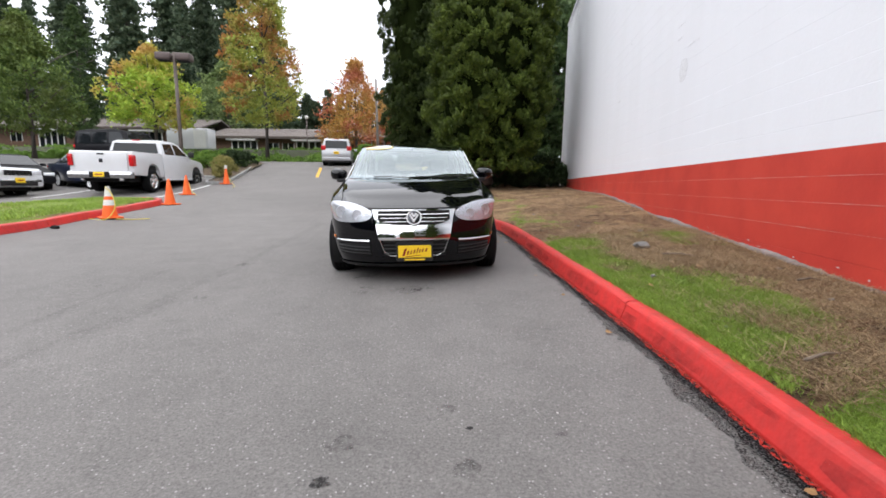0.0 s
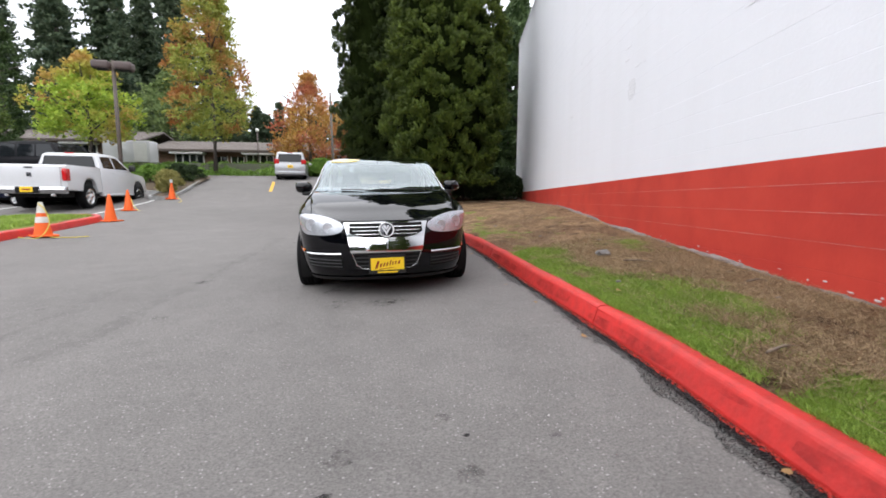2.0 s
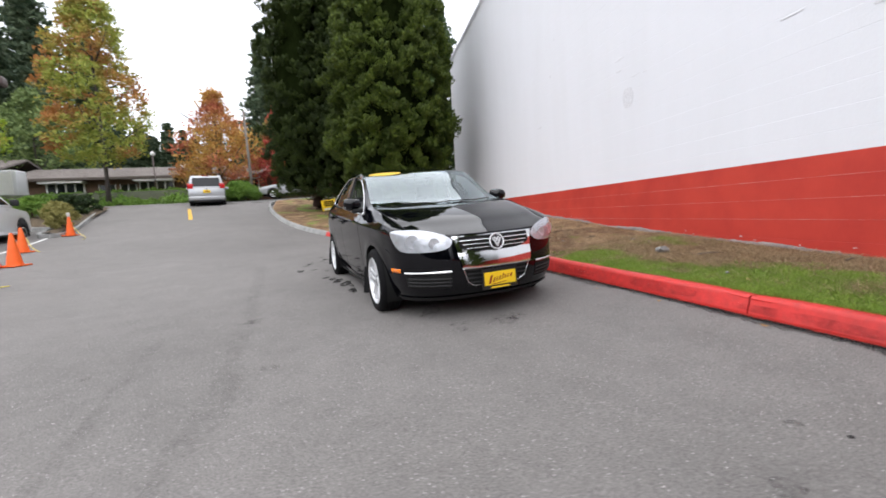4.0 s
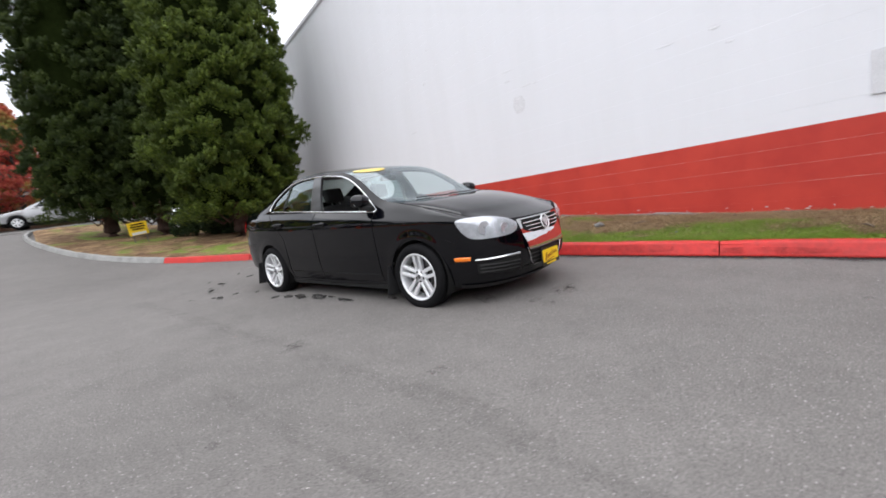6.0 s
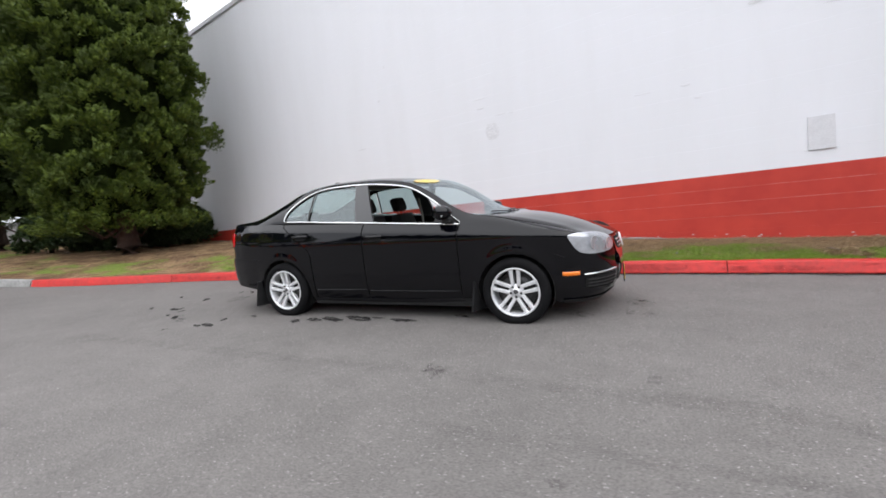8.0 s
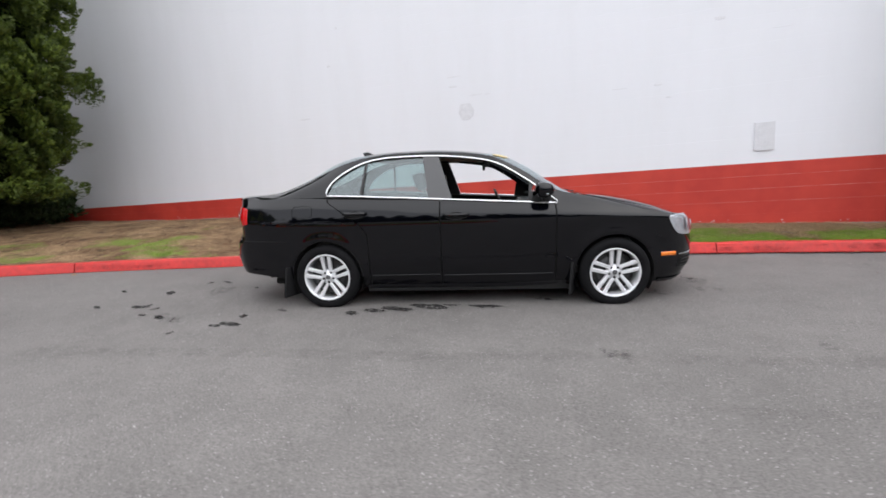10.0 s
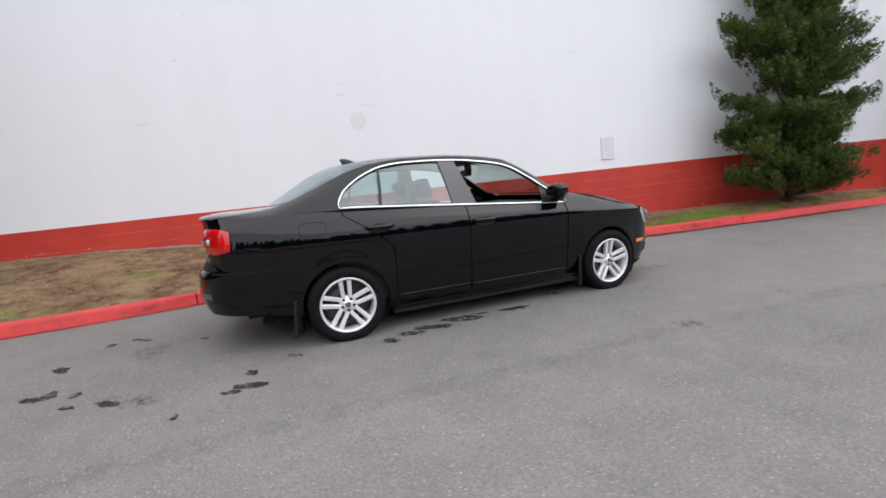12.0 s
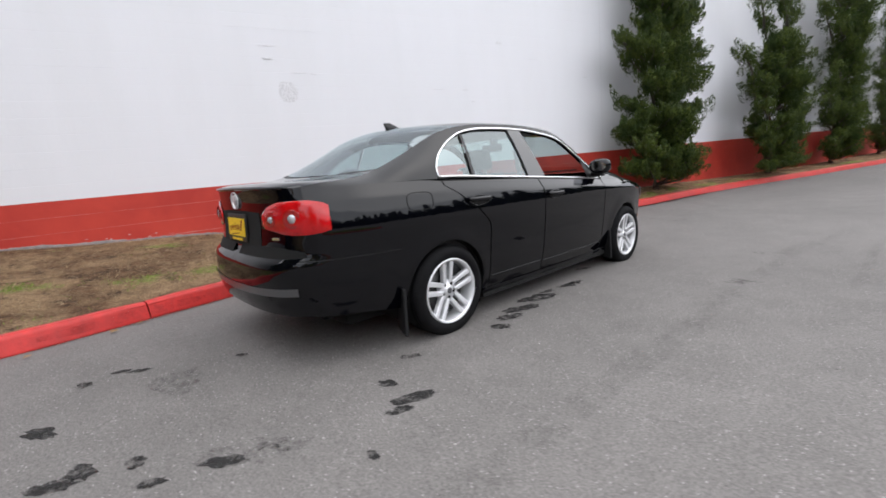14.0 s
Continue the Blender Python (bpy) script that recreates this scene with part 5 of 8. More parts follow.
# cabin
part("cabin_floor", join_bm(merge(box(-0.76, 0.76, 1.0, 3.6, 0.30, 0.36), box(-0.79, -0.755, 1.3, 3.5, 0.3, 0.90), box(0.755, 0.79, 1.3, 3.5, 0.3, 0.90)), "cabin_floor", BLACK_TRIM), sedan)
part("dashboard", join_bm(box(-0.72, 0.72, 1.16, 1.62, 0.62, 0.935, 0.07, 3), "dashboard", BLACK_TRIM, True), sedan, "dark dashboard")
part("parcel_shelf", join_bm(box(-0.64, 0.64, 3.28, 3.85, 0.92, 0.985, 0.02), "parcel_shelf", SEAT), sedan)
part("headlining", grid_mesh("headlining", [[p - np.array([0, 0, 0.035]) for p in row] for row in coons(roof_front, roof_back, edge(2.04, 3.04, -1), edge(2.04, 3.04, 1), 8, 10)], CABIN_PALE), sedan)


def seat_back(x, y, w, h, lean, name):
    b = box(-w / 2, w / 2, -0.06, 0.06, 0, h, 0.045, 3)
    for v in b.verts:
        k = v.co.z / h
        v.co.x *= 1.0 - 0.18 * k**2
    o = part(name, join_bm(b, name, SEAT, True), sedan, "dark cloth seat back")
    o.matrix_basis = Matrix.Translation((x, y, 0.50)) @ Matrix.Rotation(radians(-lean), 4, "X")
    part("headrest", join_bm(box(-0.125, 0.125, -0.05, 0.05, h + 0.04, h + 0.21, 0.04, 3), "headrest", SEAT, True), o)
    for x2 in (-0.06, 0.05):
        part("headrest_post", join_bm(box(x2, x2 + 0.01, -0.006, 0.006, h - 0.02, h + 0.06), "headrest_post", STEEL), o)


for s in (1, -1):
    part("seat_cushion", join_bm(box(s * 0.37 - 0.26, s * 0.37 + 0.26, 1.85, 2.42, 0.36, 0.56, 0.06, 3), "seat_cushion", SEAT, True), sedan)
    seat_back(s * 0.37, 2.42, 0.50, 0.56, 17, "seat_back")
    seat_back(s * 0.36, 3.20, 0.62, 0.47, 20, "rear_seat_back")
part("rear_bench", join_bm(box(-0.66, 0.66, 2.75, 3.25, 0.36, 0.56, 0.06, 3), "rear_bench", SEAT, True), sedan)
wheel_ring = [(0.37 + 0.185 * math.cos(g), 1.80 + 0.075 * math.sin(g), 0.86 + 0.17 * math.sin(g)) for g in np.linspace(0, 2 * math.pi, 29)[:-1]]
part("steering_wheel", tube("steering_wheel", wheel_ring, 0.015, BLACK_TRIM, 8, closed=True), sedan, "black steering wheel")
part("steering_boss", join_bm(box(0.27, 0.47, 1.74, 1.82, 0.80, 0.90, 0.03), "steering_boss", BLACK_TRIM, True), sedan)
part("rear_view_mirror", join_bm(box(-0.12, 0.12, 1.98, 2.01, 1.245, 1.31, 0.014), "rear_view_mirror", BLACK_TRIM, True), sedan, "black interior mirror on the windscreen")
part("mirror_stalk", join_bm(box(-0.014, 0.014, 1.93, 2.0, 1.28, 1.37), "mirror_stalk", BLACK_TRIM), sedan)
for s in (1, -1):
    part("seat_belt", tube("seat_belt", [(s * 0.64, 2.46, 1.22), (s * 0.67, 2.44, 1.0), (s * 0.70, 2.42, 0.6)], 0.018, CABIN_PALE, 4, flat=0.3), sedan)

# small things on the roof and glass
fin = box(-0.015, 0.015, -0.062, 0.062, 0, 0.052, 0.007)
for v in fin.verts:
    k = v.co.z / 0.052
    v.co.x *= 1 - 0.75 * k
    v.co.y = v.co.y * (1 - 0.55 * k) + 0.055 * k
part("roof_antenna", join_bm(fin, "roof_antenna", BLACK_PAINT, True), sedan, "black shark-fin antenna").matrix_basis = Matrix.Translation((0, 3.20, 1.440)) @ Matrix.Rotation(radians(-7), 4, "X")
ws_rows = coons(screen_low, roof_front, edge(1.22, 2.04, -1), edge(1.22, 2.04, 1), 40, 40)


def screen_at(u, v):
    i, j = int(round(v * 40)), int(round(u * 40))
    p = ws_rows[i][j].copy()
    w, c = 4 * v * (1 - v), 1 - (2 * u - 1) ** 2
    p[2] += 0.010 * w * (0.35 + 0.65 * c) * min(1.0, 6 * c)
    return p


sv, sf = [], []
for k in range(33):
    g = 2 * math.pi * k / 32
    u, v = (0.18, 0.85) if k == 32 else (0.18 + 0.140 * math.cos(g), 0.85 + 0.075 * math.sin(g))
    fi, fj = v * 40, u * 40
    i, j = int(fi), int(fj)
    a, b = fi - i, fj - j
    q = (1 - a) * ((1 - b) * ws_rows[i][j] + b * ws_rows[i][j + 1]) + a * ((1 - b) * ws_rows[i + 1][j] + b * ws_rows[i + 1][j + 1])
    w, c = 4 * v * (1 - v), 1 - (2 * u - 1) ** 2
    sv.append((q[0], q[1] - 0.003, q[2] + 0.010 * w * (0.35 + 0.65 * c) + 0.005))
sf = [(k, (k + 1) % 32, 32) for k in range(32)]
part("screen_sticker", mesh_from("screen_sticker", sv, sf, STICKER), sedan, "yellow oval sales sticker on the windscreen")
for s, x0, x1 in ((1, 0.60, 0.05), (1, 0.05, -0.45)):
    path = []
    for k in range(9):
        u = 0.5 + (x0 + (x1 - x0) * k / 8) * 0.66
        p = screen_at(min(max(u, 0.02), 0.98), 0.025 + 0.02 * k / 8)
        path.append((p[0], p[1] - 0.004, p[2] + 0.012))
    part("wiper", tube("wiper", path, 0.007, BLACK_TRIM, 5), sedan, "black windscreen wiper")

# ---- trees and planting ----
def leaves(name, centres, radii, per, size, material, seed, flat=0.75, lift=0.35, aspect=1.7):
    """Many small leaves in tufts; each leaf is a folded diamond of two triangles."""
    rng = np.random.default_rng(seed)
    c = np.repeat(np.asarray(centres, float), per, axis=0)
    r = np.repeat(np.asarray(radii, float), per)
    n = len(c)
    d = rng.normal(size=(n, 3))
    d /= np.linalg.norm(d, axis=1)[:, None]
    d[:, 2] = np.where(rng.random(n) < lift, np.abs(d[:, 2]), d[:, 2])
    q = c + d * (r * rng.random(n) ** 0.45)[:, None] * np.array([1, 1, flat])
    a = d + 0.8 * rng.normal(size=(n, 3))
    a[:, 2] += 0.5
    a /= np.linalg.norm(a, axis=1)[:, None]
    b = np.cross(a, rng.normal(size=(n, 3)))
    b /= np.linalg.norm(b, axis=1)[:, None] + 1e-9
    s = size * (0.6 + 0.8 * rng.random(n))[:, None]
    nrm = np.cross(a, b) * s * 0.25
    v = np.stack([q - a * s * 0.5, q + b * s * 0.5 / aspect + nrm, q + a * s * 0.5, q - b * s * 0.5 / aspect + nrm], 1).reshape(-1, 3)
    i = np.arange(n)[:, None] * 4
    return fast_mesh(name, v, np.concatenate([i + np.array([0, 1, 2]), i + np.array([0, 2, 3])]), material)


def plumes(name, base, axis, length, radius, per, size, material, seed, aspect=2.6):
    """Rounded, upswept sprays: small blades lie round each spray like scales, so that its top catches the light."""
    rng = np.random.default_rng(seed)
    unit = lambda v: v / (np.linalg.norm(v, axis=1)[:, None] + 1e-9)
    base, axis = np.repeat(np.asarray(base, float), per, axis=0), np.repeat(unit(np.asarray(axis, float)), per, axis=0)
    ln, rad = np.repeat(np.asarray(length, float), per)[:, None], np.repeat(np.asarray(radius, float), per)[:, None]
    n = len(base)
    s = rng.random((n, 1)) ** 0.75
    out = unit(np.cross(axis, rng.normal(size=(n, 3))))
    width = np.sin(np.pi * (0.16 + 0.84 * s) ** 0.8) ** 0.7
    q = base + axis * ln * s + out * rad * width * rng.uniform(0.75, 1.12, (n, 1))
    nrm = unit(out + axis * (1.6 * (s - 0.45)) + 0.35 * rng.normal(size=(n, 3)))
    a = axis + 0.55 * out + 0.45 * rng.normal(size=(n, 3))
    a = unit(a - nrm * np.sum(a * nrm, axis=1)[:, None])
    b = np.cross(nrm, a)
    z = size * (0.6 + 0.8 * rng.random((n, 1)))
    v = np.stack([q - a * z * 0.5, q + b * z * 0.5 / aspect, q + a * z * 0.5 + nrm * z * 0.15, q - b * z * 0.5 / aspect], 1).reshape(-1, 3)
    i = np.arange(n)[:, None] * 4
    return fast_mesh(name, v, np.concatenate([i + np.array([0, 1, 2]), i + np.array([0, 2, 3])]), material)


def bark(name, base_r, pts, tip=0.25, seed=0):
    r = [base_r * (1 - (1 - tip) * k / (len(pts) - 1)) * (1.35 if k == 0 else 1.0) for k in range(len(pts))]
    return tube(name, pts, r, BARK, 10)


BARK = mat("tree_bark", (0.085, 0.046, 0.034), rough=0.95, vary=0.5, scale=5, bump=1.0, bscale=14, bdist=0.03)
GREY_BARK = mat("grey_bark", (0.10, 0.085, 0.075), rough=0.95, vary=0.4, scale=6, bump=0.8, bscale=20, bdist=0.02)
SEQUOIA = leaf_mat("conifer_sprays", (0.030, 0.050, 0.008), (0.140, 0.19, 0.026), third=(0.045, 0.068, 0.010), scale=1.6)
# darker copy of the sprays: the rear trees' shade is painted in
SEQUOIA_SHADED = leaf_mat("shaded_conifer_sprays", (0.016, 0.028, 0.005), (0.066, 0.095, 0.015), third=(0.022, 0.037, 0.007), scale=1.4)
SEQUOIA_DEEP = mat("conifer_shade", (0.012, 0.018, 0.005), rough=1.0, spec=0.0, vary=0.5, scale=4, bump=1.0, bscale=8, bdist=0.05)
JUNIPER = leaf_mat("juniper_sprays", (0.018, 0.032, 0.007), (0.120, 0.165, 0.026), third=(0.034, 0.060, 0.011), scale=3.0)


def conifer(x, y, z, height, radius, seed, tufts, label, foliage):
    rng = random.Random(seed)
    t = thing("conifer", pose(x, y, z, 0, 0, rng.uniform(0, 360)), label, "tree", "conifers by the wall")
    part("trunk", bark("trunk", 0.34, [(0, 0, -0.1), (0.0, 0, 0.2), (0.03, 0, 0.7), (0.02, 0.05, 2), (0, 0, 5), (0, 0, height * 0.9)], 0.1), t, "reddish fibrous trunk")
    prof = pchip([(0.0, 0.62), (0.06, 0.86), (0.2, 1.0), (0.45, 0.92), (0.7, 0.66), (0.9, 0.3), (1.0, 0.05)])
    low = 1.05

    def edge_r(h, g):
        n1 = noise.noise(Vector((math.cos(g) * 1.5 + seed, math.sin(g) * 1.5, h * height * 0.55)))
        n2 = noise.noise(Vector((math.cos(g) * 3.4 + seed, math.sin(g) * 3.4, h * height * 1.3)))
        return radius * prof(h) * (0.93 + 0.16 * n1 + 0.12 * n2)

    # near-black shell inside the crown: shade between sprays is put into its colour
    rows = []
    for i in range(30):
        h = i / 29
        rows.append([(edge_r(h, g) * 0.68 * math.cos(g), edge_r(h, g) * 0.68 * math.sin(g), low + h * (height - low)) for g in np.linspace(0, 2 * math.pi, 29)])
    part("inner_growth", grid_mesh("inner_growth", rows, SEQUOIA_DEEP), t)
    base, axis, lens, rads = [], [], [], []
    count = int(tufts * 0.36)
    for k in range(count):
        h = min(1.0, max(0.0, (k + rng.random()) / count)) ** 1.05
        if h * height > (9.0 if y < 20 else 10.5) and rng.random() < 0.6:
            continue
        g = k * 2.39996 + rng.uniform(-0.35, 0.35)
        big = rng.uniform(0.30, 0.62) * (1.0 - 0.4 * h)
        e = edge_r(h, g) * rng.uniform(0.74, 1.0) - big * 0.3
        mid = Vector((e * math.cos(g), e * math.sin(g), low + h * (height - low) - 0.1))
        for q in range(rng.randint(8, 13)):
            d = Vector((math.cos(g) * 0.7, math.sin(g) * 0.7, 0.55)) + Vector((rng.gauss(0, 0.55), rng.gauss(0, 0.55), rng.gauss(0, 0.5)))
            d.normalize()
            base.append(tuple(mid + d * big * 0.45))
            axis.append((d.x, d.y, d.z + 0.55))
            lens.append(big * rng.uniform(0.5, 0.8))
            rads.append(big * rng.uniform(0.17, 0.27))
    for k in range(int(tufts * 0.05)):
        g = rng.uniform(0, 2 * math.pi)
        e = radius * rng.uniform(0.3, 0.8)
        base.append((e * math.cos(g), e * math.sin(g), low - rng.uniform(0.1, 0.4)))
        axis.append((math.cos(g), math.sin(g), 0.3))
        lens.append(rng.uniform(0.3, 0.5))
        rads.append(rng.uniform(0.1, 0.17))
    part("crown", plumes("crown", base, axis, lens, rads, 58, 0.085, foliage, seed), t, "dense upright green sprays")
    for k in range(5):
        g = rng.uniform(0, 2 * math.pi)
        part("low_limb", tube("low_limb", [(0.1 * math.cos(g), 0.1 * math.sin(g), 0.75), (0.55 * math.cos(g), 0.55 * math.sin(g), 0.45), (0.95 * math.cos(g), 0.95 * math.sin(g), 0.75), (1.15 * math.cos(g), 1.15 * math.sin(g), 1.3)], [0.03, 0.025, 0.018, 0.01], BARK, 6), t)


def verge_z(x, y):
    a, b = kerb_x(min(y, 23)), wall_x(y)
    s = max(0.0, min(1.0, (x - a) / max(b - a, 0.1)))
    return ground_z(a, y) + 0.13 + (wall_foot(y) - ground_z(a, y) - 0.13) * s + 0.035 * math.sin(math.pi * s) - 0.02 * s


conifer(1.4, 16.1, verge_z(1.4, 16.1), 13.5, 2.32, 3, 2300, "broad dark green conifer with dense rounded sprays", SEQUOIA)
conifer(0.25, 20.9, verge_z(0.25, 20.9), 16.0, 1.80, 8, 1500, "tall dark conifer on a bare trunk in the island", SEQUOIA_SHADED)
conifer(-1.23, 22.2, verge_z(-1.23, 22.2), 16.5, 2.40, 14, 1700, "tall narrow conifer on a thick trunk in the island", SEQUOIA_SHADED)


def shrub(x, y, z, w, d, h, seed, material, label, category="shrub", size=0.10, per=46, count=150, group=""):
    rng = random.Random(seed)
    t = thing("shrub", pose(x, y, z), label, category, group)
    cs, rs = [], []
    for k in range(count):
        g, e = rng.uniform(0, 2 * math.pi), rng.random() ** 0.4
        v = rng.random() ** 0.7
        f = math.sqrt(max(0.0, 1 - (v * 0.95) ** 2))
        cs.append((w * e * f * math.cos(g), d * e * f * math.sin(g), h * v * 0.95 + 0.05))
        rs.append(rng.uniform(0.1, 0.24) * (h / 1.2) ** 0.5)
    part("foliage", leaves("foliage", cs, rs, per, size, material, seed), t)
    part("stems", bark("stems", 0.05, [(0, 0, -0.1), (0.05, 0.02, h * 0.4), (0.0, 0.05, h * 0.8)]), t)
    return t


LAUREL = leaf_mat("dark_laurel", (0.012, 0.025, 0.008), (0.045, 0.075, 0.025))
for i, (x, y, w, h) in enumerate(((2.3, 17.6, 0.9, 1.1), (3.1, 17.3, 0.85, 1.05), (3.9, 17.6, 0.9, 1.2), (2.9, 18.6, 1.0, 1.5), (4.4, 18.3, 0.7, 1.0), (0.75, 18.9, 0.75, 1.0), (1.35, 18.3, 0.8, 1.05), (1.9, 18.8, 0.9, 1.25))):
    shrub(x, y, verge_z(x, y), w, 0.8, h, 40 + i, LAUREL, "low dark evergreen shrub under the conifers and wall corner", group="shrubs by the wall corner")


def juniper(x, y, z, seed, height, lobes, label, per):
    """An upright, ragged juniper: flattened foliage pads on twisting limbs, with gaps between."""
    rng = random.Random(seed)
    t = thing("juniper", pose(x, y, z), label, "tree", "junipers along the wall")
    spine = [(0, 0, -0.1), (0.08, -0.05, 0.4), (-0.05, 0.1, 1.3), (0.1, 0.0, 2.4), (0.0, -0.1, height * 0.85)]
    part("trunk", bark("trunk", 0.10, spine, 0.2), t, "short dark trunk")
    base, axis, lens, rads = [], [], [], []
    for (u0, v0, z0), (u1, v1, z1), w in lobes:
        mid = ((u0 + u1) / 2 + rng.uniform(-0.1, 0.1), (v0 + v1) / 2, (z0 + z1) / 2 - 0.05)
        part("limb", tube("limb", [(u0, v0, z0), mid, (u1, v1, z1)], [0.035, 0.028, 0.012], GREY_BARK, 6), t)
        for k in range(int(33 * w / 0.3)):
            q = 0.25 + 0.8 * rng.random() ** 0.8
            base.append((u0 + (u1 - u0) * q + rng.gauss(0, w * 0.30), v0 + (v1 - v0) * q + rng.gauss(0, w * 0.34), max(0.10, z0 + (z1 - z0) * q + rng.gauss(0, w * 0.16))))
            axis.append(((u1 - u0) * 0.7 + rng.gauss(0, 0.3), (v1 - v0) * 0.7 + rng.gauss(0, 0.3), 0.75 + rng.uniform(-0.3, 0.3)))
            lens.append(rng.uniform(0.20, 0.42))
            rads.append(rng.uniform(0.06, 0.115))
    part("crown", plumes("crown", base, axis, lens, rads, per, 0.052, JUNIPER, seed, 3.0), t, "ragged green foliage pads")
    return t


def wall_lobes(seed, height, width, spike):
    """Limbs that spread along the wall (second coordinate) more than away from it; width is a function of height."""
    rng = random.Random(seed)
    out = []
    z = 0.14
    while z < height:
        w = width(z)
        for sgn in (-1, 1):
            a = rng.uniform(0.62, 1.05) * w * sgn
            out.append(((0, 0.12 * a, z), (rng.uniform(-0.5, 0.1), a, z + rng.uniform(0.0, 0.4) + 0.06 * abs(a)), 0.34))
        for k in range(2):
            out.append(((0, 0, z), (rng.uniform(-0.75, -0.35) * min(1.0, w / 1.4), rng.uniform(-0.5, 0.5) * w, z + rng.uniform(0.1, 0.4)), 0.32))
        z += rng.uniform(0.22, 0.31)
    for y0, z0, y1, z1 in spike:
        out.append(((0, y0, z0), (-0.1, (y0 + y1) / 2 + 0.1, (z0 + z1) / 2), 0.30))
        out.append(((-0.1, (y0 + y1) / 2 + 0.1, (z0 + z1) / 2), (0, y1, z1), 0.26))
    return out


def juniper_at(y, out, seed, height, width, spike, label, per=84):
    q = on_wall(y, 0, out)
    return juniper(q.x, q.y, verge_z(q.x, q.y) - 0.02, seed, height, wall_lobes(seed, height, pchip(width), spike), label, per)


juniper_at(-1.95, 0.55, 21, 6.0, [(0, 1.25), (0.8, 1.4), (1.8, 1.35), (2.6, 1.15), (3.15, 0.75), (3.6, 0.9), (4.3, 0.85), (5.2, 0.8), (7, 0.45)], [(0.5, 2.9, 1.45, 3.3), (-0.4, 3.3, -1.6, 4.1), (0.0, 5.4, 0.3, 6.6), (-0.8, 1.3, -2.0, 1.9), (0.2, 0.55, 1.4, 0.5), (-0.2, 0.55, -1.45, 0.5), (0.3, 1.1, 1.4, 1.45)], "upright ragged juniper tree close against the white wall")
juniper_at(-7.3, 0.62, 22, 3.4, [(0, 1.4), (0.7, 2.0), (1.8, 2.1), (2.6, 1.6), (3.4, 0.8)], [(1.2, 1.8, 2.3, 3.3), (0.2, 3.0, 0.8, 4.2), (0.8, 4.0, 2.2, 5.6), (2.0, 5.4, 2.5, 6.6), (-0.4, 2.9, -1.5, 4.2), (-1.3, 4.0, -1.7, 5.5), (-1.2, 4.4, 0.2, 5.4), (-1.6, 5.3, -2.2, 6.4)], "twisting juniper with two leaning tops by the wall")
juniper_at(-11.8, 0.62, 23, 6.4, [(0, 1.0), (0.6, 1.6), (1.6, 2.2), (2.8, 1.9), (3.3, 1.1), (4.2, 2.2), (5.2, 1.9), (7, 1.2)], [(0.3, 3.0, 2.0, 4.8), (-0.5, 3.0, -2.0, 5.0)], "dark juniper with a rusty dead branch by the wall", 54)
juniper_at(-16.5, 0.6, 24, 6.2, [(0, 0.3), (0.6, 1.5), (2.0, 2.2), (3.5, 1.6), (5, 2.0), (7, 1.0)], [(-0.3, 3.0, -1.8, 4.6)], "tall dark juniper farther along the wall", 40)


# autumn trees, firs and hedges in the distance
def broadleaf(x, y, z, height, radius, clear, seed, material, label, squeeze=1.0, per=30, count=330, size=0.2, point=0.5):
    rng = random.Random(seed)
    t = thing("broadleaf_tree", pose(x, y, z), label, "tree")
    part("trunk", tube("trunk", [(0, 0, -0.2), (0.05, 0, clear), (0, 0.05, height * 0.6), (0, 0, height * 0.95)], [0.17, 0.13, 0.07, 0.02], GREY_BARK, 8), t)
    for k in range(9):
        g, h = rng.uniform(0, 2 * math.pi), clear + (height - clear) * (0.05 + 0.6 * k / 9)
        e = radius * rng.uniform(0.5, 0.9)
        part("limb", tube("limb", [(0, 0, h), (e * 0.5 * math.cos(g), e * 0.5 * math.sin(g), h + 0.4 * radius * 0.6), (e * math.cos(g), e * math.sin(g), h + 0.5 * radius)], [0.05, 0.035, 0.015], GREY_BARK, 5), t)
    cs, rs = [], []
    for k in range(count):
        h = rng.random()
        w = (math.sin(math.pi * min(1, (h * 0.85 + 0.17))) ** 0.7) * (1 - point * h)
        g = rng.uniform(0, 2 * math.pi)
        n1 = noise.noise(Vector((math.cos(g) * 1.4 + seed, math.sin(g) * 1.4, h * 3)))
        e = radius * w * (0.95 + 0.35 * n1) * rng.random() ** 0.38
        cs.append((e * math.cos(g), e * math.sin(g) * squeeze, clear + h * (height - clear) + rng.uniform(-0.2, 0.2)))
        rs.append(rng.uniform(0.25, 0.55) * radius / 2.8)
    part("crown", leaves("crown", cs, rs, per, size, material, seed, flat=0.7), t)
    return t


LIME = leaf_mat("yellow_green_leaves", (0.24, 0.37, 0.04), (0.43, 0.54, 0.075), third=(0.50, 0.31, 0.09), scale=0.35)
AUTUMN = leaf_mat("turning_leaves", (0.20, 0.26, 0.045), (0.38, 0.39, 0.08), third=(0.40, 0.18, 0.06), scale=0.4)
ORANGE = leaf_mat("orange_leaves", (0.42, 0.20, 0.055), (0.52, 0.34, 0.085), third=(0.46, 0.15, 0.085), scale=0.35)
REDLEAF = leaf_mat("red_leaves", (0.36, 0.045, 0.045), (0.48, 0.11, 0.07), third=(0.25, 0.25, 0.06), scale=0.4)
DULL = leaf_mat("dull_green_leaves", (0.055, 0.10, 0.022), (0.16, 0.22, 0.05), third=(0.11, 0.14, 0.035), scale=0.3)
DARKLEAF = leaf_mat("dark_green_leaves", (0.03, 0.058, 0.018), (0.08, 0.125, 0.04))
WILLOW = leaf_mat("grey_green_leaves", (0.09, 0.14, 0.045), (0.20, 0.26, 0.09))
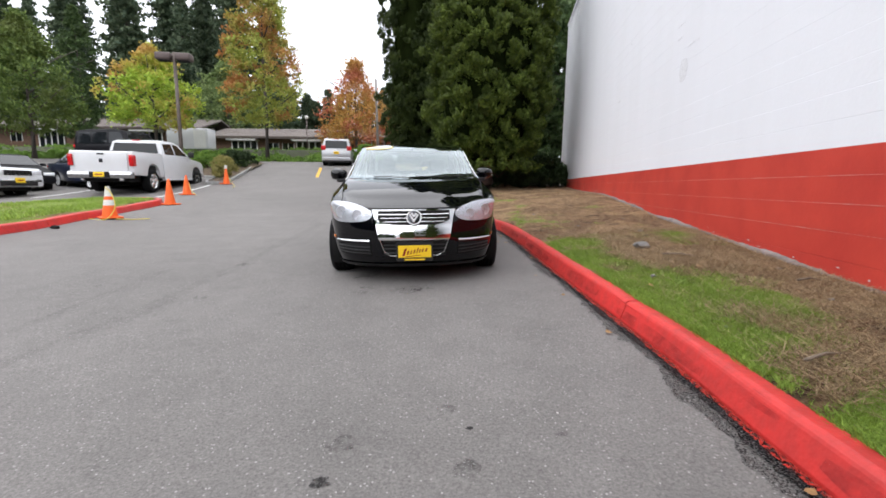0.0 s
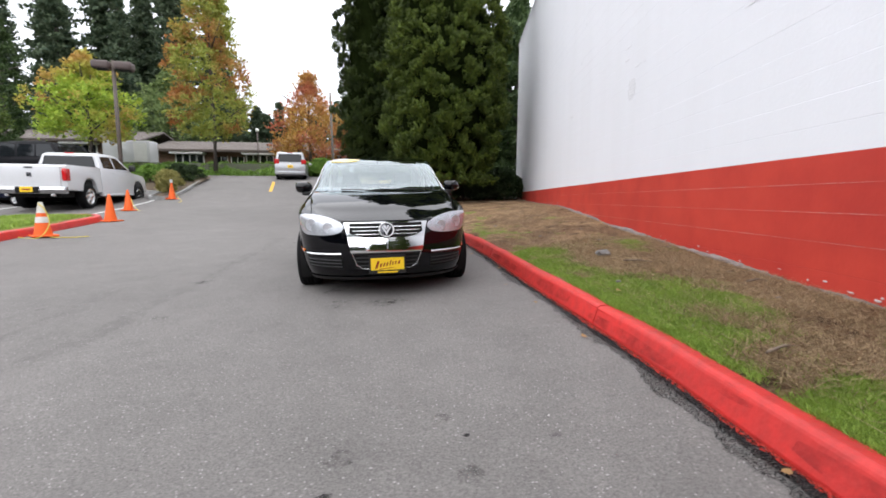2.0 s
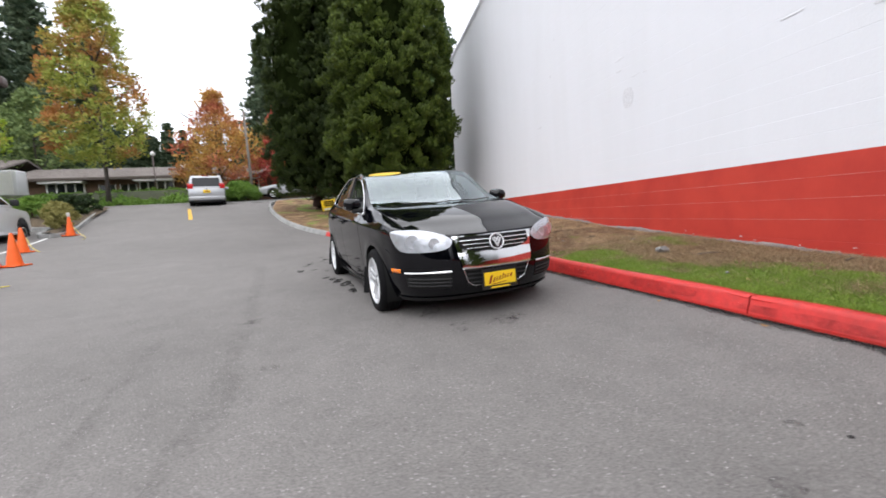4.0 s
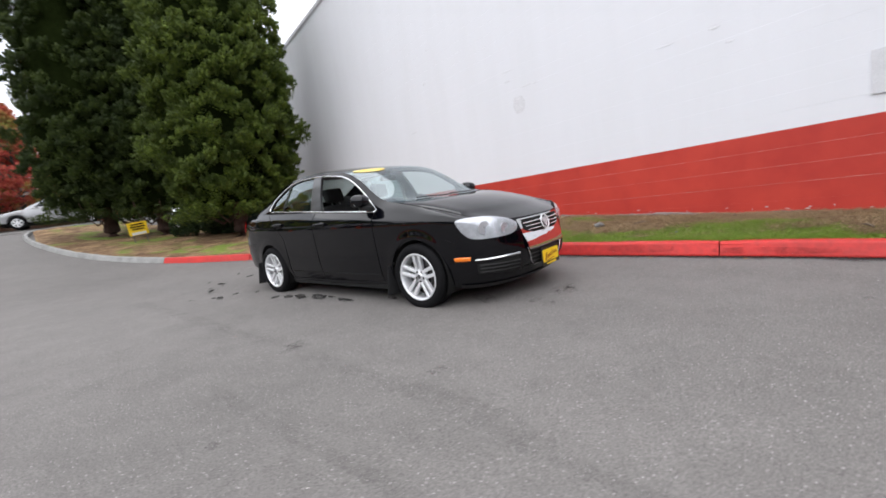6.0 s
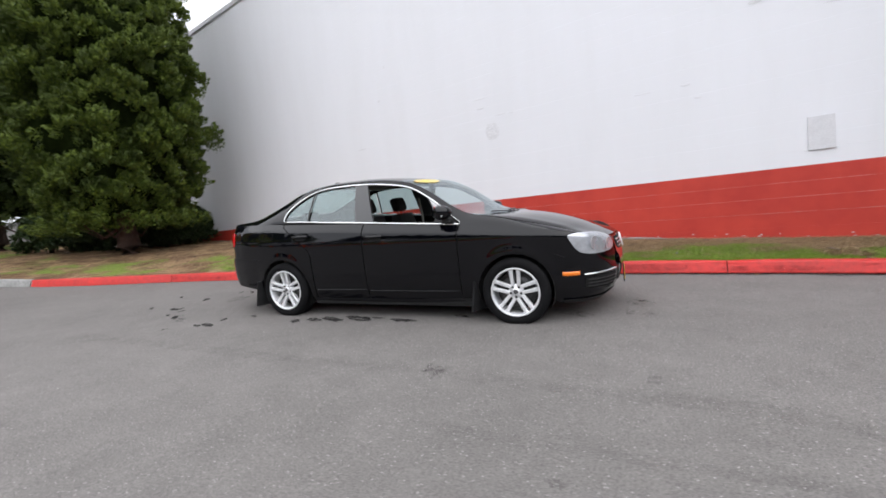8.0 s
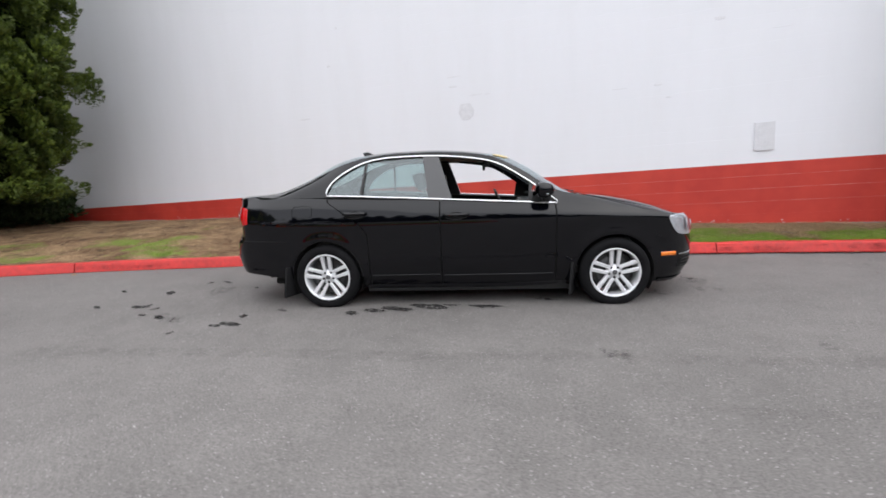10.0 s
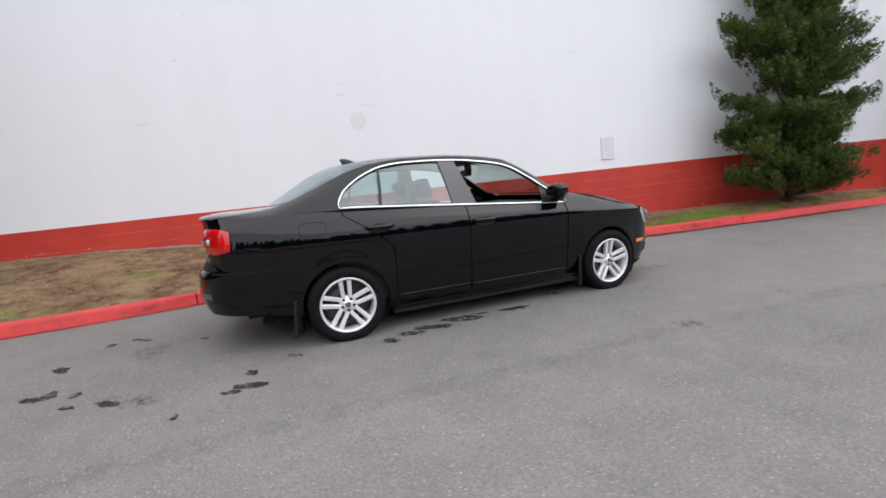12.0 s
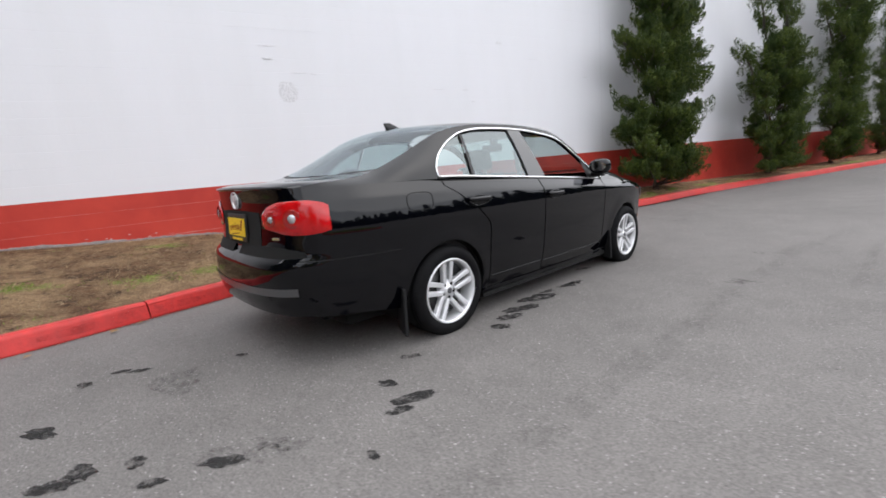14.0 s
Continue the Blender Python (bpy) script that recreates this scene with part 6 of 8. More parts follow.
IVY = leaf_mat("ivy_leaves", (0.08, 0.16, 0.025), (0.22, 0.36, 0.06), third=(0.13, 0.23, 0.04), scale=0.8)
FIR = leaf_mat("fir_needles", (0.036, 0.064, 0.036), (0.11, 0.145, 0.08))
broadleaf(-27.0, 28.0, 2.6, 8.6, 3.4, 1.6, 101, DULL, "dull green broadleaf tree with an orange tinge on top", count=480)
broadleaf(-30.2, 36.0, 3.4, 11.2, 2.0, 0.8, 102, DARKLEAF, "narrow dark green column tree", per=34, point=0.35)
broadleaf(-19.6, 29.0, 2.8, 6.7, 3.2, 1.9, 103, LIME, "yellow-green tree turning orange beyond the car park", point=0.35)
broadleaf(-13.0, 31.0, 2.9, 12.6, 3.2, 2.3, 104, AUTUMN, "tall tree half green and half rusty orange", count=500, point=0.36)
broadleaf(-7.9, 37.0, 3.0, 7.9, 4.5, 1.3, 105, ORANGE, "orange and yellow autumn tree behind the hedge", per=26, count=360, point=0.86)
broadleaf(-3.4, 38.0, 3.2, 6.9, 2.9, 1.2, 106, REDLEAF, "crimson and green autumn tree by the bungalow")
broadleaf(-9.0, 38.0, 3.2, 3.4, 1.0, 0.5, 107, REDLEAF, "small dark red maple by the bungalow", count=90, size=0.15)
broadleaf(-25.3, 50.0, 3.5, 10.5, 5.2, 0.6, 108, WILLOW, "rounded grey-green willow behind the bungalow", point=0.2, size=0.3)
broadleaf(-33.0, 50.0, 3.5, 9.0, 5.0, 0.6, 109, DARKLEAF, "dark green tree behind the bungalow", point=0.2, size=0.3)
broadleaf(5.6, 31.0, 2.6, 9.5, 3.1, 0.3, 110, DARKLEAF, "green tree glimpsed between the conifers and the wall", point=0.3, count=620, size=0.3)
broadleaf(7.2, 28.0, 2.6, 11.0, 3.2, 0.2, 112, DARKLEAF, "green tree behind the corner of the white building", point=0.3, count=620, size=0.3)
broadleaf(1.5, 40.0, 2.7, 4.2, 2.6, 0.6, 111, REDLEAF, "low reddish tree glimpsed past the conifers", point=0.2)


def fir(x, y, z, height, radius, seed, dense=1.0):
    rng = random.Random(seed)
    t = thing("fir_tree", pose(x, y, z), "tall dark evergreen fir in the distance", "tree", "distant firs")
    part("trunk", tube("trunk", [(0, 0, 0), (0, 0, height * 0.5), (0, 0, height)], [0.4, 0.25, 0.03], GREY_BARK, 6), t)
    cs, rs = [], []
    h = height * 0.08
    while h < height * 0.99:
        k = 1 - h / height
        ln = radius * (k**0.75) * rng.uniform(0.7, 1.1)
        nb = max(3, int((5 + 5 * k) * dense))
        for b in range(nb):
            g = rng.uniform(0, 2 * math.pi)
            l2 = ln * rng.uniform(0.6, 1.1)
            m = max(1, int(l2 / 0.8))
            for q in range(m + 1):
                s = (q + 0.6) / (m + 1)
                cs.append((l2 * s * math.cos(g), l2 * s * math.sin(g), h + 0.25 * l2 * s * (0.6 - s)))
                rs.append(0.42 + 0.5 * k)
        h += rng.uniform(0.5, 0.85)
    part("crown", leaves("crown", cs, rs, 15, 0.55, FIR, seed, flat=0.7, aspect=1.8), t)


for i, (x, y, h, r) in enumerate(((-50, 58, 27, 4.5), (-45, 62, 33, 5.0), (-41, 57, 29, 4.2), (-37.5, 60, 34, 4.6), (-34, 57, 22, 3.4), (-36.0, 66, 32, 4.8), (-38.5, 70, 33, 5), (-31.8, 64, 30, 4.8), (-29.6, 61, 31, 5.0), (-27.0, 66, 27, 4.8), (-25.2, 63, 24, 4.4), (-55, 66, 30, 5), (-20.0, 80, 13, 4.0), (-23, 84, 15.5, 4.2), (-26, 80, 14, 4.2), (-21.6, 78, 11.5, 3.8), (-18.2, 79, 12, 3.8), (-16.6, 83, 13, 4.0), (-24.6, 82, 12.5, 4.0), (-28.5, 80, 14.5, 4.0), (-27.3, 84, 13.5, 4.0), (-24.0, 78, 12, 3.8), (-22.4, 81, 13, 3.8), (-14.6, 78, 13.5, 4), (-12.3, 82, 15, 4.2), (-9.8, 84, 13, 4), (-8.0, 80, 14, 4.2), (-4.5, 86, 16, 4.5), (-6.0, 63, 23, 6.0), (-2.6, 74, 15, 4), (2.5, 80, 16, 4.5), (-60, 60, 28, 5), (-66, 70, 32, 5), (-8, 90, 15, 4.4), (0.5, 90, 15, 4.4))):
    fir(x, y, 3.5 if -60 < x < -5.5 else 2.6, h, r, 200 + i)

# fir copies added out of view across the drive, to darken the car's reflections
first = [o for o in bpy.data.objects if o.name.startswith("fir_tree")][:6]
unseen_woods = random.Random(64)
for i in range(96):
    g = radians(100 + 165 * i / 95 + unseen_woods.uniform(-0.8, 0.8))
    d = 66 + unseen_woods.uniform(-6, 12)
    x, y = -4 + d * math.cos(g), 4 + d * math.sin(g)
    if y > 40:
        continue
    copy_thing(first[i % 6], pose(x, y, ground_z(x, y), 0, 0, 47 * i) @ Matrix.Diagonal((1.15, 1.15, unseen_woods.uniform(0.46, 0.54), 1.0)))

# ivy bank and clipped bushes behind the cross street
def mass(name, x0, x1, ya, yb, z0, top, seed, count, material, label, category, size=0.16):
    rng = random.Random(seed)
    cs, rs = [], []
    for k in range(count):
        x, s = rng.uniform(x0, x1), rng.random()
        y = ya + (yb - ya) * s
        zt = z0 + (top - z0) * min(1.0, (math.sin(math.pi * (0.08 + 0.5 * s)) * (0.85 + 0.35 * noise.noise(Vector((x * 0.4, y * 0.7, seed))))))
        cs.append((x, y, zt - rng.random() * 0.25))
        rs.append(rng.uniform(0.15, 0.34))
    ob = new(name, leaves(name, cs, rs, 22, size, material, seed, flat=0.7))
    return tagged(ob, label, category, kind="stuff")


mass("ivy_bank", -46, -5.7, 30.6, 35, 2.3, 3.75, 301, 3000, IVY, "long bank of bright green ivy behind the street", "ivy")
bank = [[(x, y, 2.3 + (1.35 * min(1, (y - 30.4) / 2.6)) - 0.12) for x in (-60, -5.5)] for y in (30.3, 31, 31.8, 33, 36, 48, 100)]
tagged(new("planted_bank", grid_mesh("planted_bank", bank, mat("bank_soil", (0.05, 0.06, 0.025), rough=0.95, vary=0.5, scale=3, bump=0.6))), "earth bank below the ivy and bungalow", "bank", kind="structure")
for i, (x, y, w, h) in enumerate(((-5.9, 31.0, 1.25, 1.3), (-5.3, 30.2, 0.95, 0.95), (-6.6, 30.4, 0.9, 0.9))):
    shrub(x, y, 2.45, w, 0.9, h, 320 + i, IVY, "clipped mound-shaped green bush by the street", "bush", 0.09, 50, 150, "clipped bushes by the street")
mass("island_groundcover", -17.5, -11.6, 22.3, 26.6, 1.5, 2.3, 302, 520, IVY, "green groundcover on the planted island", "groundcover", 0.13)
isl_left = lambda y: max(-18.0, -10.75 - 0.17 * max(0.0, y - 19.2) - 2.2 * max(0.0, y - 20.6))
isl = [[(x, y, ground_z(-10.5, y) + 0.10 + 0.30 * math.sin(math.pi * k / 10) ** 0.7 * min(1.0, abs(isl_left(y) + 10.2) / 3)) for k in range(11) for x in [-10.25 - 0.14 * (y - 18.8) + (isl_left(y) + 10.25 + 0.14 * (y - 18.8)) * k / 10]] for y in steps(19.0, 26.6, 0.4)]
tagged(new("island_soil", grid_mesh("island_soil", isl, mat("mulch", (0.13, 0.095, 0.06), rough=0.95, vary=0.5, scale=6, bump=0.8), flip=True)), "bark mulch on the planted island", "mulch", kind="structure")
STRAWGRASS = leaf_mat("ornamental_grass", (0.22, 0.20, 0.06), (0.36, 0.33, 0.12))
for i, (x, y, w, h, m) in enumerate(((-10.72, 20.3, 0.35, 0.55, STRAWGRASS), (-11.4, 21.8, 0.55, 0.75, STRAWGRASS), (-11.8, 23.6, 0.8, 0.9, LAUREL), (-12.4, 22.0, 0.8, 1.0, IVY), (-11.9, 25.0, 0.8, 0.7, LAUREL), (-13.4, 22.6, 0.7, 0.7, IVY), (-14.2, 22.5, 0.9, 1.1, IVY))):
    shrub(x, y, ground_z(-10.5, y) + 0.15, w, 0.8, h, 340 + i, m, "small ornamental shrub on the planted island", "shrub", 0.1, 34, 70, "island shrubs")


# grass and straw on the verges
def blades(name, pts, height, material, seed, label, category, width=0.006, lay=0.5):
    rng = np.random.default_rng(seed)
    p = np.asarray(pts, float)
    n = len(p)
    g = rng.uniform(0, 2 * np.pi, n)
    side = np.stack([np.cos(g), np.sin(g), np.zeros(n)], 1) * width * (0.6 + 0.8 * rng.random(n))[:, None]
    lean = rng.normal(size=(n, 3)) * lay
    lean[:, 2] = 1.0
    tip = p + lean * (height * (0.5 + rng.random(n)))[:, None]
    v = np.stack([p - side, p + side, tip], 1).reshape(-1, 3)
    return tagged(new(name, fast_mesh(name, v, np.arange(3 * n).reshape(-1, 3), material)), label, category, kind="stuff")


GRASS = leaf_mat("grass_blades", (0.12, 0.19, 0.026), (0.34, 0.47, 0.085), third=(0.19, 0.28, 0.045), scale=2.2)
STRAW = leaf_mat("dry_straw", (0.12, 0.075, 0.04), (0.50, 0.37, 0.22))
rnd = random.Random(77)
green_pts, straw_pts = [], []
while len(green_pts) < 150000:
    y = rnd.uniform(-2.5, 14.5) if rnd.random() < 0.35 else rnd.uniform(0.6, 5.5)
    a, b = kerb_x(y) + 0.13, wall_x(y) - 0.03
    s = rnd.random()
    x = a + (b - a) * s
    g = verge_turf(x, y, s) + 0.22 * noise.noise(Vector((x * 7, y * 7, 12))) + 0.16 * noise.noise(Vector((x * 16, y * 16, 5)))
    if g + rnd.gauss(0, 0.10) > 0.62:
        green_pts.append((x, y, verge_z(x, y) - 0.02 + 0.035 * math.sin(math.pi * s) * noise.noise(Vector((x * 1.1, y * 1.1, 0)))))
    if s > 0.07 and len(straw_pts) < 70000 and rnd.random() < (0.06 if g > 0.62 else 0.5):
        straw_pts.append((x, y, verge_z(x, y) - 0.012 + 0.035 * math.sin(math.pi * s) * noise.noise(Vector((x * 1.1, y * 1.1, 0)))))
blades("verge_grass", green_pts, 0.026, GRASS, 1, "short patchy green grass on the verge", "grass", 0.0036, 0.7)
blades("verge_straw", straw_pts, 0.04, STRAW, 2, "dry straw and dead stalks on the bare soil", "straw", 0.0026, 2.0)
far_pts = []
for k in range(16000):
    y = rnd.uniform(5.1, 11.8)
    x = rnd.uniform(rf(y) + 0.2, lf(y) - 0.25)
    far_pts.append((x, y, ground_z(x, y) + 0.15))
blades("island_grass", far_pts, 0.05, GRASS, 3, "short green grass on the far island", "grass", 0.012)

# ---- parked vehicles ----
def loft(name, prof, width, material, bevel=0.03, seg=2, smooth=True):
    """A body from its side outline (y, z) and its half width at each height and place."""
    bm = bmesh.new()
    rings = []
    for s in (-1, 1):
        rings.append([bm.verts.new((s * width(y, z), y, z)) for y, z in prof])
    n = len(prof)
    for i in range(n):
        bm.faces.new((rings[0][i], rings[0][(i + 1) % n], rings[1][(i + 1) % n], rings[1][i]))
    bm.faces.new(rings[0][::-1])
    bm.faces.new(rings[1])
    bmesh.ops.recalc_face_normals(bm, faces=bm.faces[:])
    if bevel:
        edges = [e for e in bm.edges if all(len(f.verts) > 4 or True for f in e.link_faces) and e.calc_face_angle(0) > 0.5]
        bmesh.ops.bevel(bm, geom=edges, offset=bevel, segments=seg, affect="EDGES", profile=0.6)
    bm.normal_update()
    for e in bm.edges:
        if len(e.link_faces) == 2 and e.calc_face_angle(0) > 0.7:
            e.smooth = False
    return join_bm(bm, name, material, smooth)


def side_panes(veh, polys, width, material=None, out=0.004, name="side_window"):
    """Dark glazing on both flanks, each pane a part."""
    for s in (-1, 1):
        for poly in polys:
            vs = [(s * (width(y, z) + out), y, z) for y, z in poly]
            me = mesh_from(name, vs, [tuple(range(len(vs)))[:: (1 if s < 0 else -1)]], material or DARK_GLASS, smooth=False)
            part(name, me, veh)


def flat_pane(veh, name, pts, material, label=""):
    return part(name, mesh_from(name, pts, [tuple(range(len(pts)))], material, smooth=False), veh, label)


def lug(veh, name, x0, x1, y0, y1, z0, z1, material, bevel=0.015, label=""):
    return part(name, join_bm(box(x0, x1, y0, y1, z0, z1, bevel), name, material, True), veh, label)


def road_wheel(veh, x, y, r, w, spokes=5, rim_mat=None):
    s = 1 if x > 0 else -1
    k = r / 0.316
    t = part("wheel", lathe("wheel", [(0.62 * r, 0.46 * w), (0.78 * r, 0.52 * w), (0.93 * r, 0.48 * w), (r, 0.36 * w), (r, -0.36 * w), (0.93 * r, -0.48 * w), (0.62 * r, -0.46 * w)], RUBBER, 36), veh, "black tyre")
    t.matrix_basis = Matrix.Translation((x - s * w / 2, y, r)) @ (Matrix.Identity(4) if s > 0 else Matrix.Rotation(math.pi, 4, "Z"))
    part("rim", lathe("rim", [(0.64 * r, 0.46 * w), (0.60 * r, 0.47 * w), (0.55 * r, 0.3 * w), (0.5 * r, 0.05 * w), (0.001, 0.05 * w)], DEEP, 28), t)
    part("rim_ring", lathe("rim_ring", [(0.655 * r, 0.462 * w), (0.64 * r, 0.49 * w), (0.56 * r, 0.48 * w), (0.54 * r, 0.40 * w)], rim_mat or ALLOY, 28), t)
    for i in range(spokes):
        b = box(0.22 * w, 0.44 * w, -0.11 * r, 0.11 * r, 0.05 * r, 0.6 * r, 0.01)
        part("spoke", join_bm(b, "spoke", rim_mat or ALLOY, True), t).matrix_basis = Matrix.Rotation(2 * math.pi * i / spokes, 4, "X")
    part("hub_cap", lathe("hub_cap", [(0.001, 0.5 * w), (0.12 * r, 0.49 * w), (0.17 * r, 0.4 * w)], rim_mat or ALLOY, 16), t)


def yellow_plate(veh, y, z, facing, x=0.0):
    b = lug(veh, "dealer_plate", x - 0.16, x + 0.16, y - 0.01, y + 0.01, z - 0.08, z + 0.08, PLATE_YELLOW, 0.005, "yellow dealer plate")
    part("print", join_bm(box(x - 0.11, x + 0.11, y + facing * 0.011 - 0.001, y + facing * 0.011 + 0.001, z - 0.02, z + 0.02), "print", PLATE_RED), b)


WHITE_PAINT = mat("white_car_paint", (0.60, 0.61, 0.63), rough=0.3, spec=0.4, coat=0.8, vary=0.05, scale=3)
SILVER_PAINT = mat("silver_car_paint", (0.38, 0.385, 0.40), rough=0.35, metal=0.5, coat=0.8, vary=0.08, scale=3)
NAVY_PAINT = mat("navy_car_paint", (0.010, 0.014, 0.035), rough=0.3, spec=0.2, coat=1.0)
DARK_PAINT = mat("charcoal_car_paint", (0.006, 0.006, 0.008), rough=0.5, spec=0.08, coat=0.12)
LAMP_WHITE = mat("pale_lamp", (0.8, 0.82, 0.85), rough=0.1, coat=1.0, vary=0.3, scale=14)


def pickup():
    """White crew-cab pickup seen from behind; tail at y 0, nose ahead."""
    v = thing("pickup_truck", pose(-11.5, 14.2, ground_z(-11.5, 15.5) - 0.0, 0.9, 0, 8.3), "white crew-cab pickup truck with chrome bumper and red tail lamps", "truck")
    W = lambda y, z: 0.985 - 0.05 * max(0, z - 0.95) - 0.05 * max(0.0, 0.6 - z)
    part("bed", loft("bed", [(0.05, 0.62), (0.05, 1.36), (0.10, 1.40), (2.0, 1.40), (2.0, 0.55), (1.72, 0.55), (1.66, 0.80), (1.50, 0.97), (1.28, 1.02), (1.05, 0.97), (0.90, 0.80), (0.84, 0.58)], W, WHITE_PAINT, 0.03), v)
    part("cab_body", loft("cab_body", [(2.03, 0.50), (2.03, 1.36), (4.25, 1.33), (5.45, 1.22), (5.72, 1.10), (5.78, 0.70), (5.72, 0.50), (5.30, 0.50), (5.24, 0.78), (5.06, 0.96), (4.85, 1.00), (4.62, 0.96), (4.45, 0.78), (4.40, 0.48)], lambda y, z: W(y, z) - 0.10 * max(0.0, (y - 5.0)) ** 1.0, WHITE_PAINT, 0.04), v)
    G = lambda y, z: 0.965 - 0.30 * (z - 1.33)
    part("cab_top", loft("cab_top", [(2.06, 1.33), (2.16, 1.86), (2.4, 1.93), (3.3, 1.93), (3.62, 1.86), (4.42, 1.33)], G, WHITE_PAINT, 0.05), v)
    side_panes(v, [[(2.25, 1.40), (2.32, 1.80), (3.02, 1.83), (3.02, 1.40)], [(3.10, 1.40), (3.10, 1.83), (3.48, 1.81), (4.12, 1.40)]], G)
    flat_pane(v, "rear_window", [(-0.80, 2.055 + 0.02, 1.43), (0.80, 2.055 + 0.02, 1.43), (0.72, 2.135, 1.80), (-0.72, 2.135, 1.80)], DARK_GLASS, "dark rear window").location = (0, -0.012, 0)
    flat_pane(v, "windscreen", [(-0.82, 4.36, 1.38), (-0.72, 3.68, 1.83), (0.72, 3.68, 1.83), (0.82, 4.36, 1.38)], DARK_GLASS).location = (0, 0.02, 0.012)
    lug(v, "tailgate", -0.80, 0.80, 0.015, 0.06, 0.66, 1.36, WHITE_PAINT, 0.02, "white tailgate")
    lug(v, "tailgate_handle", -0.11, 0.11, 0.0, 0.03, 1.27, 1.32, BLACK_TRIM, 0.01)
    lug(v, "tailgate_badge", -0.06, 0.06, 0.0, 0.02, 1.02, 1.14, BADGE_GREY, 0.012)
    lug(v, "bed_floor", -0.9, 0.9, 0.1, 1.98, 1.395, 1.41, DARK_PAINT, 0.0)
    for s in (-1, 1):
        o = lug(v, "tail_lamp", s * 0.985 - 0.13 if s > 0 else -0.985 - 0.005, s * 0.985 + 0.005 if s > 0 else -0.985 + 0.13, -0.012, 0.20, 0.90, 1.28, TAIL_RED, 0.03, "red tail lamp")
        lug(v, "door_mirror", s * 1.0 if s > 0 else -1.22, 1.22 if s > 0 else -1.0, 4.02, 4.14, 1.36, 1.58, BLACK_TRIM, 0.04)
        for y0, nm in ((2.95, "rear_handle"), (3.98, "front_handle")):
            lug(v, nm, s * 0.97 - 0.02, s * 0.97 + 0.02, y0 - 0.1, y0 + 0.06, 1.22, 1.25, WHITE_PAINT, 0.008)
        lug(v, "sill_step", s * 0.93 - 0.07, s * 0.93 + 0.07, 2.05, 4.38, 0.42, 0.50, WHITE_PAINT, 0.02)
        lug(v, "headlamp", s * 0.70 - 0.17, s * 0.70 + 0.17, 5.55, 5.74, 0.92, 1.10, LAMP_WHITE, 0.03)
        for y0 in (1.28, 4.85):
            road_wheel(v, s * (0.965 if y0 < 2 else 1.0), y0, 0.40, 0.27, 5, CHROME)
        # near-black disc added on the flank as the shade of the wheel arch
        front = part("front_arch", lathe("front_arch", [(0.001, 0.0), (0.47, 0.0), (0.47, -0.03)], DEEP, 32), v)
        front.matrix_basis = Matrix.Translation((s * 0.984, 4.85, 0.5)) @ Matrix.Rotation(0 if s > 0 else math.pi, 4, "Z")
        part("arch_void", join_bm(box(s * 0.6 - 0.3, s * 0.6 + 0.3, 0.95, 1.6, 0.45, 0.96), "arch_void", DEEP), v)
        lug(v, "exhaust", s * 0.58 - 0.05, s * 0.58 + 0.05, -0.06, 0.1, 0.42, 0.50, CHROME, 0.02)
    part("rear_bumper", loft("rear_bumper", [(-0.12, 0.50), (-0.15, 0.62), (-0.10, 0.72), (0.08, 0.72), (0.08, 0.50)], lambda y, z: 0.97, mat("bumper_chrome", (0.42, 0.42, 0.43), rough=0.2, metal=1.0), 0.03), v, "chrome rear bumper")
    lug(v, "bumper_recess", -0.30, 0.30, -0.165, -0.10, 0.52, 0.71, DEEP, 0.01)
    yellow_plate(v, -0.175, 0.625, -1)
    lug(v, "chassis", -0.7, 0.7, 0.2, 5.5, 0.38, 0.62, DEEP, 0.02)
    lug(v, "third_lamp", -0.13, 0.13, 2.14, 2.2, 1.885, 1.925, TAIL_RED, 0.008)
    return v


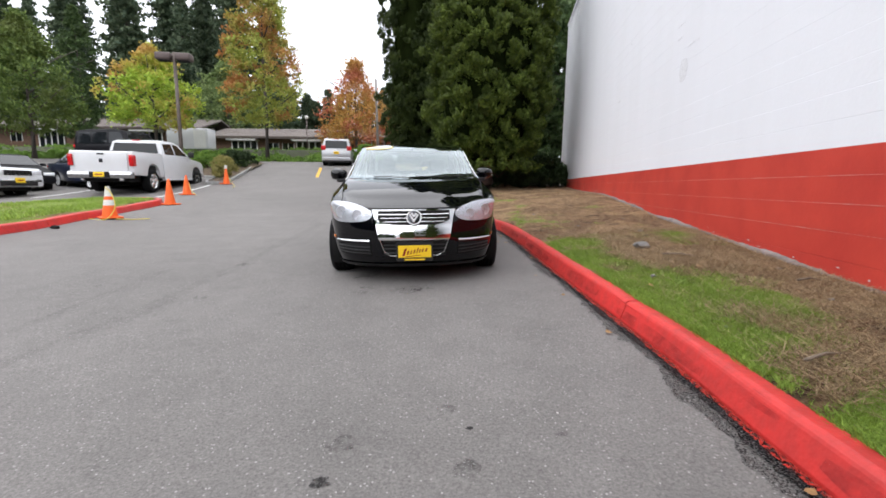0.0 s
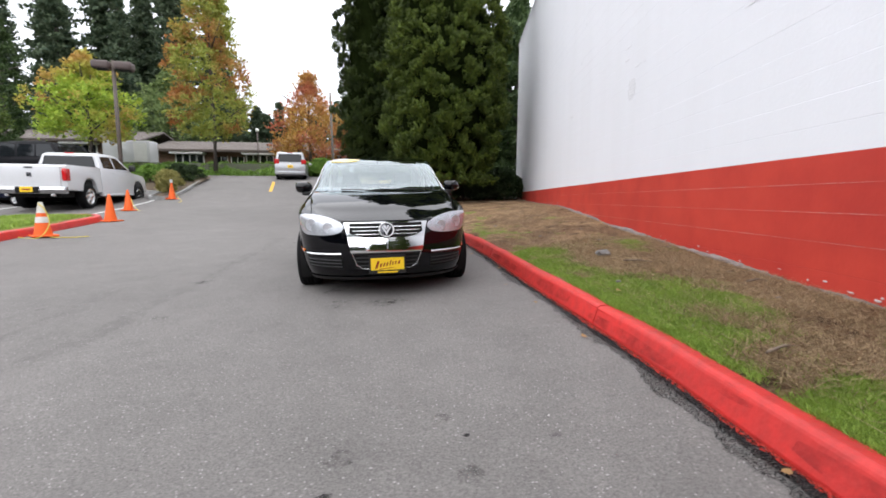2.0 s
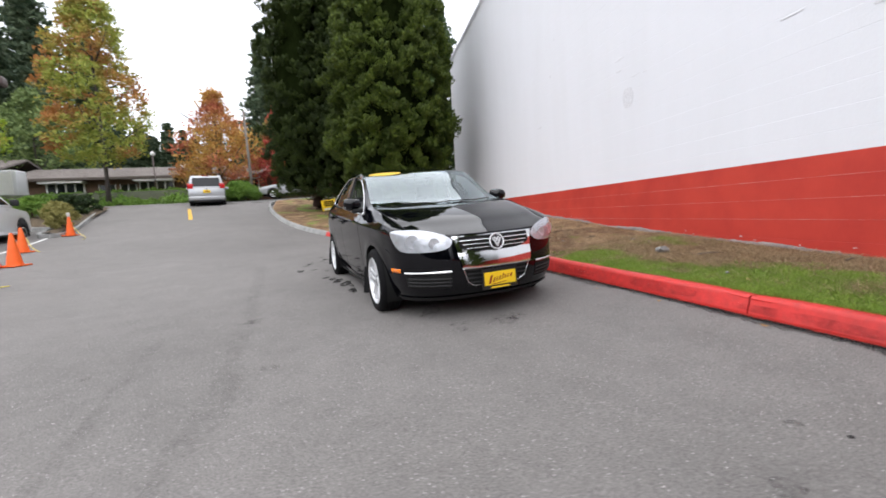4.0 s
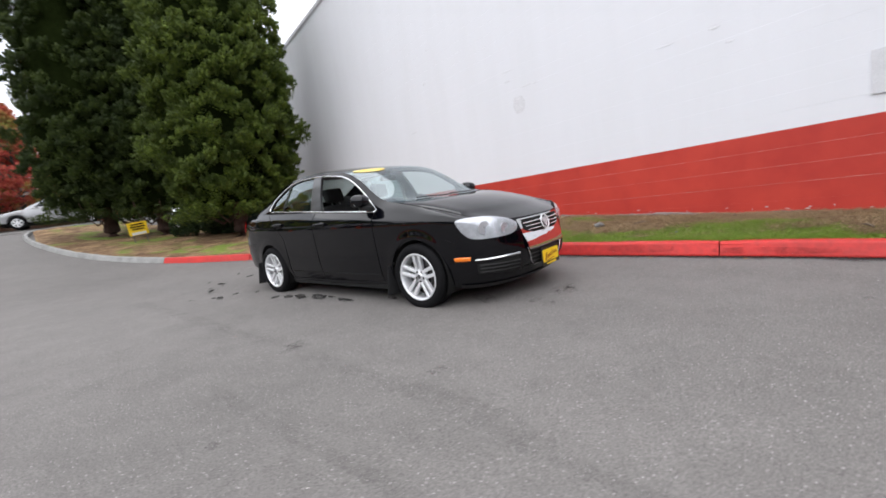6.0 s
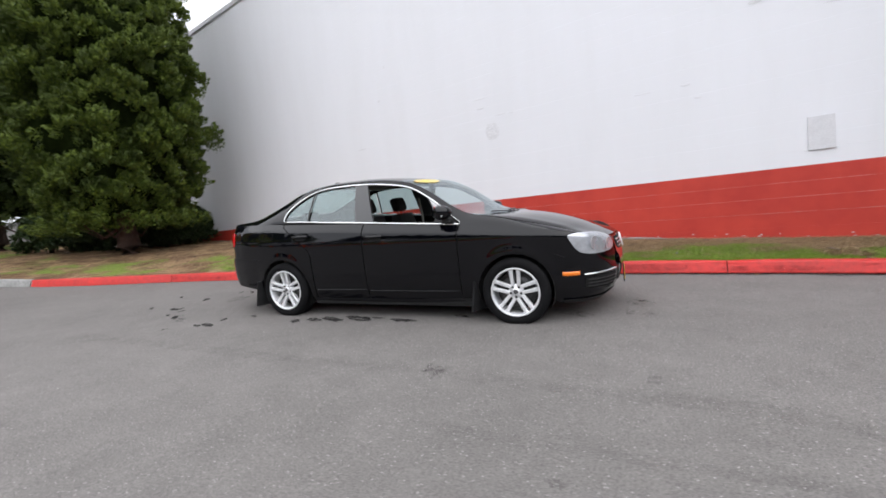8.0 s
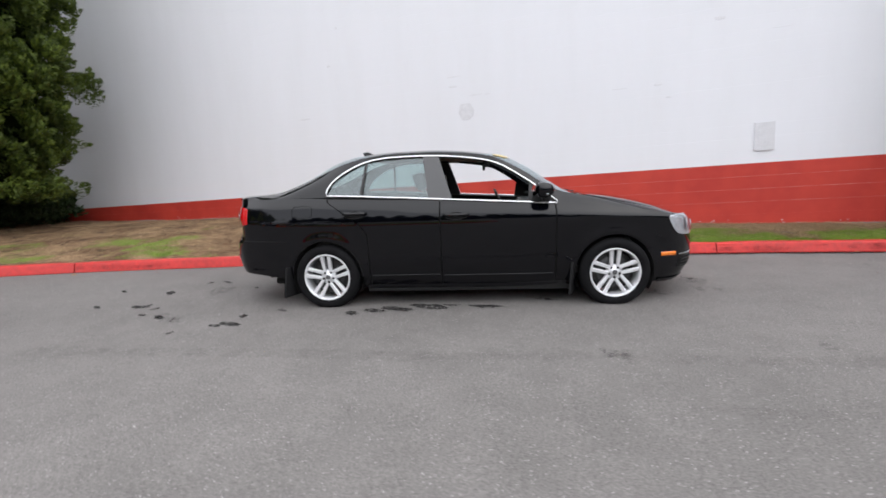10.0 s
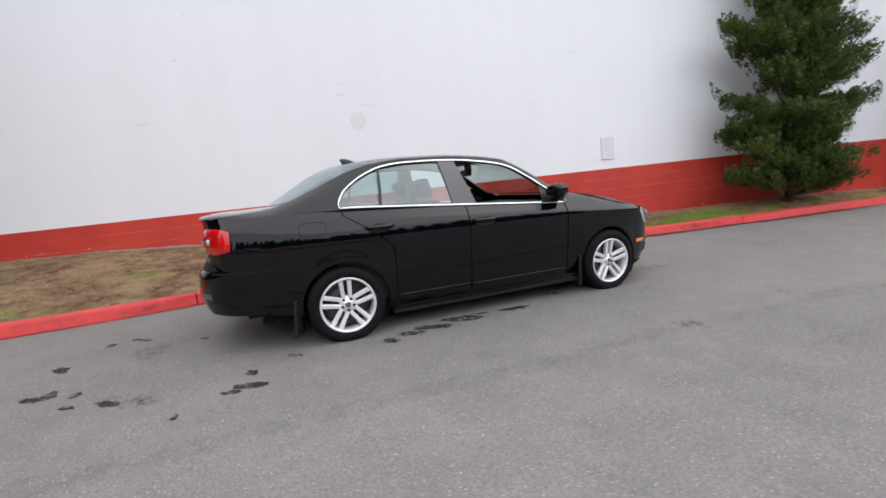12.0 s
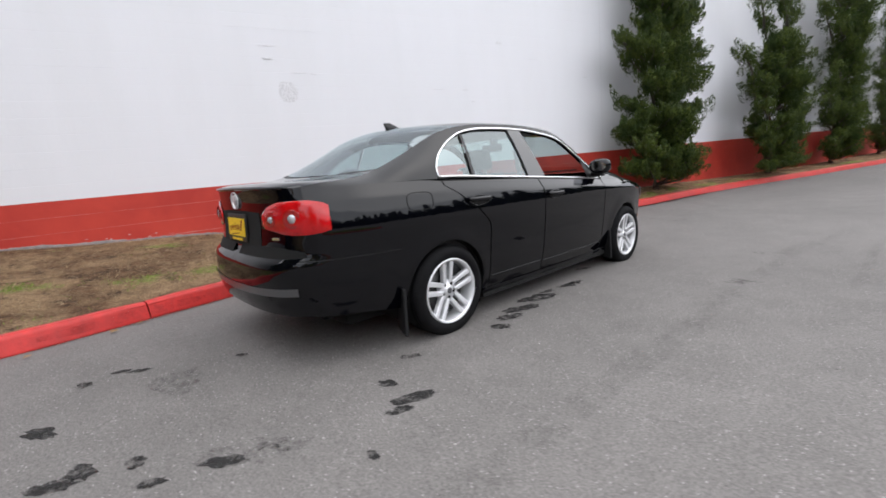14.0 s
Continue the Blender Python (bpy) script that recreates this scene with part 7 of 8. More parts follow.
def suv(name, m, label, paint, boxy=False, length=4.9, width=0.93, height=1.72, facing_lamps=True, tail=False):
    """A sport utility; nose at y 0, tail behind."""
    v = thing(name, m, label, "car")
    L, H2 = length, height
    W = lambda y, z: width - 0.06 * max(0, z - 0.9) - 0.05 * max(0, 0.5 - z) - (0.30 * max(0.0, 0.25 - y) if not boxy else 0.1 * max(0.0, 0.2 - y)) - 0.2 * max(0.0, y - L + 0.2)
    A, B, r = 0.19 * L, 0.785 * L, 0.36
    arch = lambda c: [(c + r + 0.04, 0.36), (c + r, 0.60), (c + 0.2, 0.78), (c, 0.81), (c - 0.2, 0.78), (c - r, 0.60), (c - r - 0.04, 0.34)]
    hood = 1.12 if boxy else 1.02
    part("body", loft("body", [(0.02, 0.40), (0.0, 0.62), (0.06, hood - 0.1), (0.16, hood - 0.03), (0.30 * L, hood + 0.03), (L - 0.05, hood + 0.04), (L, 0.72), (L - 0.04, 0.42)] + arch(B) + arch(A), W, paint, 0.045), v)
    G = lambda y, z: width - 0.02 - (0.10 if boxy else 0.26) * (z - hood)
    top = [(0.27 * L, hood), ((0.36 if boxy else 0.42) * L, H2 - 0.06), (0.47 * L, H2), (L - 0.45, H2 - 0.01), (L - 0.2, H2 - 0.08), (L - 0.04, hood)]
    part("upper_body", loft("upper_body", top, G, paint, 0.05), v)
    lo, hi = hood + 0.06, H2 - 0.14
    side_panes(v, [[(0.315 * L, lo), ((0.385 if boxy else 0.42) * L, hi), (0.53 * L, hi), (0.53 * L, lo)], [(0.55 * L, lo), (0.55 * L, hi), (0.74 * L, hi), (0.74 * L, lo)], [(0.76 * L, lo), (0.76 * L, hi), (L - 0.42, hi), (L - 0.26, lo)]], G)
    y1, y2 = 0.27 * L + 0.03, (0.36 if boxy else 0.42) * L - 0.02
    flat_pane(v, "windscreen", [(-0.76 * width / 0.93, y1, hood + 0.05), (-0.66, y2, H2 - 0.11), (0.66, y2, H2 - 0.11), (0.76 * width / 0.93, y1, hood + 0.05)][::-1], DARK_GLASS).location = (0, -0.02, 0.012)
    flat_pane(v, "rear_window", [(-0.68, L - 0.075, hood + 0.10), (-0.62, L - 0.195, H2 - 0.14), (0.62, L - 0.195, H2 - 0.14), (0.68, L - 0.075, hood + 0.10)], DARK_GLASS, "dark rear window").location = (0, 0.025, 0.0)
    for s in (-1, 1):
        for c in (A, B):
            road_wheel(v, s * (width - 0.02), c, r, 0.24, 5)
            part("arch_void", join_bm(box(s * (width - 0.35) - 0.3, s * (width - 0.35) + 0.3, c - 0.34, c + 0.34, 0.3, 0.78), "arch_void", DEEP), v)
        lug(v, "headlamp", s * (width - 0.30) - 0.20, s * (width - 0.30) + 0.20, 0.02, 0.16, hood - 0.24, hood - 0.09, LAMP_WHITE, 0.03, "clear headlamp")
        if tail:
            lug(v, "tail_lamp", s * (width - 0.15) - 0.13, s * (width - 0.15) + 0.13, L - 0.18, L - 0.02, hood - 0.02, hood + 0.26, TAIL_RED, 0.03, "lit red tail lamp")
        else:
            lug(v, "tail_lamp", s * (width - 0.17) - 0.15, s * (width - 0.17) + 0.15, L - 0.12, L + 0.004, hood - 0.16, hood + 0.02, TAIL_RED, 0.03, "red tail lamp")
        lug(v, "door_mirror", s * (width + 0.10) - 0.1, s * (width + 0.10) + 0.1, 0.33 * L, 0.33 * L + 0.12, hood + 0.04, hood + 0.20, paint, 0.04)
        lug(v, "sill", s * (width - 0.06) - 0.05, s * (width - 0.06) + 0.05, A + 0.4, B - 0.4, 0.32, 0.42, BLACK_TRIM, 0.02)
    lug(v, "lower_grille", -0.62, 0.62, -0.02, 0.06, 0.42, 0.58, BLACK_TRIM, 0.02)
    for i in range(7):
        x = (i - 3) * 0.135
        lug(v, "grille_slot", x - 0.045, x + 0.045, -0.008, 0.10, hood - 0.27, hood - 0.11, DEEP, 0.012)
    lug(v, "rear_bumper", -width + 0.06, width - 0.06, L - 0.1, L + 0.05, 0.40, 0.60, paint, 0.04)
    lug(v, "bumper_underside", -0.7, 0.7, L - 0.12, L + 0.03, 0.30, 0.42, BLACK_TRIM, 0.03)
    lug(v, "chassis", -0.7, 0.7, 0.3, L - 0.3, 0.26, 0.45, DEEP, 0.02)
    if tail:
        yellow_plate(v, L + 0.02, 0.86, 1)
        lug(v, "high_brake_lamp", -0.16, 0.16, L - 0.24, L - 0.2, H2 - 0.06, H2 - 0.03, TAIL_RED, 0.005)
        lug(v, "tail_badge", -0.05, 0.05, L - 0.03, L + 0.004, 0.99, 1.03, CHROME, 0.008)
    if facing_lamps:
        yellow_plate(v, -0.03, 0.60, -1)
        for s in (-1, 1):
            lug(v, "fog_lamp", s * 0.68 - 0.1, s * 0.68 + 0.1, -0.01, 0.06, 0.55, 0.63, DEEP, 0.02)
        lug(v, "bright_skid", -0.66, 0.66, -0.028, 0.05, 0.585, 0.61, CHROME, 0.01)
    for s in (-1, 1):
        lug(v, "roof_rail", s * 0.60 - 0.02, s * 0.60 + 0.02, 0.46 * L, L - 0.6, H2 - 0.005, H2 + 0.045, BLACK_TRIM if boxy else paint, 0.012)
    return v


def saloon(name, m, label, paint):
    """A plain distant saloon; nose at y 0."""
    v = thing(name, m, label, "car")
    W = lambda y, z: 0.89 - 0.08 * max(0, z - 0.75) - 0.35 * max(0.0, 0.3 - y) - 0.25 * max(0.0, y - 4.3)
    arch = lambda c: [(c + 0.36, 0.30), (c + 0.32, 0.50), (c + 0.18, 0.64), (c, 0.67), (c - 0.18, 0.64), (c - 0.32, 0.50), (c - 0.36, 0.30)]
    part("body", loft("body", [(0.03, 0.34), (0.0, 0.55), (0.12, 0.72), (1.2, 0.93), (3.9, 1.0), (4.5, 1.0), (4.6, 0.7), (4.5, 0.36)] + arch(3.6) + arch(0.92), W, paint, 0.05), v)
    G = lambda y, z: 0.83 - 0.42 * (z - 0.95)
    part("upper_body", loft("upper_body", [(1.2, 0.93), (2.0, 1.36), (2.5, 1.43), (3.0, 1.41), (3.9, 1.0)], G, paint, 0.05), v)
    side_panes(v, [[(1.55, 1.0), (2.05, 1.30), (2.5, 1.36), (2.5, 1.0)], [(2.56, 1.0), (2.56, 1.36), (3.0, 1.33), (3.5, 1.03)]], G)
    flat_pane(v, "windscreen", [(-0.72, 1.32, 0.99), (-0.6, 1.98, 1.345), (0.6, 1.98, 1.345), (0.72, 1.32, 0.99)][::-1], DARK_GLASS).location = (0, -0.012, 0.018)
    flat_pane(v, "rear_window", [(-0.7, 3.72, 1.08), (-0.6, 3.1, 1.37), (0.6, 3.1, 1.37), (0.7, 3.72, 1.08)], DARK_GLASS).location = (0, 0.012, 0.014)
    for s in (-1, 1):
        for c in (0.92, 3.6):
            road_wheel(v, s * 0.86, c, 0.31, 0.2, 6)
        lug(v, "headlamp", s * 0.62 - 0.16, s * 0.62 + 0.16, 0.04, 0.2, 0.60, 0.72, LAMP_WHITE, 0.03)
        lug(v, "tail_lamp", s * 0.66 - 0.16, s * 0.66 + 0.16, 4.46, 4.59, 0.80, 0.94, TAIL_RED, 0.03)
        lug(v, "door_mirror", s * 0.95 - 0.09, s * 0.95 + 0.09, 1.62, 1.72, 0.98, 1.1, paint, 0.03)
    lug(v, "chassis", -0.7, 0.7, 0.3, 4.3, 0.2, 0.4, DEEP, 0.02)
    return v


pickup()
suv("people_carrier", pose(-6.77, 26.1, 2.0, 2.0, 0, 9.8) @ Matrix.Rotation(math.pi, 4, "Z") @ Matrix.Translation((0, -4.9, 0)), "silver people carrier seen from behind with lit brake lamps", SILVER_PAINT, tail=True, facing_lamps=False, width=0.90)
gz = lambda x, y: ground_z(x, y)
suv("white_suv", pose(-13.6, 13.5, gz(-12, 13) - 0.04, 0, 0, 92), "white sport utility car parked with its dark grille forward", WHITE_PAINT, boxy=False, height=1.76)
saloon("navy_saloon", pose(-12.5, 16.6, gz(-12.5, 16), 1, 0, 62), "dark navy saloon parked beyond the pickup", NAVY_PAINT)
suv("black_offroader", pose(-15.2, 23.2, 1.80, 0, 0, 80), "square black off-road car behind the pickup", DARK_PAINT, boxy=True, height=1.9, facing_lamps=False)
saloon("dark_saloon", pose(-15.0, 15.2, gz(-15, 15), 0, 0, 60), "dark grey saloon behind the white utility car", DARK_PAINT)
saloon("grey_saloon", pose(-4.6, 31.0, gz(-3, 31) - 0.02, 0, 0, -95), "silver saloon on the cross street", SILVER_PAINT)
suv("dark_wagon", pose(-27.5, 24.6, gz(-27, 25), 0, 0, 75), "dark wagon parked on the upper level", DARK_PAINT, boxy=True, facing_lamps=False)

# ---- bungalow, lamp posts, cones, sign ----
BRICK = mat("bungalow_brick", (0.15, 0.088, 0.06), rough=0.9, vary=0.4, scale=4, bump=0.4, bscale=12)
SHINGLE = mat("brown_shingle", (0.20, 0.175, 0.16), rough=0.95, vary=0.4, scale=3, bump=0.6, bscale=10, bdist=0.03)
WOOD = mat("weathered_pole_wood", (0.20, 0.17, 0.145), rough=0.9, vary=0.4, scale=5, bump=0.5, bscale=20)
PALE = mat("pale_trim", (0.70, 0.70, 0.68), rough=0.6, vary=0.1)


def bungalow(x0, x1, z, ridge, bays, panes, flue, label):
    b = thing("bungalow", pose(-20, 43, z), label, "house")
    part("wall", join_bm(box(x0, x1, 0, 7, -1.0, 1.85), "wall", BRICK), b)
    rf2 = [(x0 - 0.5, -1.0, 1.75), (x1 + 0.5, -1.0, 1.75), (x1 + 0.5, 3.5, ridge), (x0 - 0.5, 3.5, ridge), (x1 + 0.5, 8.0, 1.75), (x0 - 0.5, 8.0, 1.75)]
    top = rf2 + [(x, y, z1 - 0.16) for x, y, z1 in rf2]
    part("roof", mesh_from("roof", top, [(0, 1, 2, 3), (3, 2, 4, 5), (6, 7, 1, 0), (11, 10, 4, 5), (7, 8, 2, 1), (8, 10, 4, 2), (6, 0, 3, 9), (9, 3, 5, 11)], SHINGLE, smooth=False), b, "low brown shingle roof")
    for k in range(1, 9):
        q = k / 9
        part("shingle_course", join_bm(box(x0 - 0.5, x1 + 0.5, -1.0 + 4.5 * q - 0.01, -1.0 + 4.5 * q + 0.03, 1.75 + (ridge - 1.75) * q - 0.02, 1.75 + (ridge - 1.75) * q + 0.03), "shingle_course", SHINGLE), b)
    part("fascia", join_bm(box(x0 - 0.5, x1 + 0.5, -1.05, -1.0, 1.56, 1.78), "fascia", mat("brown_fascia", (0.09, 0.07, 0.06), rough=0.8, vary=0.3)), b)
    for x in bays:
        bay = part("bay_window", join_bm(box(x - 1.25, x + 1.25, -0.12, 0.0, -0.2, 1.35), "bay_window", DARK_GLASS), b, "dark bay window")
        part("canopy", join_bm(box(x - 1.45, x + 1.45, -0.95, 0.0, 1.38, 1.55, 0.02), "canopy", PALE), bay, "pale canopy")
        for k in range(5):
            xx = x - 1.25 + 2.5 * k / 4
            part("post", join_bm(box(xx - 0.05, xx + 0.05, -0.16, -0.1, -0.2, 1.38), "post", PALE), bay)
    for x in panes:
        w = part("window", join_bm(box(x - 0.55, x + 0.55, -0.04, 0.0, 0.4, 1.2), "window", DARK_GLASS), b)
        for dx in (-0.58, 0.0, 0.58):
            part("frame", join_bm(box(x + dx - 0.03, x + dx + 0.03, -0.07, -0.03, 0.37, 1.23), "frame", PALE), w)
    if flue is not None:
        part("flue", join_bm(box(flue, flue + 0.5, 2.9, 3.4, ridge - 0.4, ridge + 0.22, 0.03), "flue", PALE), b)
    return b


bungalow(-30.0, -4.7, 4.45, 3.14, (-26.5, -19.4, -9.6), (-23.0, -15.4, -12.6, -6.6), None, "long low brick bungalow with a brown shingle roof uphill")
bungalow(-3.3, 25.5, 3.70, 3.02, (-0.2, 6.2, 13.0, 20.0), (2.6, 4.1, 9.4, 16.5), 7.4, "long low brick bungalow with a brown shingle roof behind the hedge")
trailer = thing("storage_trailer", pose(-19.8, 33.0, 3.3), "white box trailer behind the hedge", "trailer")
part("box_body", join_bm(box(-1.7, 1.5, 0, 1.1, 0.2, 1.75, 0.06), "box_body", WHITE_PAINT, True), trailer)
part("door_frame", join_bm(box(0.4, 1.3, -0.02, 0.0, 0.3, 1.6), "door_frame", PALE), trailer)
part("axle_block", join_bm(box(-1, 1, 0.2, 0.9, -0.6, 0.2), "axle_block", DEEP), trailer)

post = thing("street_lamp", pose(-12.5, 20.2, ground_z(-10.5, 20.2) + 0.3, 0, 0, 8), "brown steel lamp post with two shoebox lamp heads", "street lamp")
part("pole", tube("pole", [(0, 0, -0.2), (0, 0, 5.4)], [0.085, 0.07], mat("brown_pole", (0.10, 0.078, 0.065), rough=0.6, vary=0.2), 10), post)
HEAD = mat("brown_lamp_head", (0.085, 0.06, 0.055), rough=0.5, vary=0.2)
for s in (-1, 1):
    head = part("lamp_head", join_bm(box(s * 0.42 - 0.33, s * 0.42 + 0.33, -0.25, 0.25, 5.02, 5.36, 0.09), "lamp_head", HEAD, True), post, "brown shoebox lamp head")
    part("lamp_glass", join_bm(box(s * 0.42 - 0.25, s * 0.42 + 0.25, -0.18, 0.18, 5.005, 5.02), "lamp_glass", DEEP), head)
    part("arm", join_bm(box(min(0, s * 0.2), max(0, s * 0.2), -0.04, 0.04, 5.16, 5.26), "arm", HEAD), post)

pole = thing("utility_pole", pose(-5.05, 31.0, 2.45, 0, 0, 0), "weathered leaning wooden pole beside the street", "pole")
part("shaft", tube("shaft", [(0, 0, -0.2), (-0.05, 0, 2.8), (-0.12, 0, 5.8)], [0.10, 0.085, 0.07], WOOD, 12), pole)
lamp2 = thing("garden_lamp", pose(-13.2, 40.5, 3.6), "slim lamp post with a white globe behind the hedge", "street lamp")
part("pole", tube("pole", [(0, 0, -0.3), (0, 0, 3.3)], 0.05, HEAD, 6), lamp2)
part("globe", lathe("globe", [(0.001, 3.65), (0.12, 3.58), (0.17, 3.45), (0.12, 3.32), (0.05, 3.28)], PALE, 12, axis="z"), lamp2)

CONE_ORANGE = mat("cone_orange", (0.80, 0.12, 0.012), rough=0.55, vary=0.15, scale=8)
CONE_SLEEVE = mat("reflective_sleeve", (0.66, 0.66, 0.62), rough=0.4, vary=0.2, scale=20)
ROPE = mat("yellow_rope", (0.72, 0.58, 0.12), rough=0.8, vary=0.2, scale=40)


def cone(x, y, label, sleeves, tall=0.72, lean=0.0, cap=False):
    c = thing("traffic_cone", pose(x, y, ground_z(x, y) + 0.004, lean, 0, random.uniform(0, 90)), label, "traffic cone", "traffic cones")
    part("base", join_bm(box(-0.19, 0.19, -0.19, 0.19, 0.0, 0.035, 0.012), "base", CONE_ORANGE, True), c)
    rad = lambda z: 0.145 - 0.115 * z / tall
    part("body", lathe("body", [(rad(0.03), 0.03), (rad(tall * 0.5), tall * 0.5), (rad(tall - 0.02), tall - 0.02), (rad(tall) * 0.8, tall), (0.001, tall)], CONE_ORANGE, 24, axis="z"), c)
    for z0, z1 in sleeves:
        part("sleeve", lathe("sleeve", [(rad(z0) + 0.003, z0), (rad(z1) + 0.003, z1)], CONE_SLEEVE, 24, axis="z"), c, "pale reflective sleeve")
    if cap:
        part("paper_notice", join_bm(box(-0.1, 0.1, -0.004, 0.004, tall - 0.02, tall + 0.14), "paper_notice", PALE), c, "white notice")
    return c


cone(-6.85, 8.55, "weathered orange traffic cone with pale sleeves and yellow rope", [(0.26, 0.37), (0.44, 0.64)], 0.64)
cone(-7.7, 11.75, "bright orange traffic cone at the kerb end", [], 0.70)
cone(-9.2, 15.0, "bright orange traffic cone beside the pickup", [], 0.68)
cone(-9.8, 18.9, "orange traffic cone with a white notice by the island", [], 0.68, cap=True)
for i, pts in enumerate(([(-6.85, 8.5, 0.62), (-6.72, 8.45, 0.55), (-6.62, 8.4, 0.25), (-6.72, 8.3, 0.03), (-7.1, 8.2, 0.02), (-7.3, 8.0, 0.02)], [(-6.62, 8.4, 0.03), (-6.45, 8.6, 0.02), (-6.3, 8.9, 0.02)], [(-9.1, 15.0, 0.4), (-8.9, 14.8, 0.15), (-8.7, 14.7, 0.02)], [(-9.7, 18.9, 0.3), (-9.4, 18.6, 0.1), (-9.1, 18.2, 0.02), (-8.9, 17.6, 0.02)])):
    p2 = spline([(x, y, ground_z(x, y) + z) for x, y, z in pts])
    tagged(new("rope", tube("rope", [tuple(p2(k / 20)) for k in range(21)], 0.009, ROPE, 6)), "loose yellow rope trailing from a traffic cone", "rope")

sign = thing("yard_sign", pose(-0.83, 19.25, verge_z(-0.83, 19.25), 0, -6, 14), "small yellow yard sign with dark bars between the conifers", "sign")
part("board", join_bm(box(-0.30, 0.30, -0.010, 0.010, 0.26, 0.70, 0.006), "board", PLATE_YELLOW), sign)
for z0, z1, w in ((0.60, 0.645, 0.20), (0.52, 0.565, 0.23), (0.44, 0.485, 0.18)):
    part("print", join_bm(box(-w, w, -0.016, -0.011, z0, z1), "print", DEEP), sign)
part("white_footer", join_bm(box(-0.22, 0.22, -0.017, -0.011, 0.28, 0.36), "white_footer", PALE), sign)
for s in (-1, 1):
    part("stake", join_bm(box(s * 0.20 - 0.012, s * 0.20 + 0.012, -0.008, 0.008, -0.1, 0.30), "stake", STEEL), sign)

# paint lines on the road
def line(name, a, b, w, material, label):
    d = (Vector(b) - Vector(a)).normalized()
    n = Vector((-d.y, d.x))
    rows = []
    for k in range(13):
        q = Vector(a) + (Vector(b) - Vector(a)) * k / 12
        rows.append([(q.x + n.x * s * w / 2, q.y + n.y * s * w / 2, ground_z(q.x, q.y) + 0.006) for s in (1, -1)])
    return tagged(new(name, grid_mesh(name, rows, material)), label, "road marking", kind="structure")


line("yellow_line", (-6.65, 21.7), (-7.5, 25.3), 0.16, YELLOW_LINE, "worn yellow centre line on the drive")
line("stop_line", (-4.9, 27.6), (-3.7, 27.9), 0.3, WHITE_LINE, "faded white stop line at the junction")
for a, b in (((-9.6, 14.0), (-10.4, 19.0)), ((-13.0, 13.2), (-13.9, 18.0))):
    line("bay_line", a, b, 0.1, WHITE_LINE, "white parking bay line")


# stains and scraps on the road
def blot(x, y, w, l, turn, material, seed, name="oil_stain", label="dark irregular oil stain on the asphalt", lift=0.0025):
    n, vs, w, l = 26, [], w * 0.85, l * 0.85
    c, s = math.cos(radians(turn)), math.sin(radians(turn))
    for ring in (1.0, 0.5):
        for i in range(n):
            g = 2 * math.pi * i / n
            r = ring * (1 + 0.42 * noise.noise(Vector((math.cos(g) * 2.2, math.sin(g) * 2.2, seed))) + 0.25 * noise.noise(Vector((math.cos(g) * 6, math.sin(g) * 6, seed + 9))))
            u, v = w / 2 * r * math.cos(g), l / 2 * r * math.sin(g)
            px, py = x + c * u - s * v, y + s * u + c * v
            vs.append((px, py, ground_z(px, py) + lift))
    vs.append((x, y, ground_z(x, y) + lift))
    fs = [(i, (i + 1) % n, n + (i + 1) % n, n + i) for i in range(n)] + [(n + i, n + (i + 1) % n, 2 * n) for i in range(n)]
    return tagged(new(name, mesh_from(name, vs, fs, material)), label, "stain")


oil = ((-1.37, 6.23, 0.44, 0.17, 76), (-1.32, 5.74, 0.34, 0.15, 78), (-1.45, 6.52, 0.36, 0.14, 80), (-1.28, 6.05, 0.26, 0.13, 70), (-1.51, 6.71, 0.24, 0.11, 80), (-1.60, 6.88, 0.18, 0.1, 60), (-1.09, 5.18, 0.24, 0.08, 80), (-1.32, 5.64, 0.22, 0.08, 80), (-1.55, 7.60, 0.15, 0.08, 60), (-1.74, 7.86, 0.12, 0.08, 40), (-1.95, 7.84, 0.28, 0.10, 75), (-2.0, 7.95, 0.16, 0.07, 75), (-1.5, 9.10, 0.16, 0.11, 30), (-1.03, 9.26, 0.2, 0.10, 40), (-1.58, 8.93, 0.11, 0.08, 20), (-1.77, 8.89, 0.12, 0.06, 70), (-0.57, 9.12, 0.12, 0.09, 20), (-0.79, 8.35, 0.10, 0.05, 50), (-0.57, 8.86, 0.15, 0.05, 70), (-0.5, 8.95, 0.14, 0.05, 70), (-1.53, 9.19, 0.2, 0.09, 60), (0.10, 1.58, 0.035, 0.03, 0), (-0.41, 1.27, 0.07, 0.06, 0), (-1.82, 8.66, 0.2, 0.08, 60), (-1.58, 9.61, 0.2, 0.06, 60), (-1.0, 9.9, 0.14, 0.06, 60), (-2.2, 8.2, 0.08, 0.05, 0))
for i, (x, y, w, l, a) in enumerate(oil):
    blot(x, y, w, l, a, STAIN, 3.7 * i)
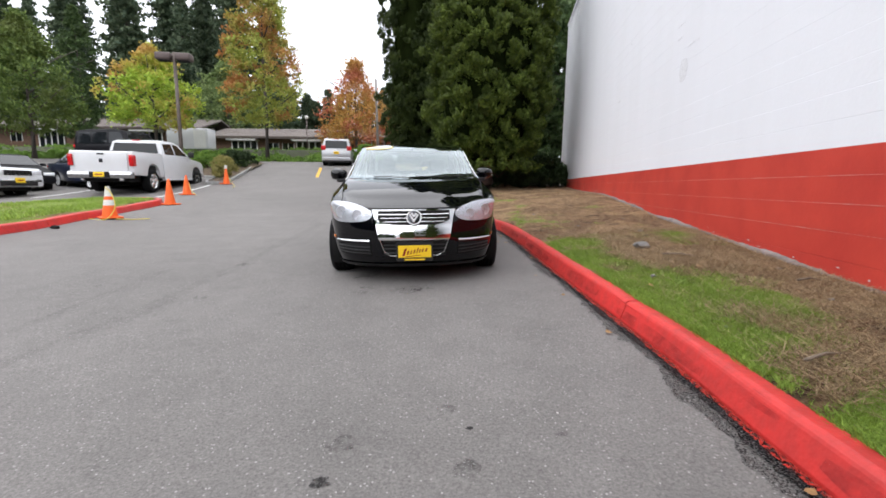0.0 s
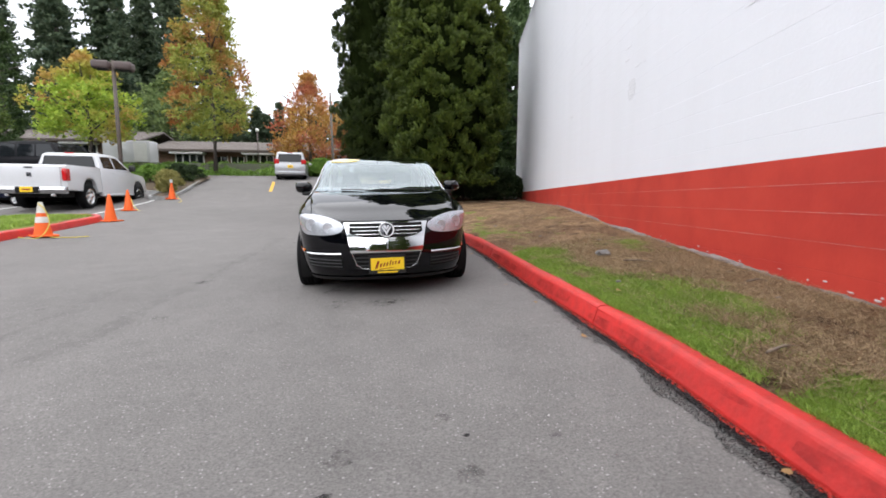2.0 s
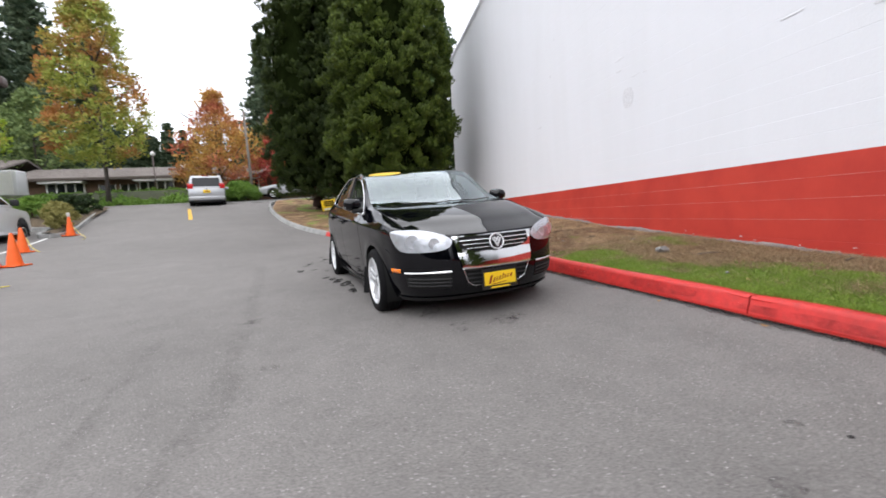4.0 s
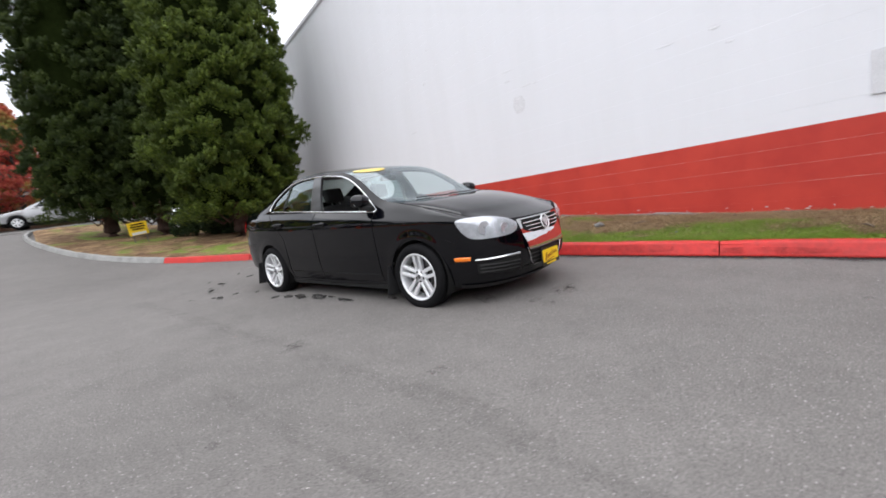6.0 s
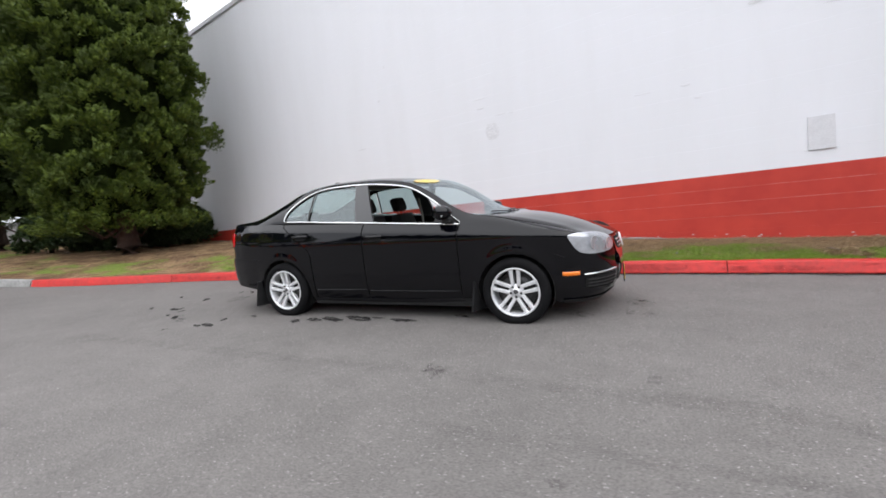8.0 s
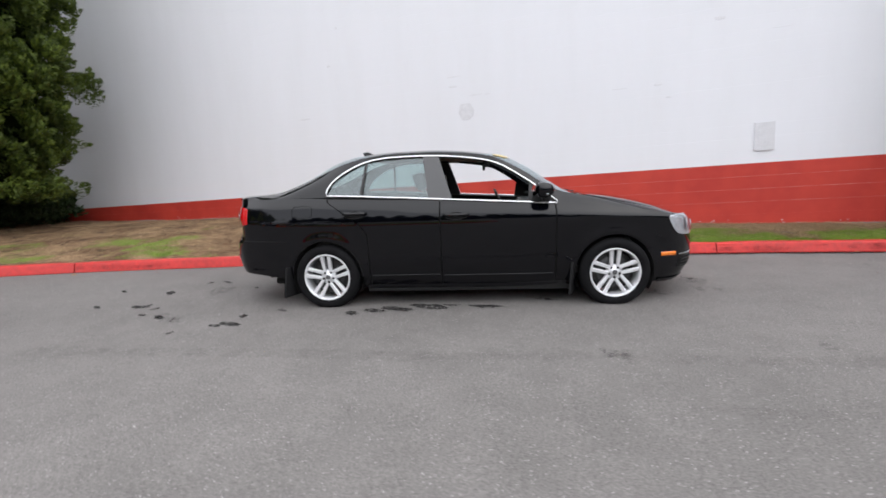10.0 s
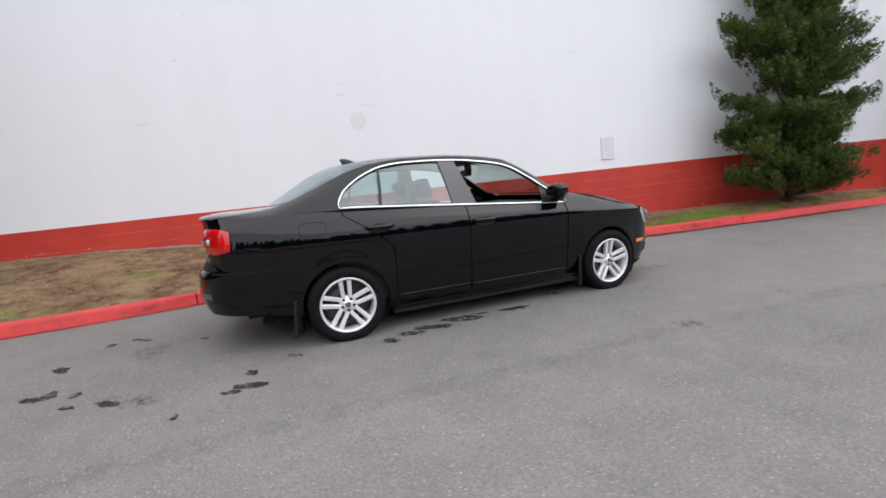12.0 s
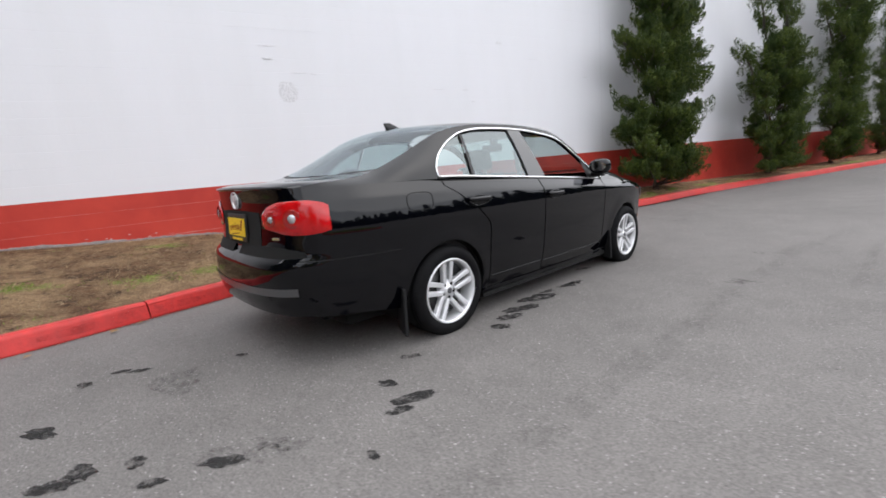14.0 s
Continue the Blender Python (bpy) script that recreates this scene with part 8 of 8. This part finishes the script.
damp = ((-0.30, 3.72, 0.42, 0.16, 5), (0.01, 1.72, 0.10, 0.09, 0), (0.45, 1.56, 0.09, 0.08, 30), (-0.39, 1.48, 0.14, 0.12, 0), (0.08, 1.34, 0.13, 0.11, 0), (0.65, 1.38, 0.06, 0.04, 0), (-2.36, 4.80, 0.34, 0.2, 20), (-0.24, 3.65, 0.3, 0.14, 10), (-0.8, 4.2, 0.5, 0.2, 70), (-0.36, 3.61, 0.34, 0.2, 5), (-0.76, 3.56, 0.2, 0.12, 10), (-0.70, 3.72, 0.2, 0.10, 0), (-3.23, 3.79, 0.14, 0.06, 60), (-3.2, 6.24, 0.06, 0.05, 0), (-0.16, -0.83, 0.5, 0.12, 10), (-0.9, 8.7, 0.4, 0.3, 0), (-1.82, 8.57, 0.42, 0.18, 70), (-1.9, 8.45, 0.26, 0.12, 80), (-2.09, 3.49, 0.16, 0.10, 0))
for i, (x, y, w, l, a) in enumerate(damp):
    blot(x, y, w, l, a, DAMP, 5.1 * i + 50, "damp_stain", "faint dark scuff on the asphalt", 0.002)

STONE = mat("grey_stone", (0.24, 0.23, 0.22), rough=0.9, vary=0.4, scale=20, bump=0.6, bscale=40)
TWIG = mat("dead_wood", (0.22, 0.17, 0.13), rough=0.9, vary=0.4, scale=20)


def pebble(x, y, z, size, seed, name="stone", label="small grey stone on the verge", material=None):
    bm = bmesh.new()
    bmesh.ops.create_icosphere(bm, subdivisions=2, radius=1.0)
    for v in bm.verts:
        k = 1 + 0.35 * noise.noise(v.co * 1.3 + Vector((seed, 0, 0)))
        v.co = Vector((v.co.x * size * k, v.co.y * size * 0.75 * k, v.co.z * size * 0.5 * k))
    ob = new(name, join_bm(bm, name, material or STONE, False))
    ob.matrix_world = pose(x, y, z + size * 0.3, 0, 0, seed * 57)
    return tagged(ob, label, "stone")


for i, (x, y, sz) in enumerate(((2.02, 4.4, 0.085), (2.4, 5.3, 0.05), (1.62, 3.3, 0.025), (2.6, 3.3, 0.03), (2.3, 2.5, 0.025), (1.9, 6.2, 0.03), (2.7, 6.6, 0.035), (1.6, 8.0, 0.03), (2.9, 4.6, 0.03), (1.5, 2.2, 0.02))):
    pebble(x, y, verge_z(x, y) - 0.01, sz, i * 1.7)
for i, (x, y, a, l) in enumerate(((1.62, 1.75, 20, 0.26), (2.12, 3.85, -25, 0.3), (2.3, 4.9, 40, 0.14), (2.5, 2.9, 10, 0.2))):
    z = verge_z(x, y) + 0.02
    c, s = math.cos(radians(a)), math.sin(radians(a))
    tagged(new("twig", tube("twig", [(x - c * l / 2, y - s * l / 2, z), (x, y, z + 0.012), (x + c * l / 2, y + s * l / 2, z - 0.004)], [0.008, 0.007, 0.003], TWIG, 6)), "dead twig lying on the verge grass", "twig")
rnd = random.Random(31)
LEAFLITTER = mat("dead_leaf", (0.36, 0.20, 0.08), rough=0.8, vary=0.5, scale=30)
for i in range(40):
    y = rnd.uniform(-1, 12)
    x = kerb_x(y) + rnd.uniform(0.3, 2.0) * (1 if y > 3 else 0.5) if i < 22 else kerb_x(y) - rnd.uniform(0.03, 0.35)
    z = (verge_z(x, y) + 0.02) if i < 22 else ground_z(x, y) + 0.012
    g, r = rnd.uniform(0, 6.28), rnd.uniform(0.018, 0.035)
    vs = [(x + r * math.cos(g + k * 1.2566) * (1 if k % 2 else 0.7), y + r * math.sin(g + k * 1.2566), z + rnd.uniform(0, 0.012)) for k in range(5)]
    tagged(new("fallen_leaf", mesh_from("fallen_leaf", vs, [(0, 1, 2, 3, 4)], LEAFLITTER, smooth=False)), "curled dead leaf on the ground", "leaf", "fallen leaves")

# paving seams and grit
SEAM = stain_mat("seam_tar", (0.06, 0.058, 0.057), 0.42, 0.75, 11, 0.20)


def seam_line(name, pts, width, label):
    way = spline([(x, y, 0) for x, y in pts])
    rows = [[], [], []]
    for k in range(121):
        q, q2 = way(min(k / 120, 0.995)), way(min(k / 120 + 0.005, 1.0))
        d = Vector((q2[0] - q[0], q2[1] - q[1], 0)).normalized()
        w = width * (0.75 + 0.7 * noise.noise(Vector((k * 0.13, width * 90, 2))) + 0.4 * noise.noise(Vector((k * 0.7, 4, width * 50))))
        for i, s in enumerate((-1, 0, 1)):
            x, y = q[0] - d.y * s * w / 2, q[1] + d.x * s * w / 2
            rows[i].append((x, y, ground_z(x, y) + 0.0018))
    return tagged(new(name, grid_mesh(name, rows, SEAM)), label, "seam", kind="structure")


seam_line("paving_seam", [(-2.66, 9.0), (-2.52, 7.0), (-2.47, 5.9), (-2.37, 4.9), (-2.38, 4.15), (-2.33, 3.5), (-2.33, 3.0), (-2.43, 2.45), (-2.5, 1.4)], 0.20, "dark ragged seam between two strips of asphalt")
seam_line("scuff_line", [(-3.0, 4.6), (-2.98, 3.85), (-2.93, 3.3), (-2.9, 2.9), (-2.88, 2.5), (-2.9, 1.9)], 0.10, "faint dark scuff line along the asphalt")
GRIT = mat("pale_grit", (0.48, 0.46, 0.44), rough=0.85, vary=0.3, scale=60)
rnd = random.Random(12)
for i in range(26):
    x, y = rnd.uniform(-3.6, 0.9), rnd.uniform(1.2, 9.5)
    pebble(x, y, ground_z(x, y) - 0.002, rnd.uniform(0.004, 0.008), i * 0.9, "grit", "pale chip of grit on the asphalt", GRIT)

# taller tufts in the verge turf
tufts = []
for i in range(130):
    y = rnd.uniform(-1.0, 12.0) if i < 60 else rnd.uniform(0.0, 4.5)
    a, b = kerb_x(y) + 0.25, wall_x(y) - 0.1
    s = rnd.random() ** 1.2
    x = a + (b - a) * s
    if verge_turf(x, y, s) < 0.5:
        continue
    for k in range(60):
        px, py = x + rnd.gauss(0, 0.05), y + rnd.gauss(0, 0.05)
        tufts.append((px, py, verge_z(px, py) - 0.01))
blades("grass_tufts", tufts, 0.03, leaf_mat("tuft_blades", (0.10, 0.16, 0.03), (0.26, 0.35, 0.07)), 9, "taller tufts of green grass on the verge", "grass", 0.005, 0.6)
pebble(-6.66, 7.1, ground_z(-6.66, 7.1), 0.07, 3.3, "dark_rag", "crumpled black rag lying by the red kerb", DEEP)
